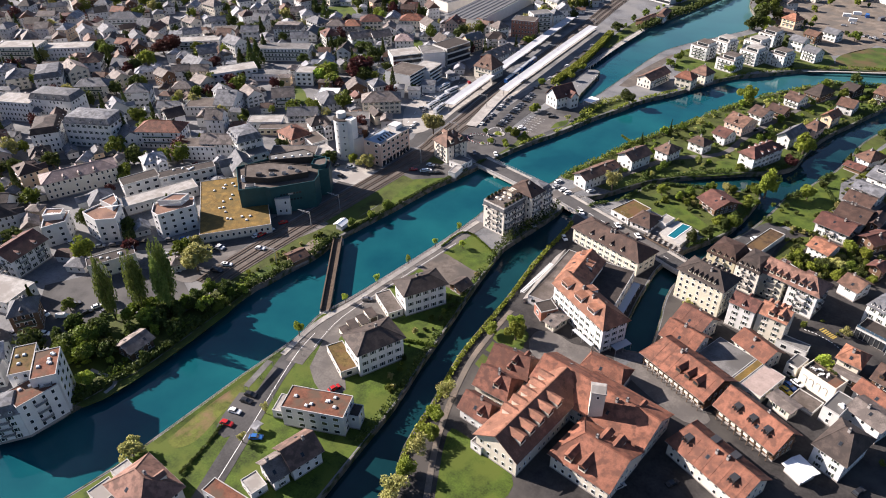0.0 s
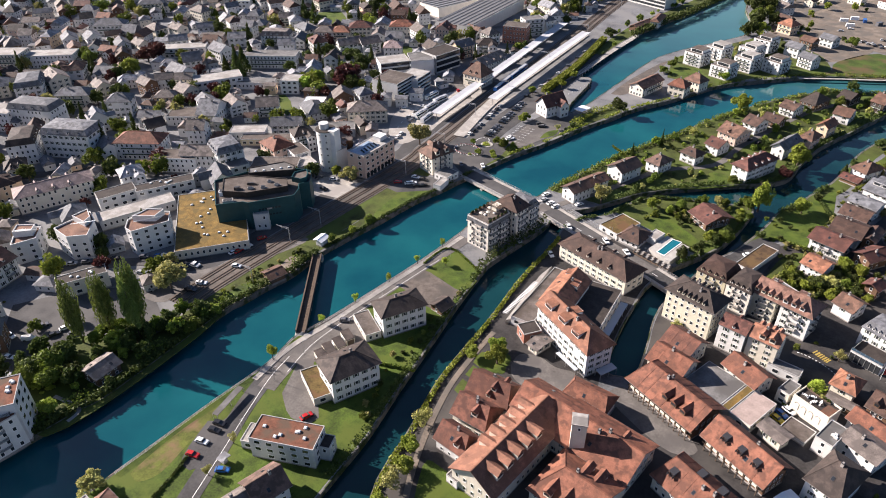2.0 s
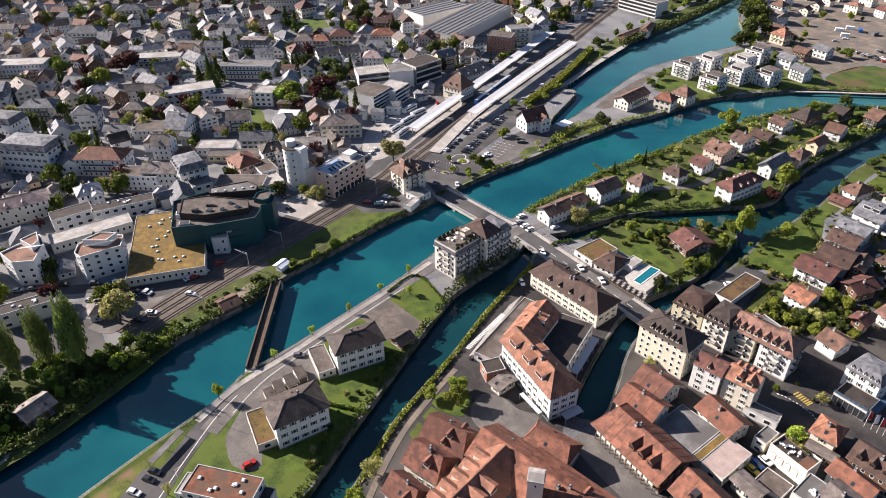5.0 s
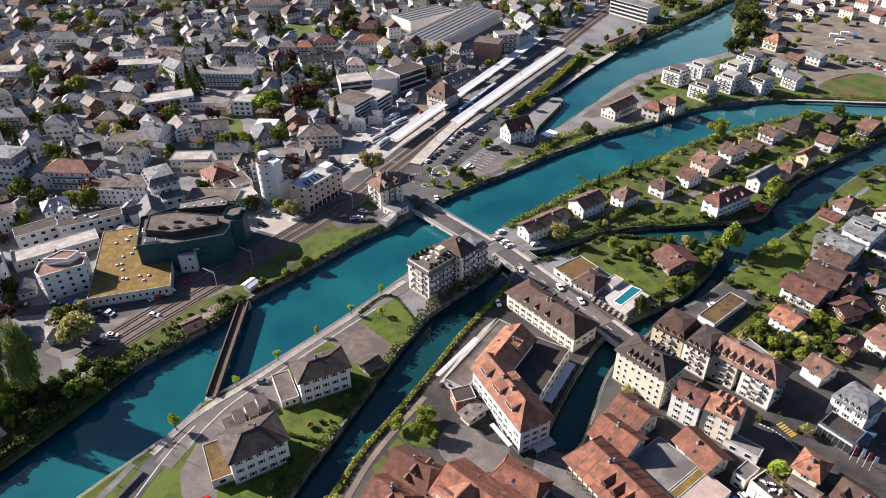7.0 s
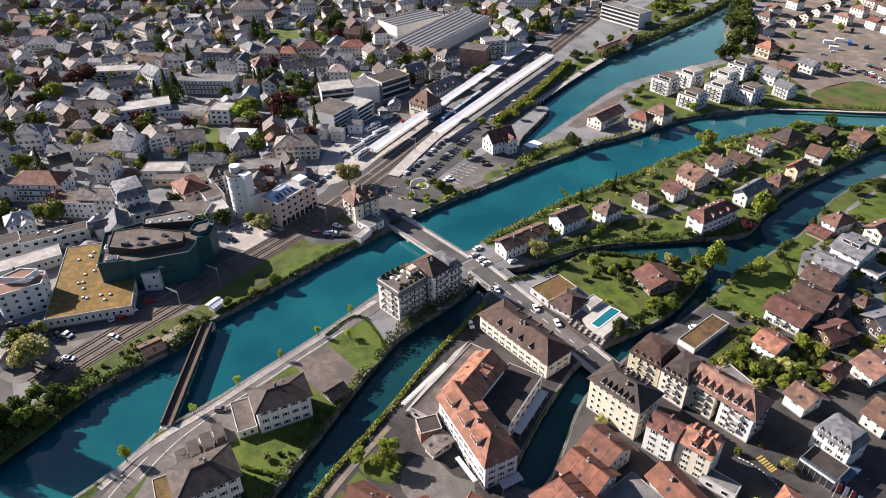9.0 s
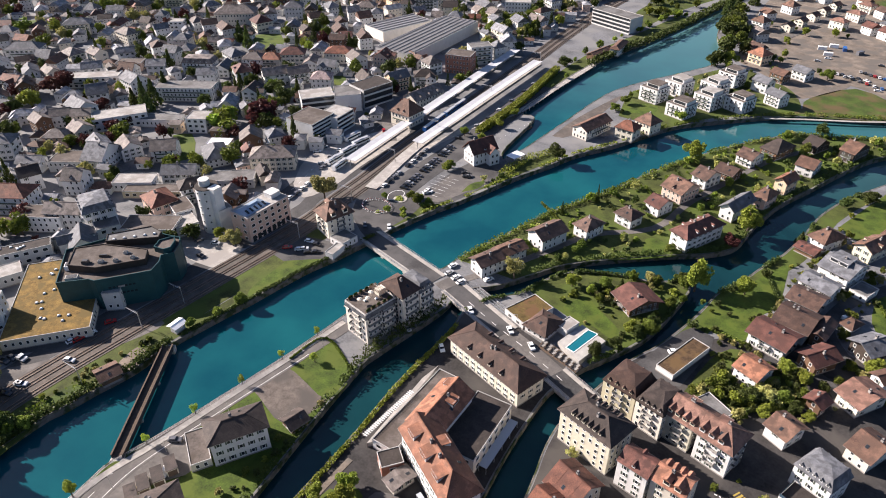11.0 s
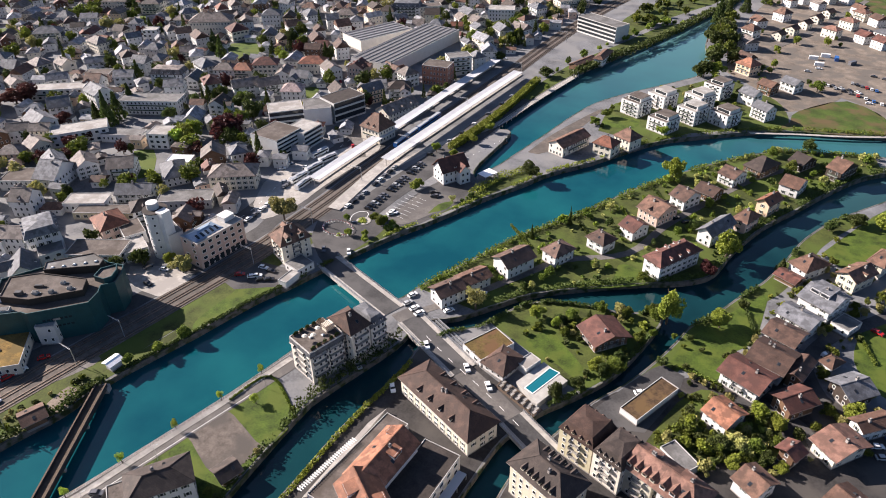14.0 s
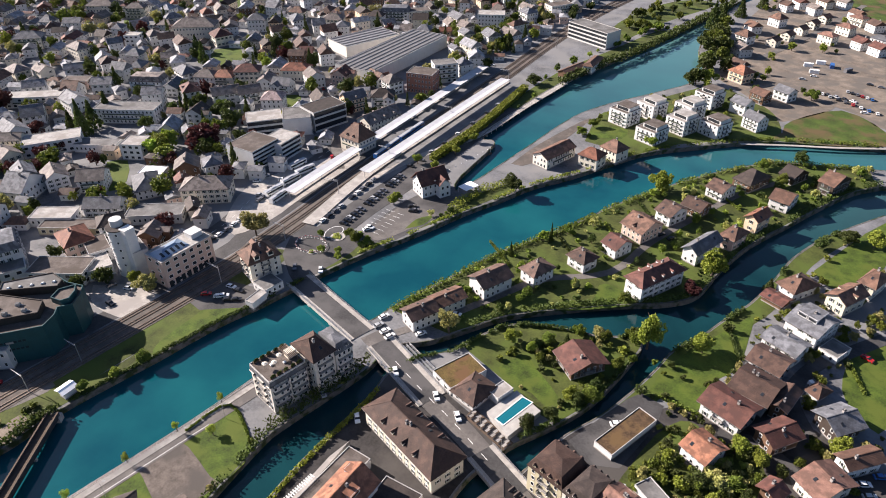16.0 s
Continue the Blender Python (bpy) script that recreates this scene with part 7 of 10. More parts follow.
house("town_house", -470.3, 439.8, 33.0, 12, 10, 9, "flat", 0, "white", "flat_light", 3, few=True)
house("town_house", -459.6, 450.6, -22.0, 14, 11, 8, "hip", 30, "white", "roof_umber", 2, chimneys=1, few=True)
house("town_house", -440.5, 476.1, 37.0, 34, 18, 12, "hip", 30, "cream", "roof_umber", 3, chimneys=1, few=True)
house("town_house", -414.7, 478.0, -22.0, 16, 15, 8, "hip", 30, "cream", "roof_wine", 2, chimneys=1, few=True)
house("town_house", -405.7, 423.0, 47.0, 12, 10, 8, "gable", 32, "cream", "roof_umber", 2, chimneys=1, few=True)
house("town_house", -372.3, 409.6, -18.0, 18, 12, 8, "hip", 30, "white", "roof_slate", 3, chimneys=1, few=True)
house("town_house", -380.3, 385.7, 27.0, 22, 12, 8, "mansard", 60, "white", "roof_umber", 3, dormers=4, few=True)
house("town_house", -447.9, 375.3, 53.0, 14, 10, 6, "gable", 32, "white", "roof_slate", 2, chimneys=1, few=True)
house("town_house", -426.4, 362.8, 33.0, 18, 11, 6, "flat", 0, "pink", "flat_brown", 2, few=True)
house("town_house", -403.4, 367.5, 37.0, 14, 11, 7, "gable", 32, "white", "roof_slate", 2, chimneys=1, few=True)
house("town_house", -437.7, 340.2, 53.0, 14, 11, 7, "gable", 32, "white", "roof_slate", 2, chimneys=1, few=True)
house("town_house", -477.1, 351.0, -6.0, 16, 12, 7, "hip", 30, "cream", "roof_umber", 2, chimneys=1, few=True)
house("town_house", -461.8, 360.4, -6.0, 13, 11, 7, "gable", 32, "cream", "roof_umber", 2, chimneys=1, few=True)
house("town_house", -388.1, 337.5, -8.0, 16, 13, 9, "gable", 32, "white", "roof_slate", 3, chimneys=1, few=True)
house("town_house", -421.5, 330.8, 39.0, 34, 12, 7, "flat", 0, "white", "flat_light", 2, few=True)
house("town_house", -349.5, 347.9, 29.0, 38, 13, 9, "flat", 0, "white", "flat_grey", 3, few=True)
house("town_house", -355.6, 370.8, 37.0, 13, 11, 9, "gable", 32, "white", "roof_slate", 3, chimneys=1, few=True)
house("town_house", -355.8, 413.2, 27.0, 16, 12, 7, "hip", 30, "white", "roof_umber", 2, chimneys=1, few=True)
house("town_house", -345.0, 419.8, 27.0, 15, 12, 7, "hip", 30, "cream", "roof_orange", 2, chimneys=1, few=True)
house("town_house", -335.2, 431.5, 35.0, 18, 13, 9, "hip", 30, "cream", "roof_wine", 3, chimneys=1, few=True)
house("town_house", -319.0, 396.9, 57.0, 18, 12, 8, "gable", 32, "white", "roof_umber", 3, chimneys=1, few=True)
house("town_house", -307.6, 406.2, 57.0, 15, 12, 8, "gable", 32, "white", "roof_umber", 3, chimneys=1, few=True)
house("town_house", -285.5, 405.7, 31.0, 14, 13, 9, "hip", 30, "white", "roof_rose", 3, chimneys=1, few=True)
house("town_house", -310.6, 453.0, 29.0, 20, 13, 8, "hip", 30, "cream", "roof_red", 2, chimneys=1, few=True)
house("town_house", -377.0, 292.3, -8.0, 18, 14, 9, "gable", 32, "white", "roof_slate", 3, chimneys=1, few=True)
house("town_house", -349.8, 299.1, -34.0, 14, 30, 8, "flat", 0, "white", "flat_light", 2, few=True)
house("town_house", -328.4, 312.2, 27.0, 24, 9, 5, "flat", 0, "white", "flat_grey", 1, few=True)
house("town_house", -304.1, 319.9, 27.0, 12, 12, 9, "flat", 0, "white", "flat_light", 3, few=True)
house("town_house", -261.2, 319.1, -42.0, 12, 13, 7, "gable", 32, "brown", "roof_umber", 2, chimneys=1, few=True)
house("town_house", -250.7, 326.9, -32.0, 11, 10, 8, "hip", 30, "white", "roof_slate", 2, chimneys=1, few=True)
house("town_house", -309.8, 276.0, -22.0, 14, 12, 7, "gable", 32, "white", "roof_umber", 3, chimneys=1, few=True)
house("town_house", -291.6, 285.4, 41.0, 14, 13, 7, "gable", 32, "white", "roof_umber", 3, chimneys=1, few=True)
house("town_house", -313.4, 261.9, 23.0, 13, 20, 7, "gable", 32, "white", "roof_slate", 2, chimneys=1, few=True)
house("town_house", -266.5, 297.7, -32.0, 20, 13, 5, "hip", 30, "grey_white", "roof_slate", 2, chimneys=1, few=True)
house("town_house", -273.8, 307.3, 27.0, 13, 9, 5, "flat", 0, "white", "tent", 1, few=True)
house("town_house", -234.6, 309.4, 37.0, 24, 14, 8, "hip", 30, "cream", "roof_umber", 3, chimneys=1, few=True)
house("town_house", -265.2, 273.6, 35.0, 18, 11, 5, "gable", 32, "white", "roof_slate", 2, chimneys=1, few=True)
house("town_house", -239.4, 282.7, 37.0, 26, 11, 5, "flat", 0, "grey_white", "flat_grey", 1, few=True)
house("town_house", -277.5, 255.5, 33.0, 20, 10, 5, "flat", 0, "white", "flat_light", 1, few=True)
house("town_house", -262.4, 255.5, 31.0, 30, 8, 4, "flat", 0, "ochre", "flat_brown", 1, few=True)
house("town_house", -235.6, 249.7, -22.0, 14, 9, 6, "flat", 0, "white", "flat_brown", 2, few=True)
house("town_house", -225.9, 242.8, -22.0, 14, 10, 5, "flat", 0, "white", "flat_light", 1, few=True)
house("town_house", -415.9, 518.4, 37.0, 16, 14, 10, "hip", 30, "white", "roof_slate", 3, chimneys=1, few=True)
house("town_house", -391.0, 538.1, -28.0, 16, 12, 9, "hip", 30, "white", "roof_slate", 3, chimneys=1, few=True)
house("town_house", -291.8, 449.3, -28.0, 14, 12, 8, "gable", 32, "white", "roof_umber", 2, chimneys=1, few=True)
house("town_house", -367.8, 556.9, 27.0, 18, 13, 8, "hip", 30, "cream", "roof_umber", 3, chimneys=1, few=True)
house("town_house", -320.1, 610.6, 47.0, 20, 12, 9, "flat", 0, "cream", "flat_brown", 3, few=True)
house("town_house", -256.9, 624.9, 27.0, 22, 14, 12, "flat", 0, "white", "flat_light", 4, few=True)
house("town_house", -236.5, 650.5, -28.0, 14, 12, 10, "hip", 30, "white", "roof_slate", 3, chimneys=1, few=True)
house("town_house", -334.0, 597.4, 27.0, 24, 14, 10, "mansard", 60, "white", "roof_slate", 4, dormers=4, few=True)
house("town_house", -569.8, 480.3, 33.0, 26, 14, 9, "hip", 30, "cream", "roof_umber", 3, chimneys=1, few=True)
house("town_house", -535.8, 490.3, 33.0, 18, 12, 9, "hip", 30, "cream", "roof_umber", 3, chimneys=1, few=True)
house("town_house", -227.8, 692.1, 57.0, 22, 12, 8, "flat", 0, "cream", "flat_brown", 2, few=True)
house("town_house", -326.2, 269.2, -20.0, 14, 11, 7, "gable", 32, "white", "roof_slate", 2, chimneys=1, few=True)
house("town_house", -352.4, 275.4, -8.0, 12, 12, 7, "gable", 32, "cream", "roof_umber", 2, chimneys=1, few=True)

# ---- bridges ----
def beam_line(a, b, w, z0, z1, mats, name, parent, label="", shift=0.0):
    """A straight bar from a to b on the plan, as a part."""
    a, b = Vector(a), Vector(b)
    d = b - a
    me = Build().box(0, d.length, shift - w / 2, shift + w / 2, z0, z1).mesh(name, [mats])
    return child(name, me, parent, pose(a.x, a.y, 0, 0, 0, math.degrees(math.atan2(d.y, d.x))), label)


def railing(a, b, z, parent, step=2.0, high=1.05, mat="metal", shift=0.0, base=True):
    a, b = Vector(a), Vector(b)
    d = b - a
    m = pose(a.x, a.y, z, 0, 0, math.degrees(math.atan2(d.y, d.x)))
    bd = Build()
    for h in (0.2, 0.6, high):
        bd.box(0, d.length, shift - 0.035, shift + 0.035, h - 0.035, h + 0.035)
    n = max(2, int(d.length / step))
    for k in range(n + 1):
        x = d.length * k / n
        bd.box(x - 0.05, x + 0.05, shift - 0.05, shift + 0.05, 0, high)
    return child("railing", bd.mesh("railing", [mat]), parent, m)


surface("yellow_paint", (0.36, 0.26, 0.06), 0.6, 0.15, 1.0, 6.0, 0.05)


def road_bridge(a, b, width, label, piers=1, lines=True):
    root = tagged(new("road_bridge"), label, "bridge")
    va, vb = Vector(a), Vector(b)
    beam_line(a, b, width, G - 0.9, G + 0.16, "concrete", "deck", root)
    beam_line(a, b, width * 0.66, G + 0.16, G + 0.2, "asphalt", "carriageway", root, "dark asphalt carriageway")
    for s in (-1, 1):
        beam_line(a, b, width * 0.15, G + 0.16, G + 0.3, "paving", "walkway", root, "pale paved walkway", shift=s * width * 0.41)
        railing(a, b, G + 0.3, root, shift=s * width * 0.48)
    if lines:
        beam_line(a, b, 0.14, G + 0.2, G + 0.205, "white_paint", "lane_line", root)
    for k in range(piers):
        p = va.lerp(vb, (k + 1) / (piers + 1))
        d = (vb - va).normalized()
        ang = math.degrees(math.atan2(d.y, d.x))
        child("pier", Build().box(-0.7, 0.7, -width * 0.45, width * 0.45, -2.5, G - 0.9).mesh("pier", ["concrete"]), root, pose(p.x, p.y, 0, 0, 0, ang))
    LEVELS.append((inset([a, b], width / 2) + inset([a, b], -width / 2)[::-1], G + 0.2))
    return root


def mid_of(*p):
    return (sum(q[0] for q in p) / len(p), sum(q[1] for q in p) / len(p))


road_bridge(mid_of((-149.8, 289.0), (-151.7, 277.7)), mid_of((-105.4, 275.8), (-108.7, 266.6)), 11.0, "grey concrete road bridge with metal railings over the river", 2, False)
road_bridge((-99.2, 271.3), (-67.3, 258.4), 11.0, "grey concrete road bridge over the side channel", 1, False)
road_bridge((-43.2, 248.8), (-26.0, 241.5), 10.0, "short concrete road bridge over the mill canal", 0, False)


def pipe_bridge(a, b):
    """A narrow steel service bridge beside the road: two girders, cross bars and a grating."""
    root = tagged(new("service_bridge"), "narrow grey steel service bridge beside the road", "bridge")
    for o in (-1.3, 0.0, 1.3):
        beam_line(a, b, 0.3, G - 0.3, G + 0.75, "metal", "girder", root, shift=o)
    va, vb = Vector(a), Vector(b)
    d = vb - va
    bar = Build().box(-0.08, 0.08, -1.35, 1.35, 0.5, 0.62).mesh("cross_bar", ["metal"])
    for k in range(int(d.length / 2.0)):
        q = va.lerp(vb, (k + 0.5) / int(d.length / 2.0))
        child("cross_bar", bar, root, pose(q.x, q.y, G, 0, 0, math.degrees(math.atan2(d.y, d.x))))


pipe_bridge((-90.0, 275.2), (-64.6, 265.4))


def foot_bridge(a, b):
    root = tagged(new("footbridge"), "narrow brown timber footbridge with side girders over the river", "bridge")
    z = G + 0.55
    va, vb = Vector(a), Vector(b)
    d = vb - va
    ang = math.degrees(math.atan2(d.y, d.x))
    for s in (-1, 1):
        beam_line(a, b, 0.35, z - 1.2, z + 0.9, "dark_metal", "girder", root, shift=s * 1.7)
        beam_line(a, b, 0.5, z + 0.95, z + 1.05, "timber", "handrail", root, "weathered timber handrail", shift=s * 1.7)
    plank = Build().box(-0.42, 0.42, -1.52, 1.52, -0.06, 0.03).mesh("plank", ["timber"])
    n = int(d.length / 0.9)
    for k in range(n):
        p = va.lerp(vb, (k + 0.5) / n)
        child("plank", plank, root, pose(p.x, p.y, z, 0, 0, ang))
    for f in (0.33, 0.67):
        p = va.lerp(vb, f)
        child("pier", Build().box(-0.4, 0.4, -1.6, 1.6, -2.5, z - 0.5).mesh("pier", ["concrete"]), root, pose(p.x, p.y, 0, 0, 0, ang))
    for f in (0.0, 1.0):
        p = va.lerp(vb, f)
        child("abutment", Build().box(-1.2, 1.2, -2.1, 2.1, -0.5, z - 0.5).mesh("abutment", ["concrete"]), root, pose(p.x, p.y, 0, 0, 0, ang))
    return root


foot_bridge((-166.8, 186.2), (-139.5, 145.6))

# ---- railway and station ----
RAIL = [(-180.0, 873.3), (-197.3, 728.0), (-198.0, 620.8), (-192.8, 522.4), (-189.7, 448.1), (-188.6, 401.0), (-186.2, 354.7), (-183.6, 322.8), (-182.4, 294.1), (-181.3, 267.4), (-181.4, 243.2), (-190.7, 195.6), (-190.5, 161.6), (-190.9, 133.2), (-194.8, 126.4), (-194.3, 104.7), (-208.5, 88.5), (-215.4, 66.9)]
RAIL = [p for i, p in enumerate(RAIL) if i in (0, 1, 2, 3, 4, 5, 6, 7, 8, 9, 12, 13)]
strip("road", "asphalt", inset(smooth_line(RAIL[5:]), -11.5)[::3], 8.0, G + 0.045, "dark asphalt road beside the railway")
strip("bank_ground", "garden", inset(smooth_line(RAIL[8:]), 11.0)[::3], 9.5, G + 0.035, "overgrown strip beside the railway")
strip("track_bed", "gravel", RAIL, 13.0, G + 0.14, "brown gravel bed of the railway")


def track(off):
    root = tagged(new("railway_track"), "rusty railway track with sleepers on brown gravel", "railway track", group="tracks of the railway")
    for s in (-0.72, 0.72):
        line = inset(smooth_line(RAIL), off + s)
        v, f = [], []
        for i, (x, y) in enumerate(line):
            (x0, y0), (x1, y1) = line[max(0, i - 1)], line[min(len(line) - 1, i + 1)]
            n = Vector((y0 - y1, x1 - x0)).normalized() * 0.09
            v += [(x - n.x, y - n.y, G + 0.14), (x - n.x, y - n.y, G + 0.38), (x + n.x, y + n.y, G + 0.38), (x + n.x, y + n.y, G + 0.14)]
        for i in range(len(line) - 1):
            f += [(4 * i + k, 4 * i + k + 1, 4 * i + k + 5, 4 * i + k + 4) for k in range(3)]
        child("rail", mesh_of("rail", v, f, "rail"), root)
    line = inset(smooth_line(RAIL), off)
    b = Build()
    for (xa, ya), (xb, yb) in zip(line, line[1:]):
        d = Vector((xb - xa, yb - ya))
        n, u = int(d.length / 1.3), d.normalized()
        for k in range(n):
            p = Vector((xa, ya)) + u * (k + 0.5) * d.length / n
            q = Vector((-u.y, u.x)) * 1.25
            e = u * 0.14
            b.poly([(p.x - q.x - e.x, p.y - q.y - e.y, G + 0.23), (p.x + q.x - e.x, p.y + q.y - e.y, G + 0.23), (p.x + q.x + e.x, p.y + q.y + e.y, G + 0.23), (p.x - q.x + e.x, p.y - q.y + e.y, G + 0.23)])
    tagged(child("sleepers", b.mesh("sleepers", ["timber"]), root), kind="stuff")


for _o in (-4.6, 0.0, 4.6):
    track(_o)


def platform(name, line, width, canopy, label, roof_label, roof_mat):
    strip("platform", "paving", line, width, G + 0.62, label, thick=0.6)
    root = tagged(new(name), roof_label, "platform canopy")
    pts = smooth_line(canopy, 3)
    v, f = [], []
    for i, (x, y) in enumerate(pts):
        (x0, y0), (x1, y1) = pts[max(0, i - 1)], pts[min(len(pts) - 1, i + 1)]
        n = Vector((y0 - y1, x1 - x0)).normalized()
        for o, h in ((-width * 0.52, 4.55), (-width * 0.52, 4.75), (0, 4.45), (width * 0.52, 4.75), (width * 0.52, 4.55), (0, 4.2)):
            v.append((x + n.x * o, y + n.y * o, G + h))
    for i in range(len(pts) - 1):
        a, b = 6 * i, 6 * i + 6
        f += [(a + k, a + (k + 1) % 6, b + (k + 1) % 6, b + k) for k in range(6)]
    f += [tuple(range(6)), tuple(reversed(range(len(v) - 6, len(v))))]
    child("roof", mesh_of("roof", v, f, roof_mat), root)
    post = CACHE.setdefault("post", Build().box(-0.14, 0.14, -0.14, 0.14, 0.6, 4.3).mesh("post", ["metal"]))
    for i in range(0, len(pts), 1):
        child("post", post, root, pose(pts[i][0], pts[i][1], G))
    return root


surface("canopy_roof", (0.44, 0.445, 0.46), 0.6, 0.15, 0.3, 2.0, 0.1)
platform("platform_canopy", [(-202.4, 331.7), (-204.9, 372.2), (-206.9, 420.2), (-209.9, 485.4), (-213.3, 543.7)], 6.5, [(-199.2, 329.2), (-201.1, 368.4), (-202.8, 415.1), (-205.9, 479.3), (-208.4, 532.1)],
         "pale station platform beside the tracks", "long pale grey platform canopy on metal posts", "canopy_roof")
platform("platform_canopy", [(-176.3, 316.8), (-184.1, 370.3), (-185.5, 429.9), (-186.9, 523.6)], 6.5, [(-181.4, 365.2), (-181.8, 392.3), (-182.6, 425.9), (-183.4, 470.4), (-183.9, 517.8)],
         "pale island platform between the tracks", "long pale grey platform canopy on metal posts", "canopy_roof")
strip("parking", "asphalt", [(-162.8, 307.7), (-164.2, 341.2), (-163.0, 376.4), (-163.2, 419.5), (-164.2, 486.4)], 16.0, G + 0.07, "dark asphalt station car park in a long row")


def rail_car(a, b, body, stripe, label, z=G + 0.4):
    """A carriage or a bus: body with window band, roof and wheels."""
    va, vb = Vector(a), Vector(b)
    d = vb - va
    L = d.length
    root = new("bus" if L < 16 else "railway_carriage")
    p = va.lerp(vb, 0.5)
    root.matrix_basis = pose(p.x, p.y, z, 0, 0, math.degrees(math.atan2(d.y, d.x)))
    tagged(root, label, "bus" if L < 16 else "railway carriage")
    child("body", Build().box(-L / 2, L / 2, -1.25, 1.25, 0.35, 2.9, 0, 0.06).mesh("body", [body]), root)
    for s in (-1, 1):
        child("window_band", Build().box(-L / 2 + 0.6, L / 2 - 0.6, s * 1.22 - 0.04, s * 1.22 + 0.04, 1.4, 2.3).mesh("window_band", ["glass"]), root)
    child("roof", Build().box(-L / 2 + 0.15, L / 2 - 0.15, -1.1, 1.1, 2.9, 3.1, 0, 0.15).box(-1.5, 1.5, -0.7, 0.7, 3.1, 3.35).mesh("roof", [stripe]), root)
    wheel = CACHE.setdefault("bus_wheel", Build().tube((0, -0.15, 0), (0, 0.15, 0), 0.48, 10).mesh("wheel", ["tyre"]))
    for x in (-L * 0.33, L * 0.33):
        for y in (-1.1, 1.1):
            child("wheel", wheel, root, pose(x, y, 0.48))


for _a, _b in (((-221.2, 351.3), (-220.1, 365.8)), ((-213.6, 348.7), (-211.3, 361.3)), ((-212.1, 336.9), (-211.1, 350.3)), ((-211.1, 324.1), (-210.8, 332.3)), ((-204.0, 320.9), (-204.8, 331.4))):
    rail_car(_a, (_a[0] + (_b[0] - _a[0]) * 11.5 / math.dist(_a, _b), _a[1] + (_b[1] - _a[1]) * 11.5 / math.dist(_a, _b)), "paint_white", "paint_silver", "white bus parked on the station square", level(*_a))
for _a, _b in (((-190.5, 385.2), (-192.1, 409.0)), ((-192.0, 409.9), (-193.3, 434.3))):
    rail_car(_a, _b, "paint_blue", "paint_silver", "blue railway carriage with grey roof at the platform", G + 0.38)


def catenary(x, y, rot, reach):
    root = tagged(new("catenary_mast"), "grey steel catenary mast beside the tracks", "mast", group="masts along the railway")
    root.matrix_basis = pose(x, y, G, 0, 0, rot)
    child("pole", Build().box(-0.13, 0.13, -0.13, 0.13, -0.2, 8.2, 0, 0.03).mesh("pole", ["metal"]), root)
    arm = Build().box(-0.08, reach, -0.08, 0.08, 7.2, 7.36)
    arm.tube((0.1, 0, 8.1), (reach, 0, 7.4), 0.05, 5).tube((reach * 0.6, 0, 7.2), (reach * 0.6, 0, 6.0), 0.05, 5)
    child("arm", arm.mesh("arm", ["metal"]), root)


for _p in ((-176.0, 264.8), (-176.1, 301.9), (-182.1, 206.0), (-183.4, 187.5), (-176.3, 158.1), (-182.3, 345.7), (-183.0, 388.4), (-183.9, 451.7), (-185.3, 524.6), (-188.5, 605.9)):
    catenary(_p[0], _p[1], 180, 7.0)


def street_lamp(x, y, rot):
    if "lamp" not in CACHE:
        p = Build().tube((0, 0, -0.2), (0, 0, 6.0), 0.07, 6, 0, 0.05).mesh("pole", ["metal"])
        h = Build().tube((0, 0, 5.95), (1.1, 0, 6.2), 0.045, 5).box(0.9, 1.5, -0.12, 0.12, 6.12, 6.24).mesh("lamp_head", ["metal"])
        CACHE["lamp"] = (p, h)
    root = tagged(new("street_lamp"), "slim grey metal street lamp at the roadside", "street lamp", group="lamps along the road")
    root.matrix_basis = pose(x, y, level(x, y), 0, 0, rot)
    child("pole", CACHE["lamp"][0], root)
    child("lamp_head", CACHE["lamp"][1], root)


for _x, _y in inset(smooth_line([(-124.2, 91.8), (-134.7, 122.1), (-134.3, 146.8), (-129.6, 177.5), (-120.3, 231.1)], 3), -4.2)[1::2]:
    street_lamp(_x, _y, 60)
for _x, _y in inset(smooth_line([(-88.4, 266.4), (-57.0, 254.4), (-39.8, 247.2)], 3), 5.2)[::2]:
    street_lamp(_x, _y, 220)


def river_railing(line, label):
    root = tagged(new("riverside_railing"), label, "railing")
    for a, b in zip(line, line[1:]):
        railing(a, b, G + 0.1, root, 2.4)


river_railing(inset(smooth_line([(-139.9, 143.0), (-136.3, 156.7), (-131.9, 180.6), (-127.2, 207.7), (-124.2, 233.2)], 2), -0.5), "thin grey metal railing along the riverside pavement")
river_railing(inset(smooth_line([(-144.5, 70.5), (-143.0, 87.0), (-141.5, 105.2), (-138.8, 127.5), (-140.2, 141.3)], 2), -0.6), "thin grey metal railing along the lawn")

for _line, _paints in (([(-169.5, 385.4), (-168.6, 428.0), (-170.7, 490.9)], "black grey silver black white grey black silver".split()),):
    _pts = smooth_line(_line, 5)
    for _i, _paint in enumerate(_paints):
        _f = (_i + 0.5) / len(_paints) * (len(_pts) - 1)
        _a, _b = _pts[int(_f)], _pts[min(int(_f) + 1, len(_pts) - 1)]
        _q = _f - int(_f)
        car(_a[0] + (_b[0] - _a[0]) * _q, _a[1] + (_b[1] - _a[1]) * _q, 8 + 4 * (_i % 3), _paint, where="parked in a row beside the station")

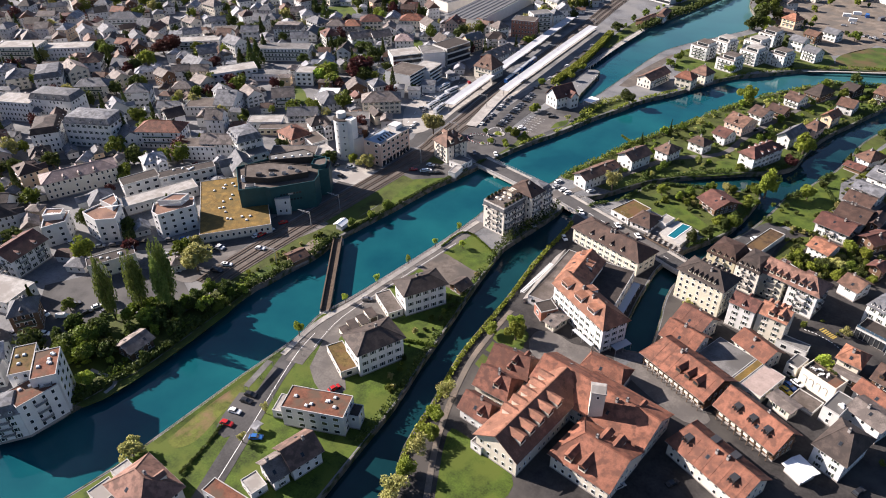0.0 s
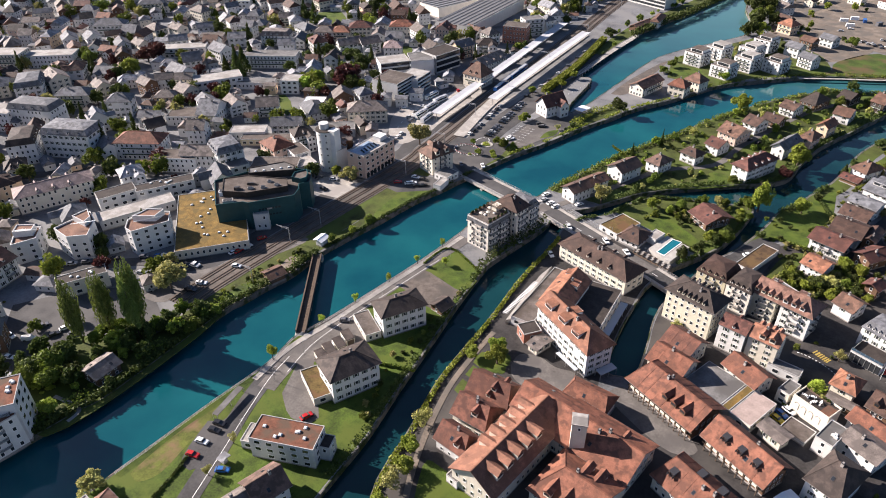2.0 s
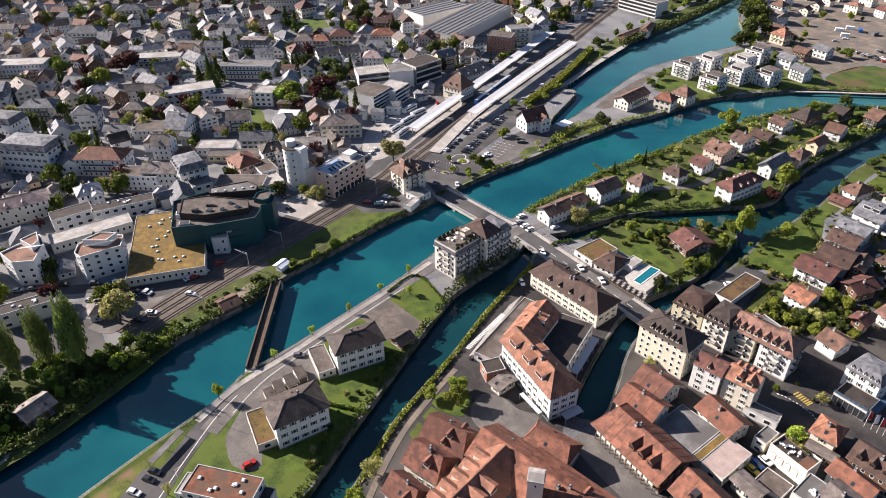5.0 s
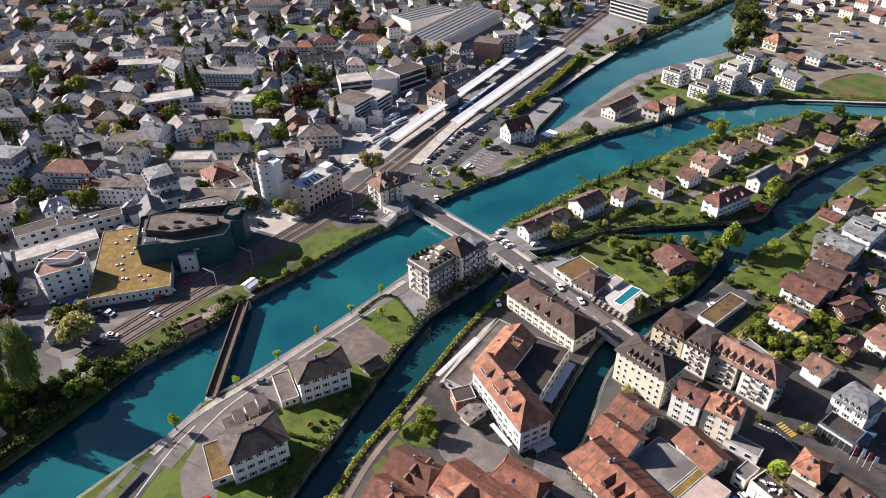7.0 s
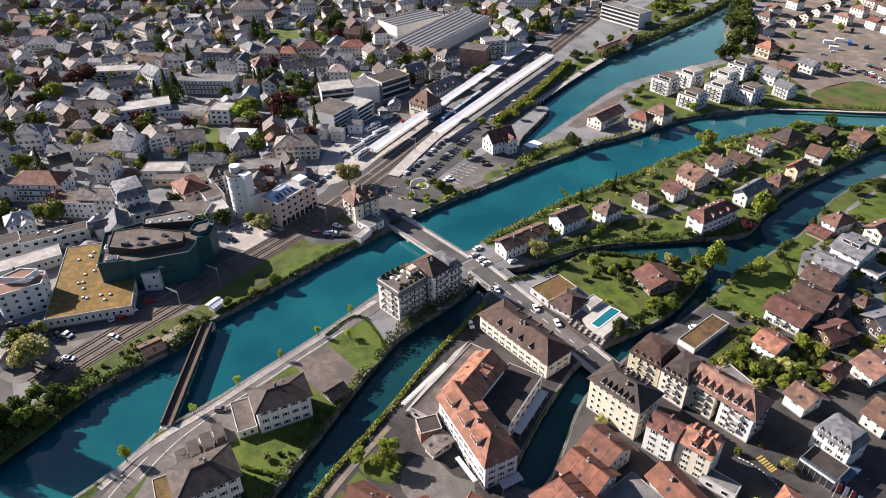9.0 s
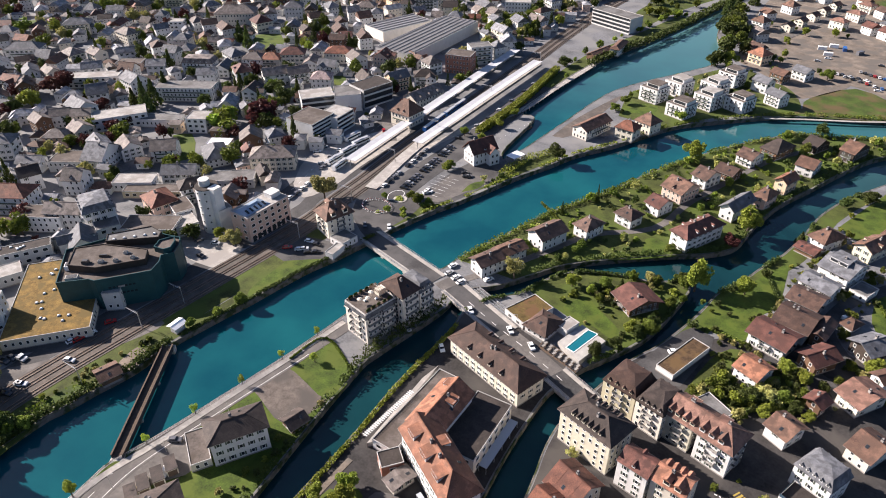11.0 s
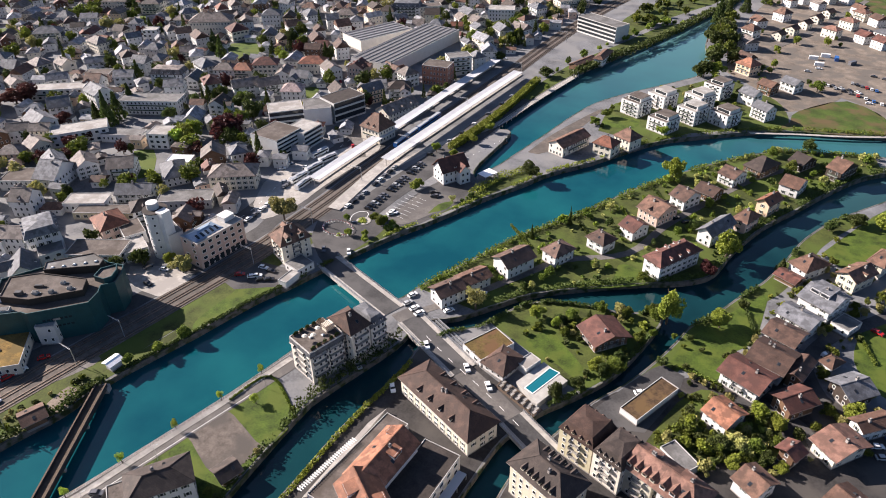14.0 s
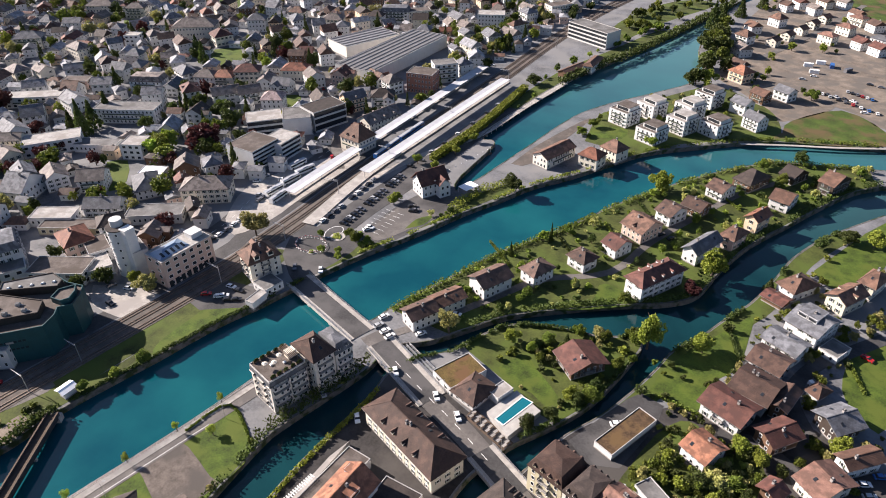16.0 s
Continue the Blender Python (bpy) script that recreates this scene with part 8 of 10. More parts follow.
# ---- silo, pool, canopies, garages ----
def silo(x, y, r, h):
    root = tagged(new("silo_tower"), "white round concrete silo tower with roof structures", "silo")
    root.matrix_basis = pose(x, y, G)
    child("body", Build().tube((0, 0, -0.3), (0, 0, h), r, 28).mesh("body", ["wall_white"]), root)
    child("roof", Build().tube((0, 0, h), (0, 0, h + 0.4), r + 0.15, 28).mesh("roof", ["flat_dark"]), root)
    child("head_house", Build().tube((-r * 0.2, 0, h + 0.4), (-r * 0.2, 0, h + 3.2), r * 0.5, 16).mesh("head_house", ["wall_grey_white"]), root)
    child("lift_shaft", Build().box(r * 0.7, r * 1.5, -2.2, 2.2, -0.3, h + 1.0).mesh("lift_shaft", ["wall_white"]), root)
    for k in range(6):
        for a in (-70, -30):
            child("window", window_mesh(1.0, 1.2, False), root, pose(0, 0, 0, 0, 0, a + 90 - 20) @ pose(0, -r - 0.01, 2.5 + k * (h - 4) / 5))


silo(-214.2, 250.4, 4.9, 22.0)
patch("hotel_terrace", "paving", [(-78.3, 189.5), (-78.7, 199.4), (-79.5, 221.3), (-78.2, 229.3), (-76.4, 191.9)], G + 2.0, "pale sunlit river terrace of the white hotel", thick=2.2, cat="terrace")
patch("pool_deck", "concrete", [(-48.6, 262.0), (-45.0, 275.4), (-34.3, 271.6), (-38.2, 256.8)], G + 2.2, "pale concrete pool deck behind the spa", thick=2.4)


def pool(a, b, c, d):
    root = tagged(new("swimming_pool"), "turquoise swimming pool with pale rim on the deck", "pool")
    child("water", mesh_of("water", [(*p, G + 2.27) for p in (a, b, c, d)], [(0, 1, 2, 3)], "pool_water"), root)
    ring = [a, b, c, d]
    for k in range(4):
        beam_line(ring[k], ring[(k + 1) % 4], 0.3, G + 2.18, G + 2.35, "white_paint", "rim", root)


pool((-44.9, 260.8), (-42.0, 273.8), (-38.1, 273.4), (-41.5, 260.0))

patch("spa_terrace", "timber", [(-54.3, 263.1), (-36.2, 257.2), (-37.4, 252.9), (-54.2, 257.8)], G + 0.12, "brown timber dining terrace in front of the spa", thick=0.3)


def cafe_table(x, y, rot):
    root = tagged(new("cafe_table"), "small pale table with two dark benches on the spa terrace", "table", group="tables of the spa terrace")
    root.matrix_basis = pose(x, y, G + 0.12, 0, 0, rot)
    for name, size, mat in (("tabletop", (-0.8, 0.8, -0.45, 0.45, 0.70, 0.75), "flat_light"), ("leg", (-0.06, 0.06, -0.06, 0.06, 0, 0.70), "dark_metal"),
                            ("bench", (-0.8, 0.8, 0.7, 1.1, 0, 0.45), "dark_metal"), ("bench", (-0.8, 0.8, -1.1, -0.7, 0, 0.45), "dark_metal")):
        child(name, CACHE.setdefault(("cafe", size), Build().box(*size).mesh(name, [mat])), root)


_a, _b, _c = Vector((-53.8, 262.2)), Vector((-36.8, 256.8)), Vector((-53.7, 258.4))
for _i in range(7):
    for _j in range(2):
        _p = _a + (_b - _a) * ((_i + 0.5) / 7) + (_c - _a) * (0.28 + 0.45 * _j)
        cafe_table(_p[0], _p[1], math.degrees(math.atan2(_b[1] - _a[1], _b[0] - _a[0])) + 90)


def garage(x, y, rot, label):
    root = tagged(new("garage"), label, "garage", group="row of garages")
    root.matrix_basis = pose(x, y, level(x, y), 0, 0, rot)
    child("body", Build().box(-1.6, 1.6, -2.9, 2.9, -0.2, 2.4).mesh("body", ["wall_cream"]), root)
    child("roof", Build().box(-1.7, 1.7, -3.0, 3.0, 2.4, 2.58).mesh("roof", ["roof_dark"]), root)
    child("door", Build().box(-1.3, 1.3, -2.96, -2.88, 0, 2.1).mesh("door", ["timber"]), root, label="brown tilting garage door")


for _p in ((-124.0, 139.3), (-123.9, 143.3), (-122.7, 147.4), (-122.6, 152.0)):
    garage(_p[0], _p[1], 62, "cream garage with a dark flat roof")


def canopy(a, b, width, h, mat, label, name="canopy"):
    root = tagged(new(name), label, "canopy")
    beam_line(a, b, width, G + h, G + h + 0.18, mat, "roof", root)
    va, vb = Vector(a), Vector(b)
    d = (vb - va).normalized()
    n = max(2, int((vb - va).length / 5))
    for k in range(n + 1):
        p = va.lerp(vb, k / n)
        for s in (-1, 1):
            q = p + Vector((-d.y, d.x)) * s * (width / 2 - 0.2)
            child("post", CACHE.setdefault("thin_post", Build().box(-0.07, 0.07, -0.07, 0.07, -0.1, 1).mesh("post", ["metal"])), root, Matrix.LocRotScale((q.x, q.y, G), None, (1, 1, h)))


canopy((-134.6, 100.6), (-136.6, 113.6), 2.2, 2.2, "flat_grey", "long grey carport roof on thin posts", "carport")
canopy((-43.9, 200.5), (-44.4, 221.0), 2.8, 2.6, "canopy_glass", "pale blue glazed terrace canopy along the canal", "terrace_canopy")
canopy((-54.6, 183.0), (-45.6, 178.6), 1.5, 2.6, "canopy_glass", "row of pale awnings along the hotel front", "awning")
canopy((-39.0, 181.4), (-35.7, 187.5), 3.0, 2.4, "canopy_glass", "row of pale awnings on the hotel terrace", "awning")
canopy((-131.0, 378.8), (-128.8, 386.9), 6.0, 3.0, "tent", "white fabric roof at the harbour", "harbour_tent")


def tower(x, y, w, h):
    root = tagged(new("castle_tower"), "slim white square tower rising from red roofs", "tower")
    root.matrix_basis = pose(x, y, G, 0, 0, 20)
    child("body", Build().box(-w / 2, w / 2, -w / 2, w / 2, -0.3, h).mesh("body", ["wall_cream"]), root)
    child("roof", Build().box(-w / 2 - 0.25, w / 2 + 0.25, -w / 2 - 0.25, w / 2 + 0.25, h, h + 0.3).prism(-w / 2, w / 2, -w / 2, w / 2, h + 0.3, h + 1.3).mesh("roof", ["flat_light"]), root)
    for t in (0, 90, 180, 270):
        child("window", window_mesh(0.8, 1.2, False), root, pose(0, 0, 0, 0, 0, t) @ pose(0, -w / 2, h - 1.6))


tower(*(-32.2, 146.6), 4.2, 17.0)


# ---- terrace rail, square before the bridge ----
def terrace_rail(a, b, z):
    root = tagged(new("terrace_balustrade"), "white slatted balustrade along the restaurant terrace", "balustrade")
    va, vb = Vector(a), Vector(b)
    d = vb - va
    ang = math.degrees(math.atan2(d.y, d.x))
    slat = Build().box(-0.14, 0.14, -0.9, 0.9, 0, 0.12).box(-0.08, 0.08, -0.9, -0.78, -0.9, 0).mesh("slat", ["white_paint"])
    n = int(d.length / 0.8)
    for k in range(n):
        p = va.lerp(vb, (k + 0.5) / n)
        child("slat", slat, root, pose(p.x, p.y, z + 0.95, 0, 0, ang))
    beam_line(a, b, 0.14, z + 0.9, z + 0.98, "white_paint", "rail", root)


terrace_rail((-77.1, 212.2), (-78.8, 189.3), G + 4.3)


def traffic_island(x, y, r):
    root = tagged(new("traffic_island", Build().tube((0, 0, -0.1), (0, 0, 0.18), r, 24).mesh("kerb", ["paving"])), "round kerbed traffic island with low planting", "traffic island", kind="structure")
    root.matrix_basis = pose(x, y, level(x, y))
    rng = np.random.RandomState(9)
    v, f = crown_mesh("shrub", 77)
    child("planting", mesh_of("planting", v * [r * 0.85, r * 0.85, 0.6], f, "leaf_fresh"), root, pose(0, 0, 0.35))


traffic_island(*(-157.8, 316.4), 3.4)
traffic_island(*(-159.3, 301.0), 1.8)


def barrier(x, y, rot, k):
    """A red and white site barrier on two feet."""
    if "barrier" not in CACHE:
        bd = Build()
        for i in range(5):
            bd.box(-1.25 + 0.5 * i, -0.75 + 0.5 * i, -0.03, 0.03, 0.75, 1.0, i % 2)
        for sx in (-0.9, 0.9):
            bd.box(sx - 0.04, sx + 0.04, -0.04, 0.04, 0, 0.9, 1).box(sx - 0.1, sx + 0.1, -0.35, 0.35, 0, 0.08, 1)
        CACHE["barrier"] = bd.mesh("site_barrier", ["paint_red", "white_paint"])
    ob = tagged(new("site_barrier", CACHE["barrier"]), "red and white striped site barrier on the asphalt", "barrier", group="barriers round the road works")
    ob.matrix_basis = pose(x, y, level(x, y), 0, 0, rot)


_ring = (-163.5, 304.9)
for _k in range(14):
    _w = 2 * math.pi * _k / 14
    barrier(_ring[0] + 7.5 * math.cos(_w), _ring[1] + 5.5 * math.sin(_w), math.degrees(_w) + 90, _k)

# ---- yard of the far quarter ----
def container(x, y, rot, mat, words):
    root = tagged(new("site_container"), words + " site container standing on the gravel yard", "container", group="containers in the yard")
    root.matrix_basis = pose(x, y, level(x, y), 0, 0, rot)
    child("body", Build().box(-3.0, 3.0, -1.2, 1.2, 0, 2.5).mesh("body", [mat]), root)
    rib = CACHE.setdefault(("container_rib", mat), Build().box(-0.1, 0.1, -1.25, 1.25, 0.1, 2.4).mesh("rib", [mat]))
    for k in range(11):
        child("rib", rib, root, pose(-2.7 + 0.54 * k, 0, 0))


for _p, _r, _m, _w in (((-20.8, 661.4), 10, "white_paint", "white ribbed"), ((-14.2, 670.9), 12, "white_paint", "white ribbed"), ((-6.5, 667.6), 100, "paint_blue", "blue ribbed"), ((-15.1, 649.1), 10, "white_paint", "white ribbed"), ((4.1, 663.6), 60, "paint_grey", "grey ribbed")):
    container(_p[0], _p[1], _r, _m, _w)
for _i in range(14):
    _p = ((-3.7, 610.4), (31.7, 592.6)) if _i < 8 else ((9.3, 623.1), (31.6, 612.9))
    _f = (_i % 8) / 7.5
    car(_p[0][0] + (_p[1][0] - _p[0][0]) * _f, _p[0][1] + (_p[1][1] - _p[0][1]) * _f, 100, ["white", "silver", "black", "grey", "red", "white", "blue"][_i % 7], where="parked in a row on the gravel yard")

# ---- harbour ----
def mooring_post(x, y):
    me = CACHE.setdefault("mooring", Build().tube((0, 0, -2.5), (0, 0, 2.6), 0.16, 8).tube((0, 0, 2.6), (0, 0, 2.75), 0.2, 8).mesh("mooring_post", ["white_paint"]))
    tagged(new("mooring_post", me), "white wooden mooring post standing in the river", "post", group="posts along the quay").matrix_basis = pose(x, y, 0)


for _x, _y in smooth_line([(-151.4, 390.4), (-148.0, 410.6), (-144.6, 430.3)], 5):
    mooring_post(_x, _y)
for _x, _y in inset(smooth_line([(-157.8, 442.6), (-157.2, 492.2), (-153.2, 545.8)], 8), -1.5):
    mooring_post(_x, _y)
strip("quay", "paving", [(-178.9, 359.3), (-176.1, 384.3), (-170.7, 408.2), (-158.7, 439.6), (-155.9, 489.5), (-152.0, 542.8)], 4.0, G + 0.08, "pale quay path beside the basin")


def breakwater(a, b):
    root = tagged(new("breakwater"), "low grey timber breakwater in the basin", "breakwater")
    beam_line(a, b, 0.5, -0.8, 0.7, "timber", "wall", root)


breakwater((-150.8, 389.4), (-143.4, 429.4))
breakwater((-128.9, 408.2), (-129.3, 440.1))

# ---- hedges and riverside growth ----
def growth(name, line, width, height, mat, label, step=0.5, gaps=0.0, seed=1, z=None, leaf=0.5, even=False):
    """Dense foliage along a line, made of small leaf clumps."""
    rng = random.Random(seed)
    v, f = [], []
    for (xa, ya), (xb, yb) in zip(line, line[1:]):
        L = math.dist((xa, ya), (xb, yb))
        for k in range(max(1, int(L / step))):
            s = rng.random()
            x, y = xa + (xb - xa) * s, ya + (yb - ya) * s
            bulk = noise.noise((x * 0.13 + seed, y * 0.13, 0.0)) * 0.5 + 0.5
            if bulk < gaps:
                continue
            hh = height * (0.45 + 0.9 * bulk) if not even else height
            for _ in range(5):
                p = Vector((x + rng.uniform(-1, 1) * width / 2, y + rng.uniform(-1, 1) * width / 2, (G if z is None else z) + hh * rng.random() ** 0.7))
                a = Vector((rng.gauss(0, 1), rng.gauss(0, 1), rng.gauss(0, 1))).normalized() * leaf * rng.uniform(0.5, 1.1)
                b = a.cross(Vector((rng.gauss(0, 1), rng.gauss(0, 1), rng.gauss(0, 1)))).normalized() * leaf * 0.7
                n = len(v)
                v += [p - a, p + b, p + a, p - b]
                f.append((n, n + 1, n + 2, n + 3))
    return tagged(new(name, mesh_of(name, v, f, mat)), label, "hedge" if "hedge" in name else "shrubs", kind="stuff")


NB, SB = smooth_line(NORTH), smooth_line(SOUTH, 3)


def stretch(y0, y1):
    """The north bank between two places along it."""
    return [p for p in NB if y0 <= p[1] <= y1]


growth("bank_shrubs", inset(stretch(-60, 190), 1.3), 2.6, 2.6, "leaf_dark", "dark green shrubs along the north embankment", 0.16, 0.16, 3, leaf=0.6)
growth("bank_shrubs", inset(stretch(190, 260), 0.9), 1.4, 1.2, "leaf_dark", "low dark shrubs on the embankment below the lawn", 0.16, 0.1, 23)
growth("bank_shrubs", inset(stretch(260, 292), 1.6), 2.4, 1.6, "leaf_dark", "dark shrubs beside the bridge head", 0.3, 0.3, 24)
growth("bank_shrubs", inset(stretch(40, 186), 4.4), 5.0, 2.4, "leaf_green", "green bushes above the north embankment", 0.25, 0.6, 4)
growth("bank_shrubs", inset(stretch(309, 445), 1.5), 2.0, 1.4, "leaf_fresh", "clipped green bushes along the river walk", 0.35, 0.42, 5)
growth("bank_shrubs", inset(stretch(445, 560), 2.0), 3.0, 1.8, "leaf_green", "green bushes along the spit", 0.4, 0.42, 6)
growth("bank_shrubs", inset(ISLE_S[4:34], 1.4), 2.6, 2.0, "leaf_dark", "dark shrubs along the island's channel bank", 0.35, 0.35, 7)
growth("bank_shrubs", inset(ISLE_N[52:100], -1.6), 3.0, 2.0, "leaf_green", "garden hedges along the river", 0.3, 0.36, 8)
growth("bank_shrubs", inset(ISLE_S[44:90], 1.6), 3.0, 2.0, "leaf_dark", "dark garden shrubs along the river arm", 0.3, 0.36, 9)
growth("bank_shrubs", inset(SB[2:23], -1.2), 1.7, 1.2, "leaf_fresh", "fresh green bushes along the old town channel", 0.22, 0.2, 10)
growth("bank_shrubs", inset(ISLE_S[24:34], 2.0), 2.0, 5.5, "leaf_dark", "climbing growth and trees at the hotel's foot", 0.3, 0.3, 13)
growth("bank_shrubs", inset(SB[24:60], -0.9), 1.6, 1.5, "leaf_dark", "dark bushes along the spa garden bank", 0.2, 0.46, 25)
growth("bank_shrubs", inset(SB[96:127], -1.0), 2.0, 1.8, "leaf_dark", "dark bushes hanging over the river wall", 0.2, 0.52, 26)
growth("hedge", smooth_line([(-127.2, 66.4), (-128.2, 74.0), (-130.2, 84.0), (-131.6, 87.6)], 5), 0.8, 0.9, "leaf_dark", "low dark hedge beside the island road", 0.12, 0.0, 27, leaf=0.35)
growth("hedge", smooth_line([(-163.2, 401.6), (-162.8, 449.7), (-169.0, 516.7)], 6), 4.5, 3.6, "leaf_fresh", "long clipped green hedge along the station car park", 0.03, 0.0, 14, leaf=0.6, even=True)
growth("bank_shrubs", smooth_line([(-153.9, 538.0), (-144.3, 582.3), (-128.6, 642.7), (-115.9, 731.2), (-105.3, 798.9)], 6), 6.0, 5.0, "leaf_dark", "dark trees and bushes on the far bank", 0.35, 0.25, 15, leaf=1.0)
growth("hedge", smooth_line([(-125.1, 205.4), (-121.7, 220.5), (-101.2, 211.2)], 4), 0.5, 0.7, "leaf_green", "low hedge round the square lawn", 0.15, 0.0, 16)
growth("bank_shrubs", smooth_line([(-127.1, 363.5), (-124.6, 385.6), (-117.0, 400.6)], 5), 6, 2.4, "leaf_fresh", "vine rows and bushes by the harbour", 0.2, 0.2, 17)

for _x, _y in inset(SB[40:60], -2.6)[::2]:
    tree(_x, _y, 5.0 + 0.35 * (int(_x * 7) % 7), 5.4, "round", ["leaf_dark", "leaf_green", "leaf_dark"][int(_y) % 3], 0.1)
tree(-148.1, 317.1, 6, 6, "round", "leaf_green", .1)
tree(-146.3, 302.8, 4, 4.5, "round", "leaf_fresh", .1)
tree(-155.6, 303.3, 4, 4, "round", "leaf_fresh", .1)
tree(-164.1, 312.5, 4, 3.4, "round", "leaf_green", .15)
tree(-154.4, 353.4, 5, 6, "round", "leaf_fresh", .1)
tree(-132.4, 353.5, 4, 4, "loose", "leaf_olive", .1)
tree(-223.0, 94.7, 6, 6, "round", "leaf_green", .1)
tree(-209.9, 88.0, 6, 7, "round", "leaf_dark", .1)
tree(-214.9, 105.5, 5, 5, "round", "leaf_green", .1)
tree(15.6, 270.9, 5.5, 6, "round", "leaf_green", .1)
tree(19.3, 276.2, 5, 6, "round", "leaf_olive", .1)
tree(24.5, 276.6, 5.5, 6.5, "round", "leaf_green", .1)
tree(20.3, 267.0, 5, 6, "round", "leaf_fresh", .1)
tree(28.2, 274.5, 5, 6, "round", "leaf_dark", .1)
tree(10.8, 269.8, 4, 5, "round", "leaf_fresh", .1)
tree(32.9, 273.4, 4, 5, "round", "leaf_fresh", .1)
tree(-47.6, 303.8, 5, 6, "round", "leaf_green", .1)
tree(-50.2, 299.4, 4, 5, "round", "leaf_dark", .1)
tree(-33.0, 316.7, 5, 6, "round", "leaf_olive", .1)
tree(-138.3, 130.1, 6.5, 4.4, "round", "leaf_spring", .3)
tree(-136.3, 153.7, 5.2, 3.2, "loose", "leaf_spring", .25)
tree(-133.3, 170.1, 5.2, 3.0, "loose", "leaf_spring", .25)
tree(-130.1, 187.5, 5.2, 2.8, "loose", "leaf_spring", .25)
tree(-127.3, 203.6, 5.2, 3.2, "loose", "leaf_spring", .25)
tree(-125.1, 219.7, 5.2, 2.8, "loose", "leaf_spring", .25)
tree(-116.8, 208.9, 4.5, 4.5, "loose", "leaf_spring", .2)
tree(-198.5, 77.4, 9, 10, "round", "leaf_green", .08)
tree(-192.2, 82.0, 9.5, 11, "round", "leaf_green", .08)
tree(-189.6, 86.9, 8, 9, "round", "leaf_dark", .08)
tree(-198.7, 73.4, 6, 7, "round", "leaf_fresh", .08)
tree(-177.8, 123.4, 7, 8, "round", "leaf_dark", .05)
tree(-174.6, 125.1, 6, 7, "round", "leaf_green", .05)
tree(-174.7, 137.6, 5, 6, "round", "leaf_fresh", .05)
tree(-189.7, 111.3, 7, 8, "round", "leaf_dark", .05)
tree(-163.4, 218.1, 5, 6, "round", "leaf_green", .05)
tree(-165.2, 208.2, 4, 5, "round", "leaf_fresh", .05)
tree(-168.7, 198.4, 4, 5, "round", "leaf_green", .05)
tree(-202.9, 100.3, 30, 7, "tall", "leaf_poplar", 0.03)
tree(-196.6, 108.3, 32, 7.5, "tall", "leaf_poplar", 0.03)
tree(-191.0, 116.5, 35, 8.5, "tall", "leaf_poplar", 0.03)
tree(-188.2, 113.0, 28, 6.5, "tall", "leaf_poplar", 0.03)
tree(-201.5, 138.3, 13, 15, "round", "leaf_olive", .2)
tree(-189.5, 297.4, 13, 13.5, "round", "leaf_olive", .1)
tree(-196.2, 244.4, 9, 10, "round", "leaf_olive", .15)
tree(-205.9, 245.7, 7, 6, "round", "leaf_fresh", .15)
tree(-16.6, 321.2, 15.5, 10.5, "round", "leaf_fresh", .06)
tree(-23.5, 285.8, 6, 8, "round", "leaf_green", .1)
tree(0.7, 328.8, 8, 10, "round", "leaf_fresh", .1)
tree(-58.7, 297.3, 7, 7, "round", "leaf_fresh", .2)
tree(23.0, 291.6, 6, 7, "round", "leaf_fresh", .1)
tree(47.3, 307.3, 6, 8, "round", "leaf_fresh", .1)
tree(-278.5, 346.9, 16, 17, "round", "leaf_copper", .15)
tree(-295.6, 327.8, 12, 14, "round", "leaf_fresh", .12)
tree(-353.3, 319.1, 22, 12, "cone", "leaf_dark", .05)
tree(-362.6, 317.8, 14, 10, "cone", "leaf_dark", .05)
tree(-314.5, 367.0, 14, 11, "cone", "leaf_dark", .05)
tree(-477.3, 444.4, 15, 11, "cone", "leaf_dark", .05)
tree(-413.0, 452.2, 14, 11, "cone", "leaf_dark", .05)
tree(-372.3, 302.7, 13, 12, "round", "leaf_copper", .1)
tree(-331.6, 279.3, 9, 10, "round", "leaf_copper", .1)
tree(-612.1, 465.7, 14, 14, "round", "leaf_green", .1)
tree(-574.0, 457.9, 14, 14, "round", "leaf_green", .1)
tree(-638.8, 438.9, 13, 16, "round", "leaf_green", .1)
tree(-303.1, 379.1, 12, 14, "round", "leaf_dark", .1)
tree(-286.2, 370.4, 10, 12, "round", "leaf_dark", .1)
tree(-50.2, 432.7, 13, 12, "round", "leaf_fresh", .1)
tree(-9.0, 375.4, 15, 12, "round", "leaf_fresh", .1)
tree(-12.6, 358.4, 7, 8, "round", "leaf_copper", .1)
tree(-80.7, 289.1, 13, 9, "loose", "leaf_olive", .1)
tree(-75.8, 364.7, 9.5, 2.6, "cone", "leaf_dark", .03)
tree(-85.5, 345.6, 7, 3, "cone", "leaf_dark", .03)
tree(-112.2, 394.8, 9, 11, "round", "leaf_dark", .1)
tree(-71.0, 480.8, 7, 9, "round", "leaf_fresh", .1)
tree(-156.8, 432.0, 6, 6, "round", "leaf_fresh", .2)
tree(-156.7, 412.9, 6, 6, "round", "leaf_fresh", .2)
tree(-168.4, 393.7, 6, 6, "round", "leaf_fresh", .15)
tree(-157.0, 393.4, 5, 6, "round", "leaf_fresh", .15)
tree(-238.0, 591.3, 14, 20, "round", "leaf_green", .1)
tree(-236.5, 617.6, 13, 16, "round", "leaf_green", .1)
tree(-248.6, 564.2, 11, 14, "round", "leaf_green", .1)
tree(-233.2, 555.6, 10, 12, "round", "leaf_dark", .1)
tree(-168.3, 529.0, 8, 12, "round", "leaf_dark", .1)
tree(-352.4, 592.9, 16, 13, "loose", "leaf_olive", .1)
tree(-366.4, 488.6, 13, 12, "round", "leaf_dark", .1)
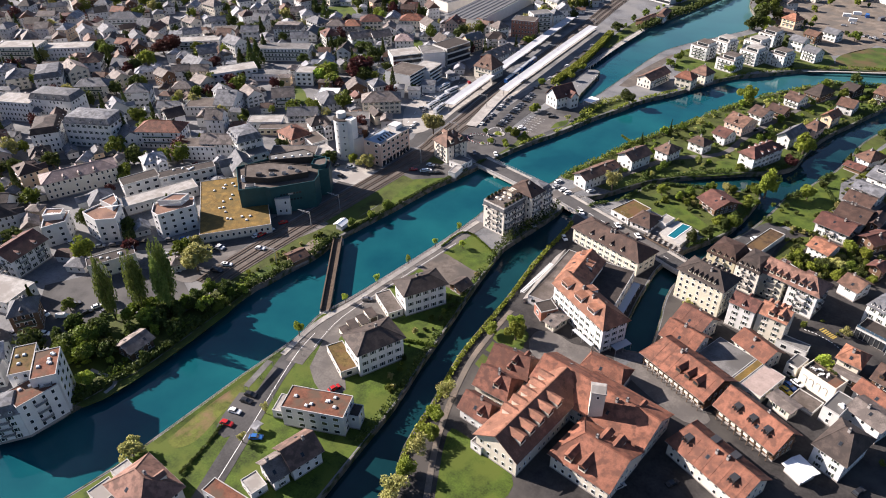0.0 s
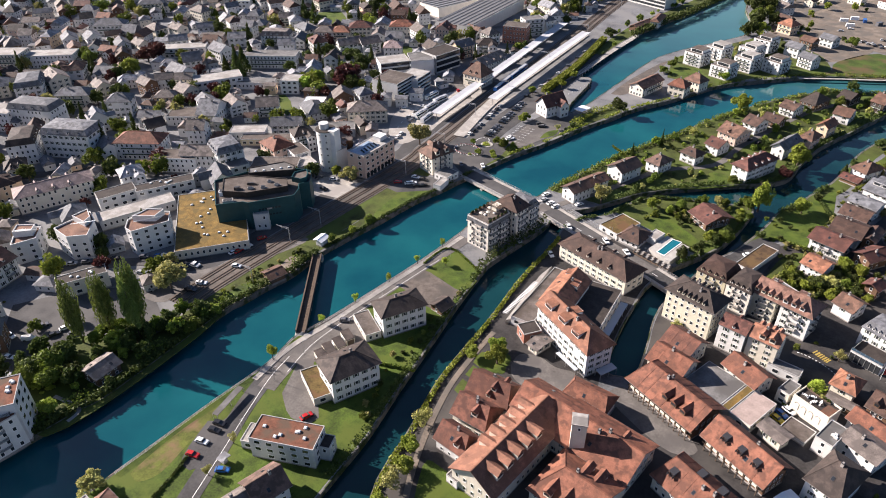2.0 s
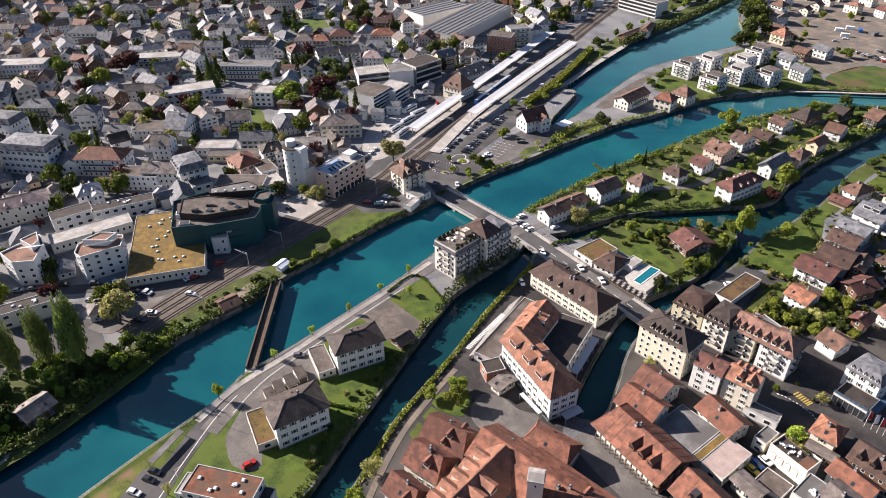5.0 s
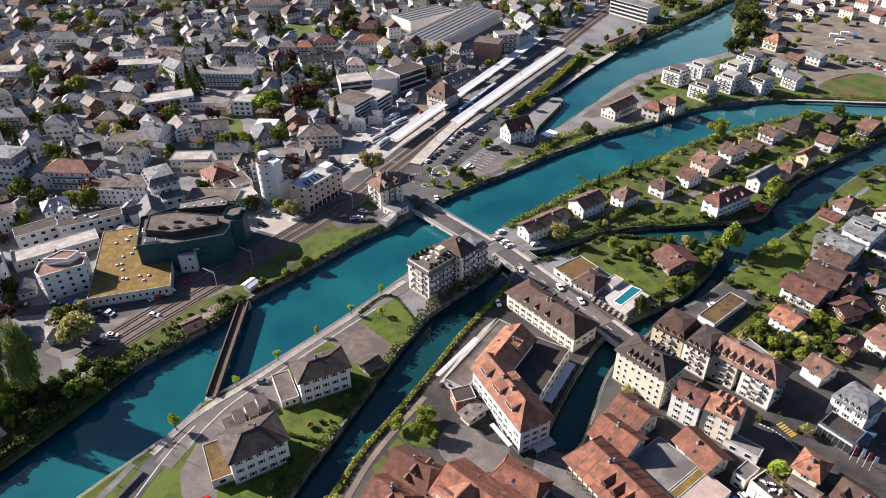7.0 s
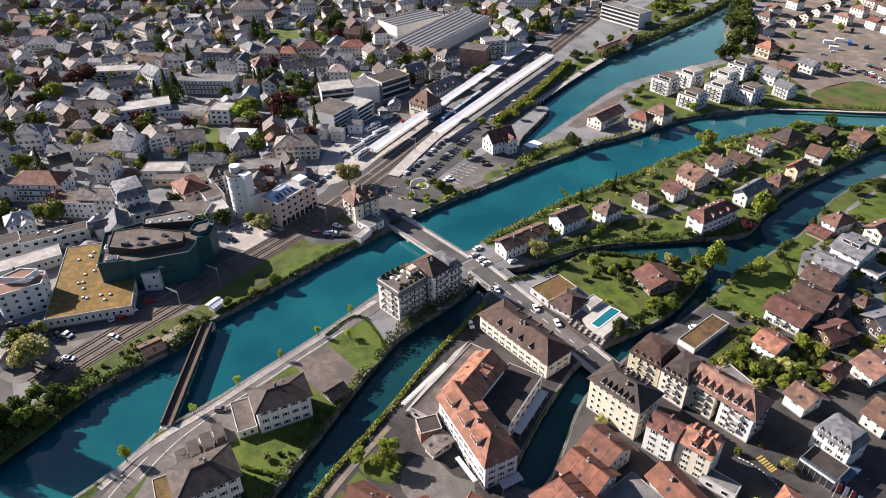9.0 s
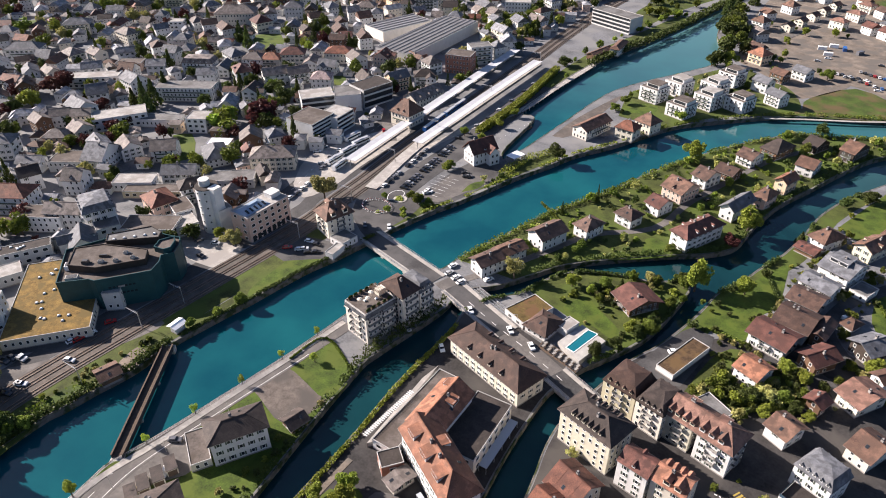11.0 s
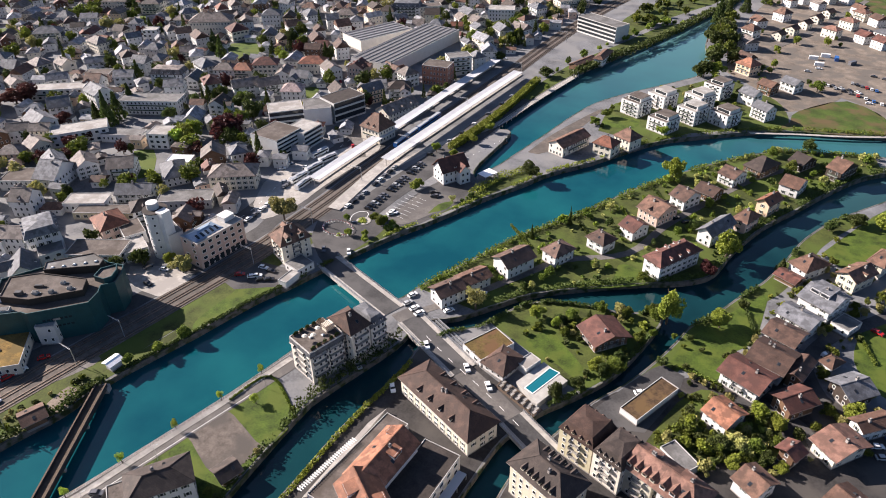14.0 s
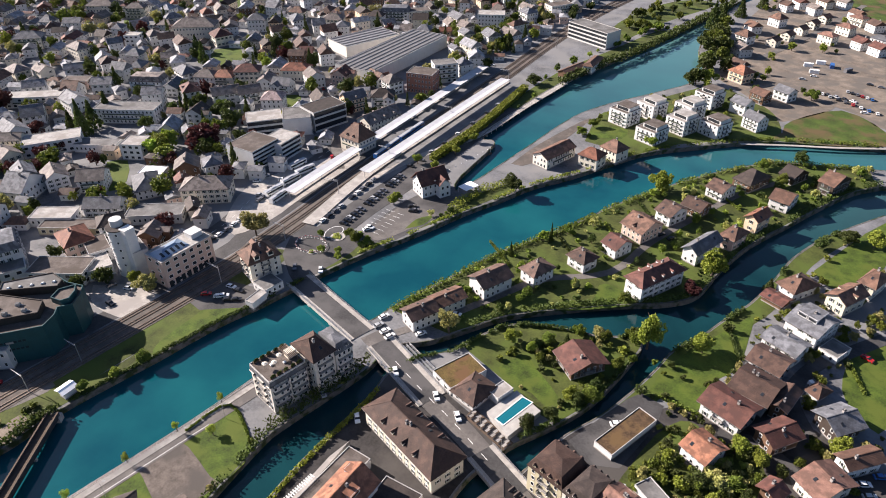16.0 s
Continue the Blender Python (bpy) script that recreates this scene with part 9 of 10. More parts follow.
tree(-318.7, 474.4, 14, 9, "cone", "leaf_dark", .05)
tree(-373.5, 508.2, 12, 12, "round", "leaf_green", .1)
tree(-102.1, 714.7, 22, 14, "cone", "leaf_dark", .05)
tree(-88.2, 667.5, 16, 14, "round", "leaf_green", .1)
tree(-81.0, 620.9, 15, 13, "round", "leaf_green", .1)
tree(-70.6, 589.8, 13, 12, "round", "leaf_fresh", .1)
tree(-99.9, 737.2, 18, 12, "cone", "leaf_dark", .05)
tree(-91.3, 761.7, 17, 12, "cone", "leaf_dark", .05)
tree(-81.0, 798.5, 16, 12, "cone", "leaf_dark", .05)
tree(-8.1, 596.7, 8, 10, "round", "leaf_green", .1)
tree(-107.9, 486.9, 6, 8, "round", "leaf_green", .1)
tree(-108.8, 472.7, 6, 8, "round", "leaf_green", .1)
tree(-71.0, 169.6, 9, 8, "round", "leaf_fresh", .12)
tree(-80.0, 167.5, 5, 6, "round", "leaf_fresh", .1)
tree(-77.8, 134.0, 7, 7, "loose", "leaf_olive", .1)
tree(-74.8, 123.2, 7, 7, "round", "leaf_fresh", .1)
tree(-72.7, 116.7, 6, 7, "round", "leaf_fresh", .1)
tree(-72.9, 110.3, 7, 8, "loose", "leaf_olive", .1)
tree(-71.4, 101.7, 7, 7, "round", "leaf_fresh", .1)
tree(-69.2, 91.0, 8, 9, "loose", "leaf_olive", .05)
tree(-70.6, 95.4, 8, 9, "loose", "leaf_olive", .05)
tree(-144.2, 63.7, 7, 9, "round", "leaf_olive", .1)
tree(-50.0, 126.6, 3, 3, "shrub", "leaf_green", .02)
tree(-120.3, 84.8, 5, 3.4, "loose", "leaf_olive", .2)
tree(-122.7, 96.9, 5, 3.4, "loose", "leaf_olive", .2)
tree(-200.7, 81.1, 9, 11, "round", "leaf_dark", .08)
tree(-198.2, 85.0, 10, 11, "round", "leaf_green", .08)
tree(-202.2, 77.7, 8, 9, "round", "leaf_green", .08)
tree(-199.5, 90.5, 9, 9, "round", "leaf_dark", .08)
tree(-182.7, 121.5, 6, 8, "round", "leaf_dark", .05)
tree(-458.5, 280.9, 13, 15, "round", "leaf_green", .1)
tree(-420.8, 285.8, 12, 14, "round", "leaf_fresh", .1)
tree(-474.8, 285.4, 12, 14, "round", "leaf_green", .1)
tree(-426.8, 314.0, 16, 17, "round", "leaf_copper", .1)
tree(-365.4, 343.5, 16, 12, "cone", "leaf_dark", .05)
tree(-344.6, 301.2, 9, 12, "round", "leaf_copper", .1)
tree(-368.8, 228.5, 14, 6, "cone", "leaf_dark", .05)
tree(-409.3, 252.9, 12, 5, "cone", "leaf_dark", .05)
tree(-578.8, 342.0, 13, 15, "round", "leaf_green", .1)
tree(-283.9, 322.5, 11, 14, "round", "leaf_fresh", .1)
tree(-32.8, 340.9, 5, 6, "round", "leaf_green", .1)
tree(2.2, 500.4, 8, 8, "round", "leaf_dark", .1)
tree(-1.4, 470.4, 7, 8, "round", "leaf_green", .1)
tree(34.0, 433.1, 7, 10, "round", "leaf_dark", .1)
tree(43.8, 434.2, 8, 11, "round", "leaf_fresh", .1)
tree(24.4, 421.8, 5, 7, "round", "leaf_dark", .1)
tree(20.8, 274.7, 6, 9, "round", "leaf_olive", .05)
tree(15.4, 271.2, 6, 9, "round", "leaf_dark", .05)
tree(-12.6, 484.6, 6, 7, "round", "leaf_green", .1)
tree(-153.0, 319.3, 5, 5, "round", "leaf_green", .05)
tree(-143.7, 319.8, 4, 4, "round", "leaf_green", .05)
tree(-148.6, 306.3, 4, 4, "round", "leaf_fresh", .05)
tree(-154.1, 357.0, 6, 5, "round", "leaf_fresh", .05)
tree(-27.4, 538.2, 7, 9, "round", "leaf_green", .1)
tree(-73.7, 174.8, 6.5, 7, "round", "leaf_fresh", .08)
tree(-50.4, 296.7, 5, 4.5, "round", "leaf_fresh", .05)
tree(-29.7, 282.8, 6, 6, "round", "leaf_fresh", .05)
tree(-42.2, 308.9, 3.5, 2.5, "cone", "leaf_dark", .05)
tree(-31.0, 315.0, 4, 3, "round", "leaf_dark", .05)
tree(-55.4, 292.2, 4, 3, "shrub", "leaf_green", .05)
tree(-45.0, 293.4, 2, 3, "shrub", "leaf_dark", .05)
tree(-22.6, 314.2, 3, 5, "shrub", "leaf_fresh", .05)
tree(-18.1, 310.3, 4, 4, "round", "leaf_green", .05)
tree(-6.1, 315.6, 3, 3, "round", "leaf_dark", .05)
tree(-1.0, 312.4, 2, 2.5, "shrub", "leaf_dark", .05)
tree(-7.1, 310.7, 2, 2, "shrub", "leaf_green", .05)
tree(5.2, 345.9, 4, 5, "shrub", "leaf_dark", .05)
tree(-11.4, 314.5, 2.4, 3, "shrub", "leaf_green", .05)
tree(-24.2, 219.7, 4, 5, "loose", "leaf_olive", .05)
tree(23.8, 213.8, 4.5, 6.5, "round", "leaf_spring", .05)
tree(28.2, 232.3, 5, 5, "loose", "leaf_olive", .15)
tree(12.5, 378.8, 6, 6, "cone", "leaf_dark", .05)
tree(-10.3, 298.2, 4, 4, "shrub", "leaf_dark", .02)
tree(29.2, 289.3, 6, 7, "round", "leaf_fresh", .1)
car(-150.2, 328.2, 60, "white")
car(-141.8, 352.2, 20, "black")
car(-153.8, 275.6, -50, "black")
car(-147.0, 292.9, -50, "white")
car(-157.5, 288.5, -50, "grey")
car(-205.3, 83.0, 30, "black")
car(-211.0, 90.0, 60, "silver")
car(-210.6, 101.5, 70, "grey")
car(-216.9, 75.2, 50, "white")
car(-212.0, 74.8, 50, "white", van=True)
car(-131.3, 92.1, 12, "white")
car(-129.8, 87.2, 12, "red")
car(-131.4, 97.2, 12, "black")
car(-132.2, 99.9, 12, "black")
car(-118.0, 88.1, 30, "blue")
car(-221.5, 90.9, 40, "white", van=True)
car(-218.3, 81.6, 20, "white")
car(-216.0, 97.0, 70, "black")
car(-224.2, 97.8, 70, "grey")
car(-208.5, 74.4, 60, "white")
car(-208.5, 77.7, 60, "silver")
car(-215.8, 101.4, 70, "white")
car(-110.7, 116.6, 70, "red")
car(-122.8, 150.1, -60, "white", van=True)
car(-123.6, 147.0, -20, "white", van=True)
car(-130.0, 159.4, 30, "grey")
car(-82.9, 238.5, -45, "white")
car(-99.5, 240.7, -30, "silver")
car(-85.0, 261.9, -45, "white")
car(-56.1, 256.4, -45, "white")
car(-66.7, 259.9, -45, "white")
car(-174.7, 255.9, 40, "red")
car(-167.9, 259.0, 40, "white")
car(-161.8, 259.9, 40, "black")
car(-201.9, 231.3, 0, "black")
car(-204.2, 241.4, 20, "white")
car(-211.7, 238.8, 80, "grey")
car(-97.7, 275.5, 70, "white")
car(-101.0, 277.0, 70, "white")
car(-105.0, 278.2, 70, "silver")
car(-88.9, 282.9, 60, "white")
car(-106.3, 283.3, 70, "white")
car(-92.7, 294.0, 0, "white")
car(36.8, 331.8, -40, "white", van=True)
car(-12.3, 281.3, 40, "white")
car(-3.1, 259.4, 30, "white")
car(55.7, 298.4, 30, "white")
car(59.5, 303.9, 30, "blue")
car(57.6, 294.7, 30, "silver")
car(50.1, 356.4, -20, "red")
car(31.5, 352.4, -40, "silver")
car(-36.5, 395.2, 60, "black")
car(-31.7, 394.4, 60, "black")
car(-9.8, 416.0, 20, "white")
car(-150.2, 330.0, 0, "white")
car(-144.6, 355.6, 40, "black")
car(-141.3, 353.3, 40, "grey")
car(-233.9, 209.5, 0, "white")
car(-199.1, 172.9, 80, "white")
car(-196.9, 175.3, 80, "white")
car(-190.5, 162.6, 20, "white")
car(-194.2, 146.7, 20, "white")
car(-193.6, 141.6, 20, "black")
car(-208.9, 152.3, 0, "black")
car(-206.1, 154.5, 0, "white")
car(-221.8, 90.6, 40, "white", van=True)
car(-228.9, 88.2, 0, "white")
car(-221.9, 79.4, 20, "white")
car(-228.1, 75.5, 0, "silver")
car(-264.4, 122.1, 0, "white")
car(-239.1, 227.7, 0, "black")
car(-169.9, 264.7, 10, "white")
car(-165.3, 264.6, 10, "black")
car(-94.8, 289.5, 20, "white")
car(-91.6, 288.9, 20, "white")
car(-83.8, 299.0, 20, "white")
car(15.5, 194.0, -28, "yellow")
car(40.0, 164.2, 60, "black")
car(-17.6, 130.3, 60, "silver")
car(-5.0, 139.3, 60, "black")
car(-214.7, 323.9, 40, "silver")
car(-215.3, 332.3, 40, "grey")
car(-216.4, 341.4, 40, "white")
car(-226.6, 333.5, 40, "white")
car(-227.3, 340.2, 40, "silver")
car(-272.2, 301.1, 60, "white")
car(-292.5, 468.7, 80, "white")
car(-282.6, 456.1, 80, "white")
car(-249.4, 482.9, 0, "white")
car(-210.8, 546.0, 20, "white")
car(-363.8, 603.5, 0, "white")
car(-308.3, 627.2, 0, "black")
car(-311.9, 615.1, 0, "silver")
car(-287.2, 630.2, 0, "silver")
car(-304.6, 639.5, 0, "white")
car(-5.6, 610.8, -30, "silver")
car(-0.6, 610.6, -30, "black")
car(4.5, 609.3, -30, "silver")
car(9.5, 608.1, -30, "black")
car(14.5, 606.9, -30, "white")
car(19.9, 644.1, 0, "black")
car(26.6, 642.4, 0, "grey")
car(-14.0, 641.5, 10, "white")
car(-19.5, 631.9, 10, "silver")
car(-354.1, 312.6, 60, "silver")
car(-338.3, 309.5, 60, "black")
car(-339.3, 296.4, 60, "silver")
car(22.6, 591.2, 10, "white")
car(-220.7, 138.8, 20, "silver")
car(-216.5, 136.9, 20, "white")
car(-212.4, 135.0, 20, "black")
car(-208.5, 133.2, 20, "silver")
car(-209.4, 149.7, 10, "black")
car(-205.8, 153.6, 10, "silver")
car(-195.3, 142.1, 30, "black")
car(-193.6, 146.8, 30, "white")
car(-199.1, 169.1, 80, "white")
car(-197.8, 170.8, 80, "red")
car(-220.7, 151.5, 10, "white", van=True)
car(16.2, 196.8, -28, "blue")
car(18.0, 199.4, -28, "white")
car(-169.2, 257.7, 40, "white")
car(-164.5, 258.2, 40, "black")

# ---- the rest of the town: houses and garden trees between the streets ----
def free(x, y, r):
    if wet_at(x, y, r):
        return False
    return all((x - a) ** 2 + (y - b) ** 2 > (r + c * 0.8) ** 2 for a, b, c in FOOT) and not any(z > G + 0.035 and inside((x, y), p) for p, z in LEVELS)


def wet_at(x, y, r):
    for dx, dy in ((0, 0), (r, 0), (-r, 0), (0, r), (0, -r)):
        c = (x + dx, y + dy)
        if (inside(c, RIVER) and not inside(c, ISLAND)) or inside(c, BASIN):
            return True
    return False


_rng = random.Random(21)
# ---- landmarks of the dense town: large trees and lawns ----
tree(-278.1, 342.2, 17, 19, "round", "leaf_copper", .12, small=True)
tree(-294.7, 325.0, 12, 13, "round", "leaf_spring", .12, small=True)
tree(-295.7, 335.9, 13, 12, "round", "leaf_fresh", .12, small=True)
tree(-356.5, 327.9, 17, 12, "cone", "leaf_dark", .12, small=True)
tree(-397.0, 372.8, 16, 9, "cone", "leaf_dark", .12, small=True)
tree(-388.6, 437.9, 17, 10, "cone", "leaf_dark", .12, small=True)
tree(-430.5, 306.6, 13, 17, "round", "leaf_copper", .12, small=True)
tree(-340.0, 287.9, 11, 11, "round", "leaf_copper", .12, small=True)
tree(-476.6, 433.7, 13, 11, "round", "leaf_copper", .12, small=True)
tree(-410.8, 321.6, 10, 10, "round", "leaf_green", .12, small=True)
tree(-288.0, 372.9, 14, 14, "round", "leaf_dark", .12, small=True)
tree(-309.6, 384.1, 10, 11, "round", "leaf_green", .12, small=True)
tree(-329.4, 344.6, 9, 10, "round", "leaf_dark", .12, small=True)
tree(-278.4, 321.9, 8, 9, "round", "leaf_copper", .12, small=True)
tree(-263.9, 312.2, 8, 8, "round", "leaf_dark", .12, small=True)
tree(-273.4, 288.8, 7, 7, "round", "leaf_fresh", .12, small=True)
tree(-357.0, 476.9, 12, 8, "cone", "leaf_dark", .12, small=True)
tree(-356.5, 489.5, 10, 10, "round", "leaf_green", .12, small=True)
tree(-570.9, 443.4, 14, 14, "round", "leaf_green", .12, small=True)
tree(-558.7, 450.8, 14, 14, "round", "leaf_green", .12, small=True)
tree(-421.2, 285.2, 12, 14, "round", "leaf_fresh", .12, small=True)
tree(-332.7, 367.0, 10, 9, "round", "leaf_dark", .12, small=True)
tree(-327.3, 373.1, 13, 8, "cone", "leaf_dark", .12, small=True)
tree(-313.4, 300.1, 9, 8, "round", "leaf_copper", .12, small=True)
tree(-570.5, 367.9, 14, 16, "round", "leaf_green", .12, small=True)
tree(-344.5, 457.2, 9, 9, "round", "leaf_fresh", .12, small=True)
tree(-558.8, 401.8, 14, 9, "cone", "leaf_dark", .12, small=True)
tree(-545.3, 480.1, 13, 11, "cone", "leaf_dark", .12, small=True)
patch("lawn", "grass", [(-409.5, 465.7), (-393.3, 477.3), (-367.9, 452.1), (-382.9, 441.4)], G + 0.06, "green lawn between the town houses", soft=2)
patch("lawn", "grass", [(-540.1, 485.4), (-532.3, 496.7), (-507.9, 477.3), (-520.4, 471.8)], G + 0.06, "green lawn between the town houses", soft=2)
patch("lawn", "grass", [(-312.1, 305.3), (-304.0, 312.5), (-284.1, 297.6), (-282.5, 286.1)], G + 0.06, "green lawn between the town houses", soft=2)
patch("lawn", "grass", [(-609.0, 385.6), (-602.9, 396.0), (-581.2, 383.6), (-586.7, 374.0)], G + 0.06, "green lawn between the town houses", soft=2)
patch("lawn", "grass", [(-297.4, 424.4), (-289.1, 432.7), (-278.6, 417.7), (-283.4, 411.8)], G + 0.06, "green lawn between the town houses", soft=2)
FOOT += [(-278.1, 342.2, 7.9799999999999995), (-294.7, 325.0, 5.46), (-295.7, 335.9, 5.04), (-356.5, 327.9, 5.04), (-397.0, 372.8, 3.78), (-388.6, 437.9, 4.2), (-430.5, 306.6, 7.14), (-340.0, 287.9, 4.62), (-476.6, 433.7, 4.62), (-410.8, 321.6, 4.2), (-288.0, 372.9, 5.88), (-309.6, 384.1, 4.62), (-329.4, 344.6, 4.2), (-278.4, 321.9, 3.78), (-263.9, 312.2, 3.36), (-273.4, 288.8, 2.94), (-357.0, 476.9, 3.36), (-356.5, 489.5, 4.2), (-570.9, 443.4, 5.88), (-558.7, 450.8, 5.88), (-421.2, 285.2, 5.88), (-332.7, 367.0, 3.78), (-327.3, 373.1, 3.36), (-313.4, 300.1, 3.36), (-570.5, 367.9, 6.72), (-344.5, 457.2, 3.78), (-558.8, 401.8, 3.78), (-545.3, 480.1, 4.62), (-388.4, 459.1, 17.7), (-525.2, 482.8, 14.5), (-295.7, 300.4, 15.5), (-595.0, 384.8, 11.3), (-287.1, 421.6, 9.0)]

_walls = ["white"] * 9 + ["cream"] * 2 + ["grey_white"] * 4 + ["apricot", "pink", "brown"]
_roofs = ["roof_brown"] * 3 + ["roof_slate"] * 7 + ["roof_grey"] * 5 + ["roof_umber"] * 3 + ["roof_darkbrown"] * 3 + ["roof_dark"] * 3 + ["roof_red", "roof_wine"]
_made, _far = 0, Build()
for _row in range(54):
    for _col in range(48):
        _u, _v = 60 + _row * 17.0, -212 - _col * 17.5
        _x = _v + _rng.uniform(-4, 4) + 0.1 * (_u - 60)
        _y = _u + _rng.uniform(-4, 4) - 0.25 * (_v + 212)
        _skip = _rng.random() < 0.14
        if _skip or _x < -185 - 1.72 * (_y - 20) or _x < -700 or _y > 900 or _x > -214 or _made >= 420:
            continue
        if math.hypot(_x + 230, _y - 380) > 520 or not free(_x, _y, 7.3):
            continue
        _w, _d = _rng.uniform(10, 15.5), _rng.uniform(9, 12)
        _st = _rng.choice([2, 2, 3, 3])
        _args = (_x, _y, 25 + _rng.choice([0, -52, -58, 90, 32]) + _rng.choice([-8, 0, 6]) + _rng.uniform(-6, 6), _w, _d, _st * 2.8 + 0.4, _rng.choice(["gable", "gable", "hip"]), _rng.uniform(28, 40), _rng.choice(_walls), _rng.choice(_roofs), _st)
        if math.hypot(_x, _y) < 560:
            house("town_house", *_args, chimneys=_made % 2, few=True, wing=_rng.choice([0, 0, 0.4, -0.4, 1.0, -1.0]), dormers=_rng.choice([0, 0, 1, 2]))
        else:
            far_house(_far, *_args)
        _made += 1
# sheds, workshops and small houses in the yards between them
for _k in range(5200):
    _x, _y = _rng.uniform(-640, -210), _rng.uniform(90, 860)
    if _x < -185 - 1.72 * (_y - 20) or math.hypot(_x + 230, _y - 380) > 500 or not free(_x, _y, 4.6):
        continue
    _w, _d = _rng.uniform(7, 11), _rng.uniform(6, 8)
    far_house(_far, _x, _y, 28 + _rng.choice([0, -55, 90]) + _rng.uniform(-7, 7), _w, _d, _rng.choice([3.0, 3.4, 5.6]), _rng.choice(["gable", "gable", "hip"]), _rng.uniform(18, 36), _rng.choice(_walls), _rng.choice(_roofs), 1)
# the quarter beyond the far bank
for _k in range(260):
    _x, _y = _rng.uniform(-75, 60), _rng.uniform(600, 900)
    if wet_at(_x, _y, 12) or not free(_x, _y, 9) or _rng.random() < 0.55 or (_x > -48 and _y < 712):
        continue
    far_house(_far, _x, _y, -40 + _rng.uniform(-8, 8), _rng.uniform(10, 13), _rng.uniform(9, 11), 5.8, "gable", 30, _rng.choice(_walls), _rng.choice(["roof_brown", "roof_brown", "roof_darkbrown", "roof_wine", "roof_umber"]), 2)
tagged(new("far_houses", _far.mesh("far_houses", FAR_NAMES)), "rows of small far town houses with brown and grey roofs", "houses", kind="stuff")


def scatter(poly, count, tries, hi, tall=0.35, colours=("leaf_green", "leaf_fresh", "leaf_dark", "leaf_dark", "leaf_green", "leaf_olive"), keep=lambda x, y: True, lo=2.8, cones=0.0, beds=False):
    """Places for garden trees and shrubs in a stretch of the plan, off houses, roads and water."""
    xs, ys, out = [p[0] for p in poly], [p[1] for p in poly], []
    for _ in range(tries):
        x, y = _rng.uniform(min(xs), max(xs)), _rng.uniform(min(ys), max(ys))
        if not inside((x, y), poly) or not keep(x, y) or wet_at(x, y, 0.8) or any((x - a) ** 2 + (y - b) ** 2 < (c * 0.86) ** 2 for a, b, c in FOOT):
            continue
        if not beds and any(z > G + 0.042 and inside((x, y), p) for p, z in LEVELS):
            continue
        u = _rng.random()
        if u < cones:
            h = _rng.uniform(8, 16)
            out.append((x, y, h, h * 0.42, "cone", "leaf_dark"))
        elif u < tall + cones:
            h = _rng.uniform(lo, hi)
            out.append((x, y, h, h * _rng.uniform(0.75, 1.05), "round", _rng.choice(colours)))
        else:
            h = _rng.uniform(0.9, 2.4)
            out.append((x, y, h, h * 1.5, "shrub", _rng.choice(colours)))
        if len(out) >= count:
            break
    return out


TOWN = [(-207.0, 30.0), (-207.0, 900.0), (-700.0, 900.0), (-700.0, 320.0)]
thicket("town_trees", "green and copper garden trees between the town houses", scatter(TOWN, 860, 14000, 13.0, 0.74, ("leaf_green", "leaf_green", "leaf_dark", "leaf_dark", "leaf_dark", "leaf_fresh", "leaf_olive", "leaf_copper"), lambda x, y: math.hypot(x + 230, y - 380) < 520, 5.0, 0.14))
thicket("far_trees", "tall dark trees on the far bank of the arm", scatter([(-81.0, 580.1), (-60.4, 592.5), (-95.1, 735.2), (-111.9, 725.3)], 34, 900, 15.0, 0.9, ("leaf_green", "leaf_dark", "leaf_dark"), lo=8.0))
thicket("far_trees", "green trees between the railway and the river arm", scatter([(-156.5, 475.9), (-153.8, 546.6), (-139.2, 618.0), (-123.7, 695.4), (-142.2, 702.0), (-155.4, 630.9), (-167.2, 561.4), (-169.0, 487.7)], 46, 1500, 7.0, 0.7, ("leaf_green", "leaf_dark", "leaf_fresh")))
thicket("far_trees", "green trees round the station hall", scatter([(-248.2, 529.1), (-249.6, 613.0), (-252.3, 709.9), (-221.3, 703.0), (-217.6, 583.3), (-217.3, 510.9)], 50, 1500, 11.0, 0.8, ("leaf_green", "leaf_dark", "leaf_olive"), lo=5.0))
thicket("far_trees", "green trees behind the far bank", scatter([(-152.6, 640.0), (-134.4, 720.0), (-112.2, 795.0), (-151.4, 785.1), (-171.5, 713.9)], 34, 900, 10.0, 0.9, ("leaf_green", "leaf_fresh", "leaf_dark"), lo=5.0))
thicket("far_trees", "green trees of the far quarter", scatter([(-85.0, 560.0), (70.0, 560.0), (70.0, 900.0), (-85.0, 900.0)], 70, 1500, 8.0, 0.8, ("leaf_green", "leaf_dark", "leaf_fresh")))
thicket("bank_trees", "dark dense trees and bushes on the bank below the poplars", scatter([(-211.8, 81.8), (-208.3, 100.9), (-184.9, 117.1), (-185.4, 135.6), (-172.3, 137.8), (-170.2, 92.3), (-174.8, 67.7), (-187.6, 71.6)], 60, 1500, 9.0, 0.6, ("leaf_dark", "leaf_dark", "leaf_green", "leaf_fresh"), lo=4.0, beds=True))
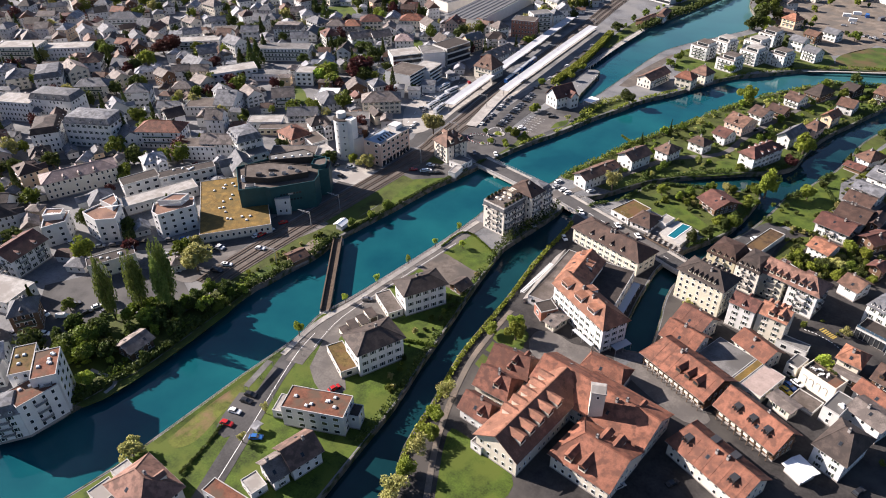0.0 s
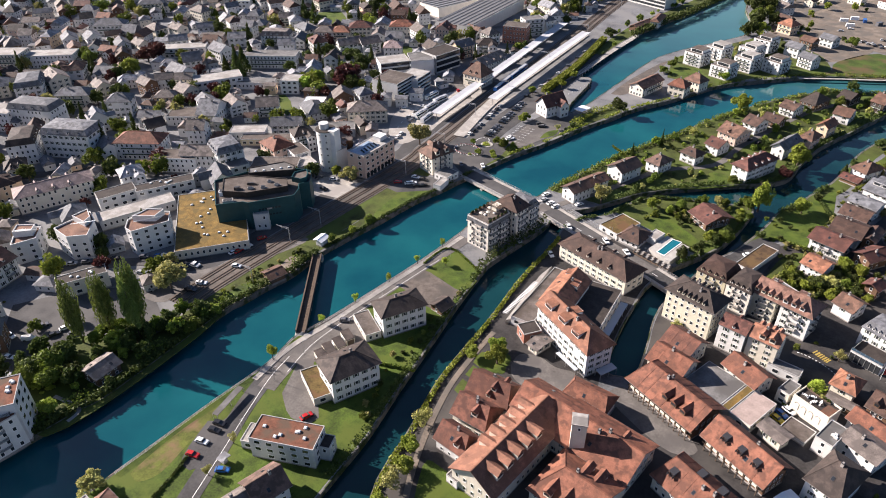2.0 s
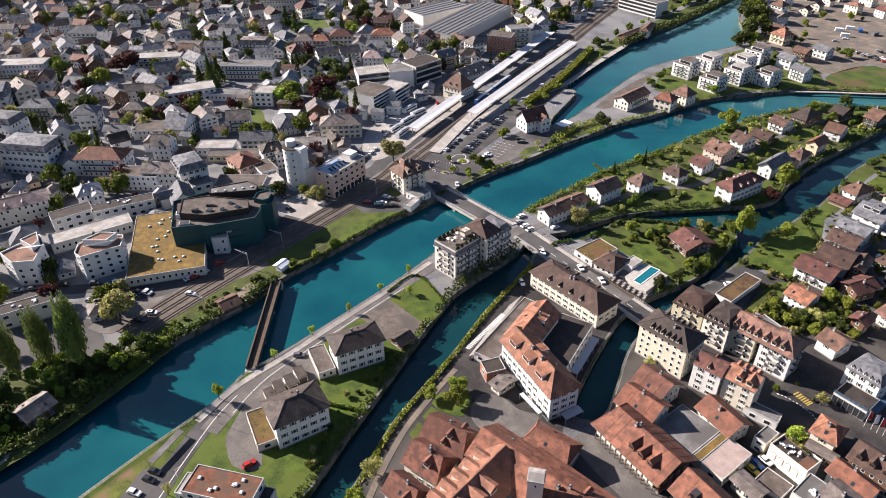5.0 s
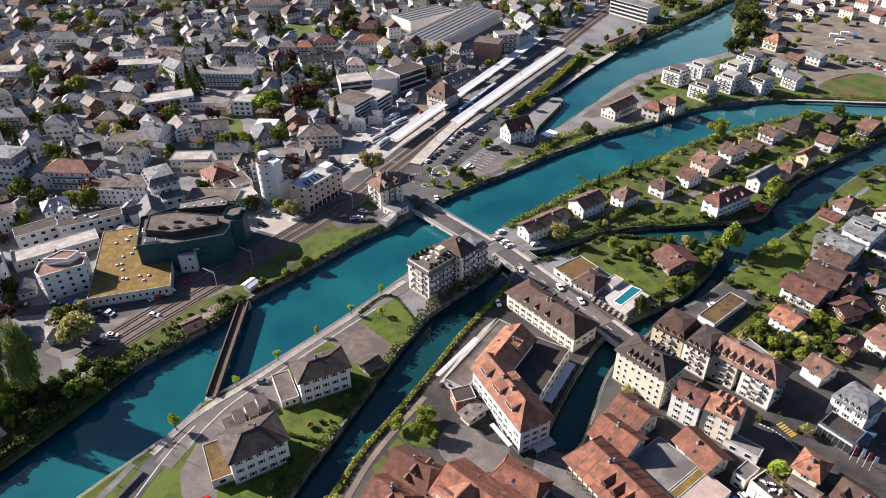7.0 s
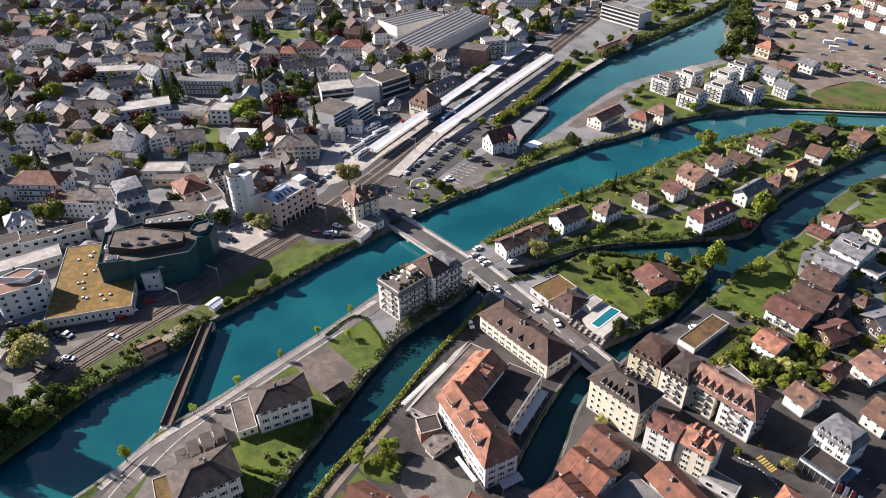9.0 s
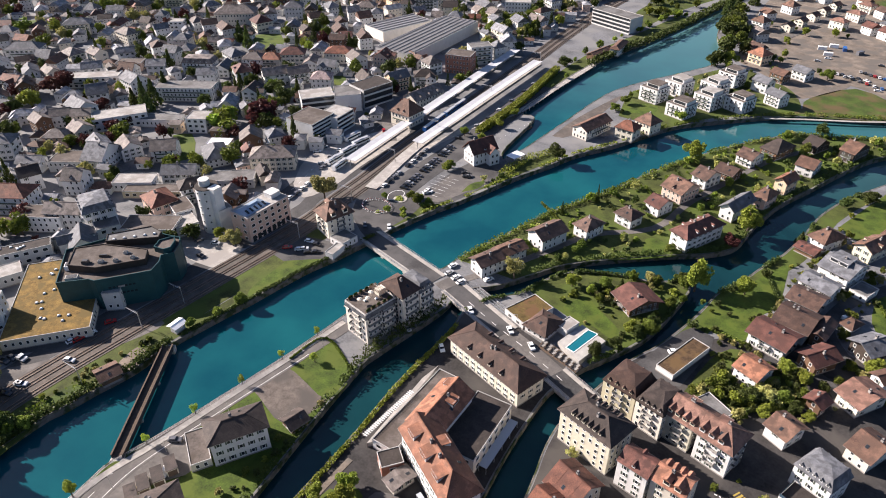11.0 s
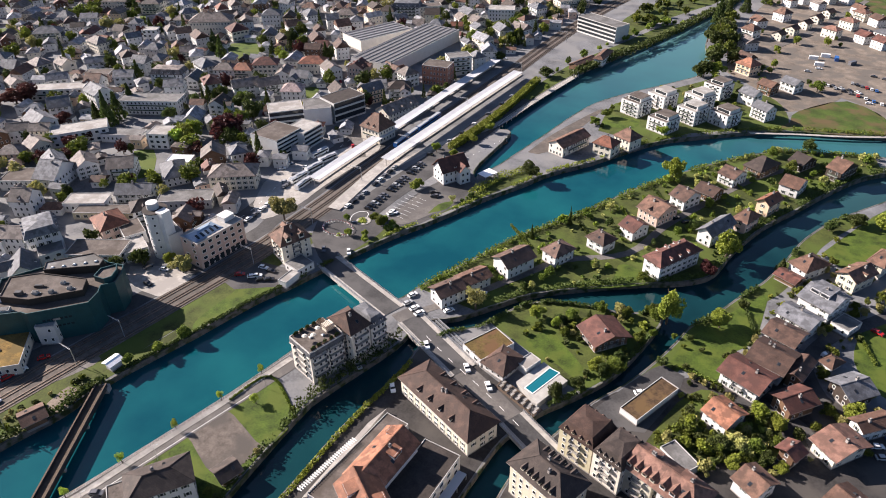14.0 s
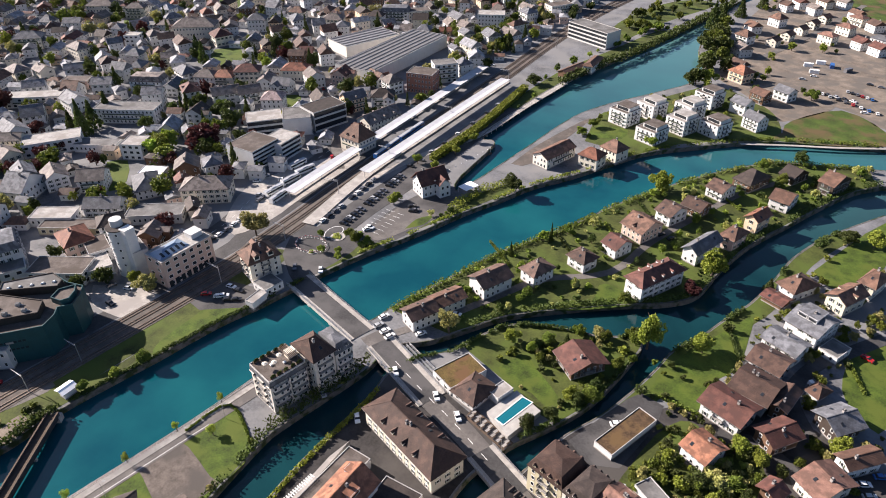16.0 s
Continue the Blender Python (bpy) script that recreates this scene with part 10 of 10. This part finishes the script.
for _label, _poly, _n, _hi in (("dense garden trees and shrubs between the river houses", inset(ISLE_N[54:100], -2.5) + inset(ISLE_S[44:88], 2.5)[::-1], 210, 6.0),
                               ("garden shrubs and fruit trees beside the chalets", [(-8.7, 301.6), (10.7, 359.2), (24.6, 407.1), (45.9, 465.6), (61.6, 295.6), (-0.6, 255.3), (-3.6, 277.0)], 190, 5.0),
                               ("thick garden bushes and small trees behind the hotels", [(-2.0, 259.0), (-1.5, 283.0), (9.0, 292.0), (7.0, 282.0), (12.0, 276.0), (12.0, 279.0), (22.0, 290.0), (29.0, 287.0), (33.0, 271.0), (22.0, 263.0), (13.0, 258.0)], 64, 5.5),
                               ("shrubs round the spa garden", [(-56.8, 283.3), (-66.5, 291.9), (-43.5, 310.0), (-22.2, 319.3), (-23.1, 283.4), (-29.0, 272.5)], 40, 4.0),
                               ("shrubs on the island's channel bank", [(-90.7, 120.2), (-99.1, 163.7), (-100.3, 209.5), (-106.3, 215.5), (-106.2, 159.3), (-98.3, 121.2)], 20, 3.0),
                               ("green shrubs round the white condominiums", [(-104.5, 471.0), (-89.1, 492.2), (-33.5, 511.3), (-37.8, 555.1), (-83.9, 569.6), (-113.2, 508.0)], 60, 5.0),
                               ("bushes beside the railway", [(-178.6, 125.0), (-172.2, 162.5), (-168.6, 184.1), (-176.3, 185.5), (-183.0, 148.5), (-182.6, 125.6)], 26, 3.0),
                               ("dark bank trees and bushes below the poplars", [(-212.7, 82.3), (-181.3, 72.4), (-179.3, 82.9), (-181.1, 101.9), (-177.2, 125.0), (-191.5, 126.3), (-206.2, 101.1)], 56, 7.0),
                               ("bushes between the station parking rows", [(-143.0, 315.0), (-126.3, 362.2), (-133.5, 373.4), (-144.4, 341.7), (-151.5, 317.5)], 30, 3.5),
                               ("potted plants and bushes in the old town yards", [(10.1, 235.2), (39.9, 253.7), (46.4, 170.9), (29.1, 160.1), (13.9, 203.1)], 10, 2.4)):
    thicket("garden_growth", _label, scatter(_poly, _n, 4000, _hi), "garden plants")
# hedges between the garden plots
for _i, _l in enumerate(([(-5.8, 299.9), (8.2, 299.1)], [(6.6, 344.3), (13.9, 328.9)], [(-97.7, 349.2), (-82.7, 338.5)], [(-76.1, 371.0), (-64.2, 360.2)], [(-61.6, 391.5), (-53.9, 382.4)], [(-54.8, 416.9), (-45.8, 407.3)],
                         [(44.6, 351.9), (51.5, 337.4)], [(10.7, 292.8), (8.7, 282.4)], [(-22.0, 444.0), (-11.9, 434.9)], [(-73.4, 162.5), (-72.5, 146.9)], [(-107.9, 147.3), (-93.4, 151.1)])):
    growth("hedge", smooth_line(_l, 4), 1.1, 1.3, ["leaf_green", "leaf_dark"][_i % 2], "clipped green garden hedge", 0.12, 0.0, 30 + _i, leaf=0.35)


# ---- road markings ----
def dashes(line, name, label, length=3.0, gap=4.0, width=0.16, lift=0.0, mat="white_paint", shift=0.0):
    pts = inset(smooth_line(line, 8), shift)
    b, run = Build(), 0.0
    for (xa, ya), (xb, yb) in zip(pts, pts[1:]):
        d = Vector((xb - xa, yb - ya))
        u, n = d.normalized(), Vector((-d.y, d.x)).normalized() * width / 2
        s = 0.0
        while s < d.length:
            e = min(s + 0.5, d.length)
            if (run + s) % (length + gap) < length:
                p, q = Vector((xa, ya)) + u * s, Vector((xa, ya)) + u * e
                z = level(p.x, p.y) + 0.006
                b.poly([(p.x - n.x, p.y - n.y, z), (q.x - n.x, q.y - n.y, z), (q.x + n.x, q.y + n.y, z), (p.x + n.x, p.y + n.y, z)])
            s = e
        run += d.length
    tagged(new(name, b.mesh(name, [mat])), label, "road marking", kind="structure")


dashes([(-114.4, 64.1), (-116.5, 71.2), (-123.3, 92.3), (-128.4, 107.5), (-133.1, 123.1), (-134.7, 134.4)], "lane_marking", "white edge line painted on the island road", 200.0, 0.0, 0.16)
dashes([(-132.4, 127.9), (-134.3, 146.8), (-129.6, 177.5), (-123.7, 211.3)], "lane_marking", "white edge line painted on the river road", 200.0, 0.0, 0.14, shift=-2.4)
dashes([(-88.4, 266.4), (-73.1, 260.1), (-57.0, 254.4), (-39.8, 247.2)], "lane_marking", "white centre dashes on the bridge road")
dashes([(-208.2, 273.4), (-209.6, 297.4), (-216.7, 323.9), (-215.7, 348.9), (-219.3, 384.2)], "lane_marking", "white centre dashes on the station street")
dashes([(20.6, 233.4), (25.6, 230.6)], "crosswalk", "yellow crosswalk bars on the old town street", 0.35, 0.5, 2.6, mat="yellow_paint")
dashes([(15.5, 229.9), (20.1, 229.4), (26.2, 226.7), (30.5, 222.2)], "lane_marking", "white dashed kerb line on the old town street", 0.5, 0.7, 0.3)


# ---- roof garden, banners, terrace rails, station car park ----
def roof_garden(x, y, rot, w, d, h):
    root = tagged(new("roof_garden_house"), "cream house with blind arches and dark planted roof terrace", "house")
    root.matrix_basis = pose(x, y, G, 0, 0, rot)
    child("wall", Build().box(-w / 2, w / 2, -d / 2, d / 2, -0.4, h).mesh("wall", ["wall_cream"]), root)
    child("roof", Build().box(-w / 2 + 0.3, w / 2 - 0.3, -d / 2 + 0.3, d / 2 - 0.3, h, h + 0.08).mesh("roof", ["flat_dark"]), root, label="dark timber and earth roof terrace")
    child("roof", Build().box(w / 2 - 3.4, w / 2 - 0.5, -d / 2 + 0.5, d / 2 - 1.5, h + 0.085, h + 0.2).mesh("roof", ["flat_red"]), root, label="rust red terrace floor")
    for x0, x1, y0, y1 in ((-w / 2, w / 2, -d / 2, -d / 2 + 0.25), (-w / 2, w / 2, d / 2 - 0.25, d / 2), (-w / 2, -w / 2 + 0.25, -d / 2 + 0.25, d / 2 - 0.25), (w / 2 - 0.25, w / 2, -d / 2 + 0.25, d / 2 - 0.25)):
        child("parapet", Build().box(x0, x1, y0, y1, h - 0.02, h + 0.75).mesh("parapet", ["wall_cream"]), root)
    arch = Build()
    for k in range(9):
        a0, a1 = math.pi * k / 9, math.pi * (k + 1) / 9
        arch.tube((0.75 * math.cos(a0), 0, 2.6 + 0.75 * math.sin(a0)), (0.75 * math.cos(a1), 0, 2.6 + 0.75 * math.sin(a1)), 0.11, 6)
    arch.tube((0.75, 0, 0.6), (0.75, 0, 2.6), 0.11, 6)
    arch = arch.mesh("arch", ["plinth"])
    for k in range(4):
        child("arch", arch, root, pose(w * (0.16 + 0.2 * k - 0.5), -d / 2 - 0.02, 1.2))
    rng = random.Random(5)
    for k in range(7):
        u = -w / 2 + 0.8 + (w - 5.0) * k / 6
        child("planter", CACHE.setdefault("planter", Build().box(-0.7, 0.7, -0.3, 0.3, 0, 0.5).mesh("planter", ["timber"])), root, pose(u, d / 2 - 0.7, h + 0.08))
        v, f = crown_mesh("shrub", 40 + k, True)
        ob = new("potted_shrub", mesh_of("potted_shrub", v, f, rng.choice(["leaf_dark", "leaf_olive", "leaf_green"])))
        ob.matrix_basis = root.matrix_basis @ pose(u, d / 2 - 0.7, h + 1.0) @ Matrix.Diagonal((0.8, 0.5, 0.6 + 0.3 * rng.random(), 1))
        tagged(ob, "leafy shrub in a timber planter on the roof terrace", "shrub", group="shrubs of the roof terrace")
    for k, (u, v) in enumerate(((-3.6, -0.9), (-2.0, 0.4), (-0.6, -1.2), (0.9, 0.2))):
        t = tagged(new("garden_table"), "white garden table with two white chairs on the roof terrace", "table", group="tables of the roof terrace")
        t.matrix_basis = root.matrix_basis @ pose(u, v, h + 0.08, 0, 0, 35 * k)
        child("tabletop", CACHE.setdefault("garden_top", Build().box(-0.55, 0.55, -0.4, 0.4, 0.7, 0.75).mesh("tabletop", ["white_paint"])), t)
        child("leg", CACHE.setdefault("garden_leg", Build().tube((0, 0, 0), (0, 0, 0.7), 0.05, 6).mesh("leg", ["white_paint"])), t)
        for sx in (-1, 1):
            child("chair", CACHE.setdefault("garden_chair", Build().box(-0.22, 0.22, -0.22, 0.22, 0.4, 0.45).box(0.18, 0.22, -0.22, 0.22, 0.45, 0.85).box(-0.2, -0.16, -0.2, 0.2, 0, 0.4).box(0.16, 0.2, -0.2, 0.2, 0, 0.4).mesh("chair", ["white_paint"])), t, pose(sx * 0.85, 0, 0, 0, 0, 0 if sx > 0 else 180))


roof_garden(24.5, 201.4, -24.6, 11.8, 6.9, 6.0)


def banner(x, y, mat, word):
    root = tagged(new("banner_flag"), "%s banner on a tall white pole beside the shops" % word, "flag", group="banners beside the shops")
    root.matrix_basis = pose(x, y, level(x, y), 0, 0, 20)
    child("pole", CACHE.setdefault("banner_pole", Build().tube((0, 0, 0), (0, 0, 6.6), 0.06, 7, 0, 0.04).mesh("pole", ["white_paint"])), root)
    b = Build()
    for k in range(8):
        z0, z1 = 6.4 - 0.5 * k, 5.9 - 0.5 * k
        y0, y1 = 0.1 * math.sin(k * 0.9), 0.1 * math.sin((k + 1) * 0.9)
        b.poly([(0.06, y0, z0), (1.1, y0 * 2, z0), (1.1, y1 * 2, z1), (0.06, y1, z1)])
    child("cloth", b.mesh("cloth", [mat]), root)


for _k, (_x, _y) in enumerate(((41.1, 229.9), (43.0, 229.6), (44.6, 229.0), (46.3, 228.4))):
    banner(_x, _y, ["paint_red", "tent"][_k % 2], ["red", "white"][_k % 2])

# a blue glass balustrade round the shop's roof and a glass canopy beside it
_shop = tagged(new("glass_balustrade"), "blue tinted glass balustrade with thin steel posts on the shop roof", "balustrade")
_shop.matrix_basis = pose(37.0, 237.4, G + 4.3, 0, 0, -20.0)
for _k in range(7):
    child("pane", CACHE.setdefault("rail_pane", Build().box(-0.7, 0.7, -0.02, 0.02, 0.05, 1.1).mesh("pane", ["blue_glass"])), _shop, pose(-4.5 + 1.5 * _k, -4.08, 0))
    child("post", CACHE.setdefault("rail_post", Build().box(-0.03, 0.03, -0.03, 0.03, 0, 1.15).mesh("post", ["metal"])), _shop, pose(-5.22 + 1.5 * _k, -4.08, 0))
for _k in range(5):
    child("pane", CACHE["rail_pane"], _shop, pose(-5.18, -3.3 + 1.5 * _k, 0, 0, 0, 90))
    child("pane", CACHE["rail_pane"], _shop, pose(5.18, -3.3 + 1.5 * _k, 0, 0, 0, 90))
for _k in range(6):
    child("pane", CACHE.setdefault("front_pane", Build().box(-0.75, 0.75, -0.03, 0.03, 0.3, 3.5).mesh("pane", ["glass"])), _terrace_shop, pose(-4.25 + 1.7 * _k, -4.26, 0))
    child("post", CACHE.setdefault("front_post", Build().box(-0.08, 0.08, -0.1, 0.1, 0, 3.7).mesh("post", ["metal"])), _terrace_shop, pose(-5.1 + 1.7 * _k, -4.3, 0))
_can = tagged(new("glass_canopy"), "blue glass canopy on thin steel posts beside the shop", "canopy")
_can.matrix_basis = pose(43.8, 238.4, G, 0, 0, -22.0)
child("roof", Build().box(-1.3, 1.3, -4.2, 4.2, 3.1, 3.16).mesh("roof", ["blue_glass"]), _can)
for _u in (-1.2, 1.2):
    for _v in (-4.0, 0.0, 4.0):
        child("post", CACHE.setdefault("canopy_post", Build().tube((0, 0, 0), (0, 0, 3.1), 0.06, 6).mesh("post", ["metal"])), _can, pose(_u, _v, 0))

# cars in two long rows beside the platform, and the marked lot behind them
for _k in range(10):
    if _k != 4:
        car(-172.4 - 4.2 * _k / 9, 322.8 + 43.4 * _k / 9, 96, ["white", "black", "grey", "silver", "black", "black", "white", "grey", "black", "silver"][_k], where="parked in a row beside the platform")
for _k in range(19):
    if _k not in (6, 13):
        car(-162.4 - 4.8 * _k / 18, 326.0 + 51.2 * _k / 18, 8, ["black", "grey", "black", "black", "blue", "grey", "silver"][_k * 3 % 7], where="parked side by side along the station road")
for _k in range(7):
    _y = 328.0 + 3.2 * _k
    dashes([(-153.6 - 0.1 * _k, _y), (-149.2, _y)], "bay_line", "white line of a parking bay", 200.0, 0.0, 0.14)
    dashes([(-147.4, _y), (-143.6, _y)], "bay_line", "white line of a parking bay", 200.0, 0.0, 0.14)
dashes([(-163.2, 313.0), (-165.4, 317.5), (-164.6, 322.0), (-161.0, 323.5), (-158.6, 320.0), (-159.6, 315.0), (-163.2, 313.0)], "lane_marking", "white edge line of the turning circle", 200.0, 0.0, 0.25)


# ---- cars along the town's streets ----
for _line, _turn in (([(-199.8, 366.3), (-240.4, 408.6), (-302.4, 471.0), (-371.2, 535.1)], 3.0), ([(-239.1, 537.5), (-237.0, 600.2), (-234.6, 674.5)], 3.0), ([(-257.8, 116.2), (-236.6, 137.2), (-208.7, 160.0), (-189.3, 189.8)], 2.9), ([(-208.2, 273.4), (-209.6, 297.4), (-216.7, 323.9), (-215.7, 348.9)], -4.6),
                     ([(-353.0, 146.3), (-342.9, 162.0), (-315.0, 186.6), (-292.7, 209.5)], 3.2)):
    _pts = inset(smooth_line(_line, 6), _turn)
    for _i, (_a, _b) in enumerate(zip(_pts, _pts[1:])):
        if _rng.random() < 0.72 and not wet_at(_a[0], _a[1], 2) and all((_a[0] - q[0]) ** 2 + (_a[1] - q[1]) ** 2 > (q[2] * 0.8 + 2) ** 2 for q in FOOT):
            car(_a[0], _a[1], math.degrees(math.atan2(_b[1] - _a[1], _b[0] - _a[0])), _rng.choice(["white", "silver", "black", "grey", "grey", "white", "blue", "red"]), where="parked at the kerb of a town street")
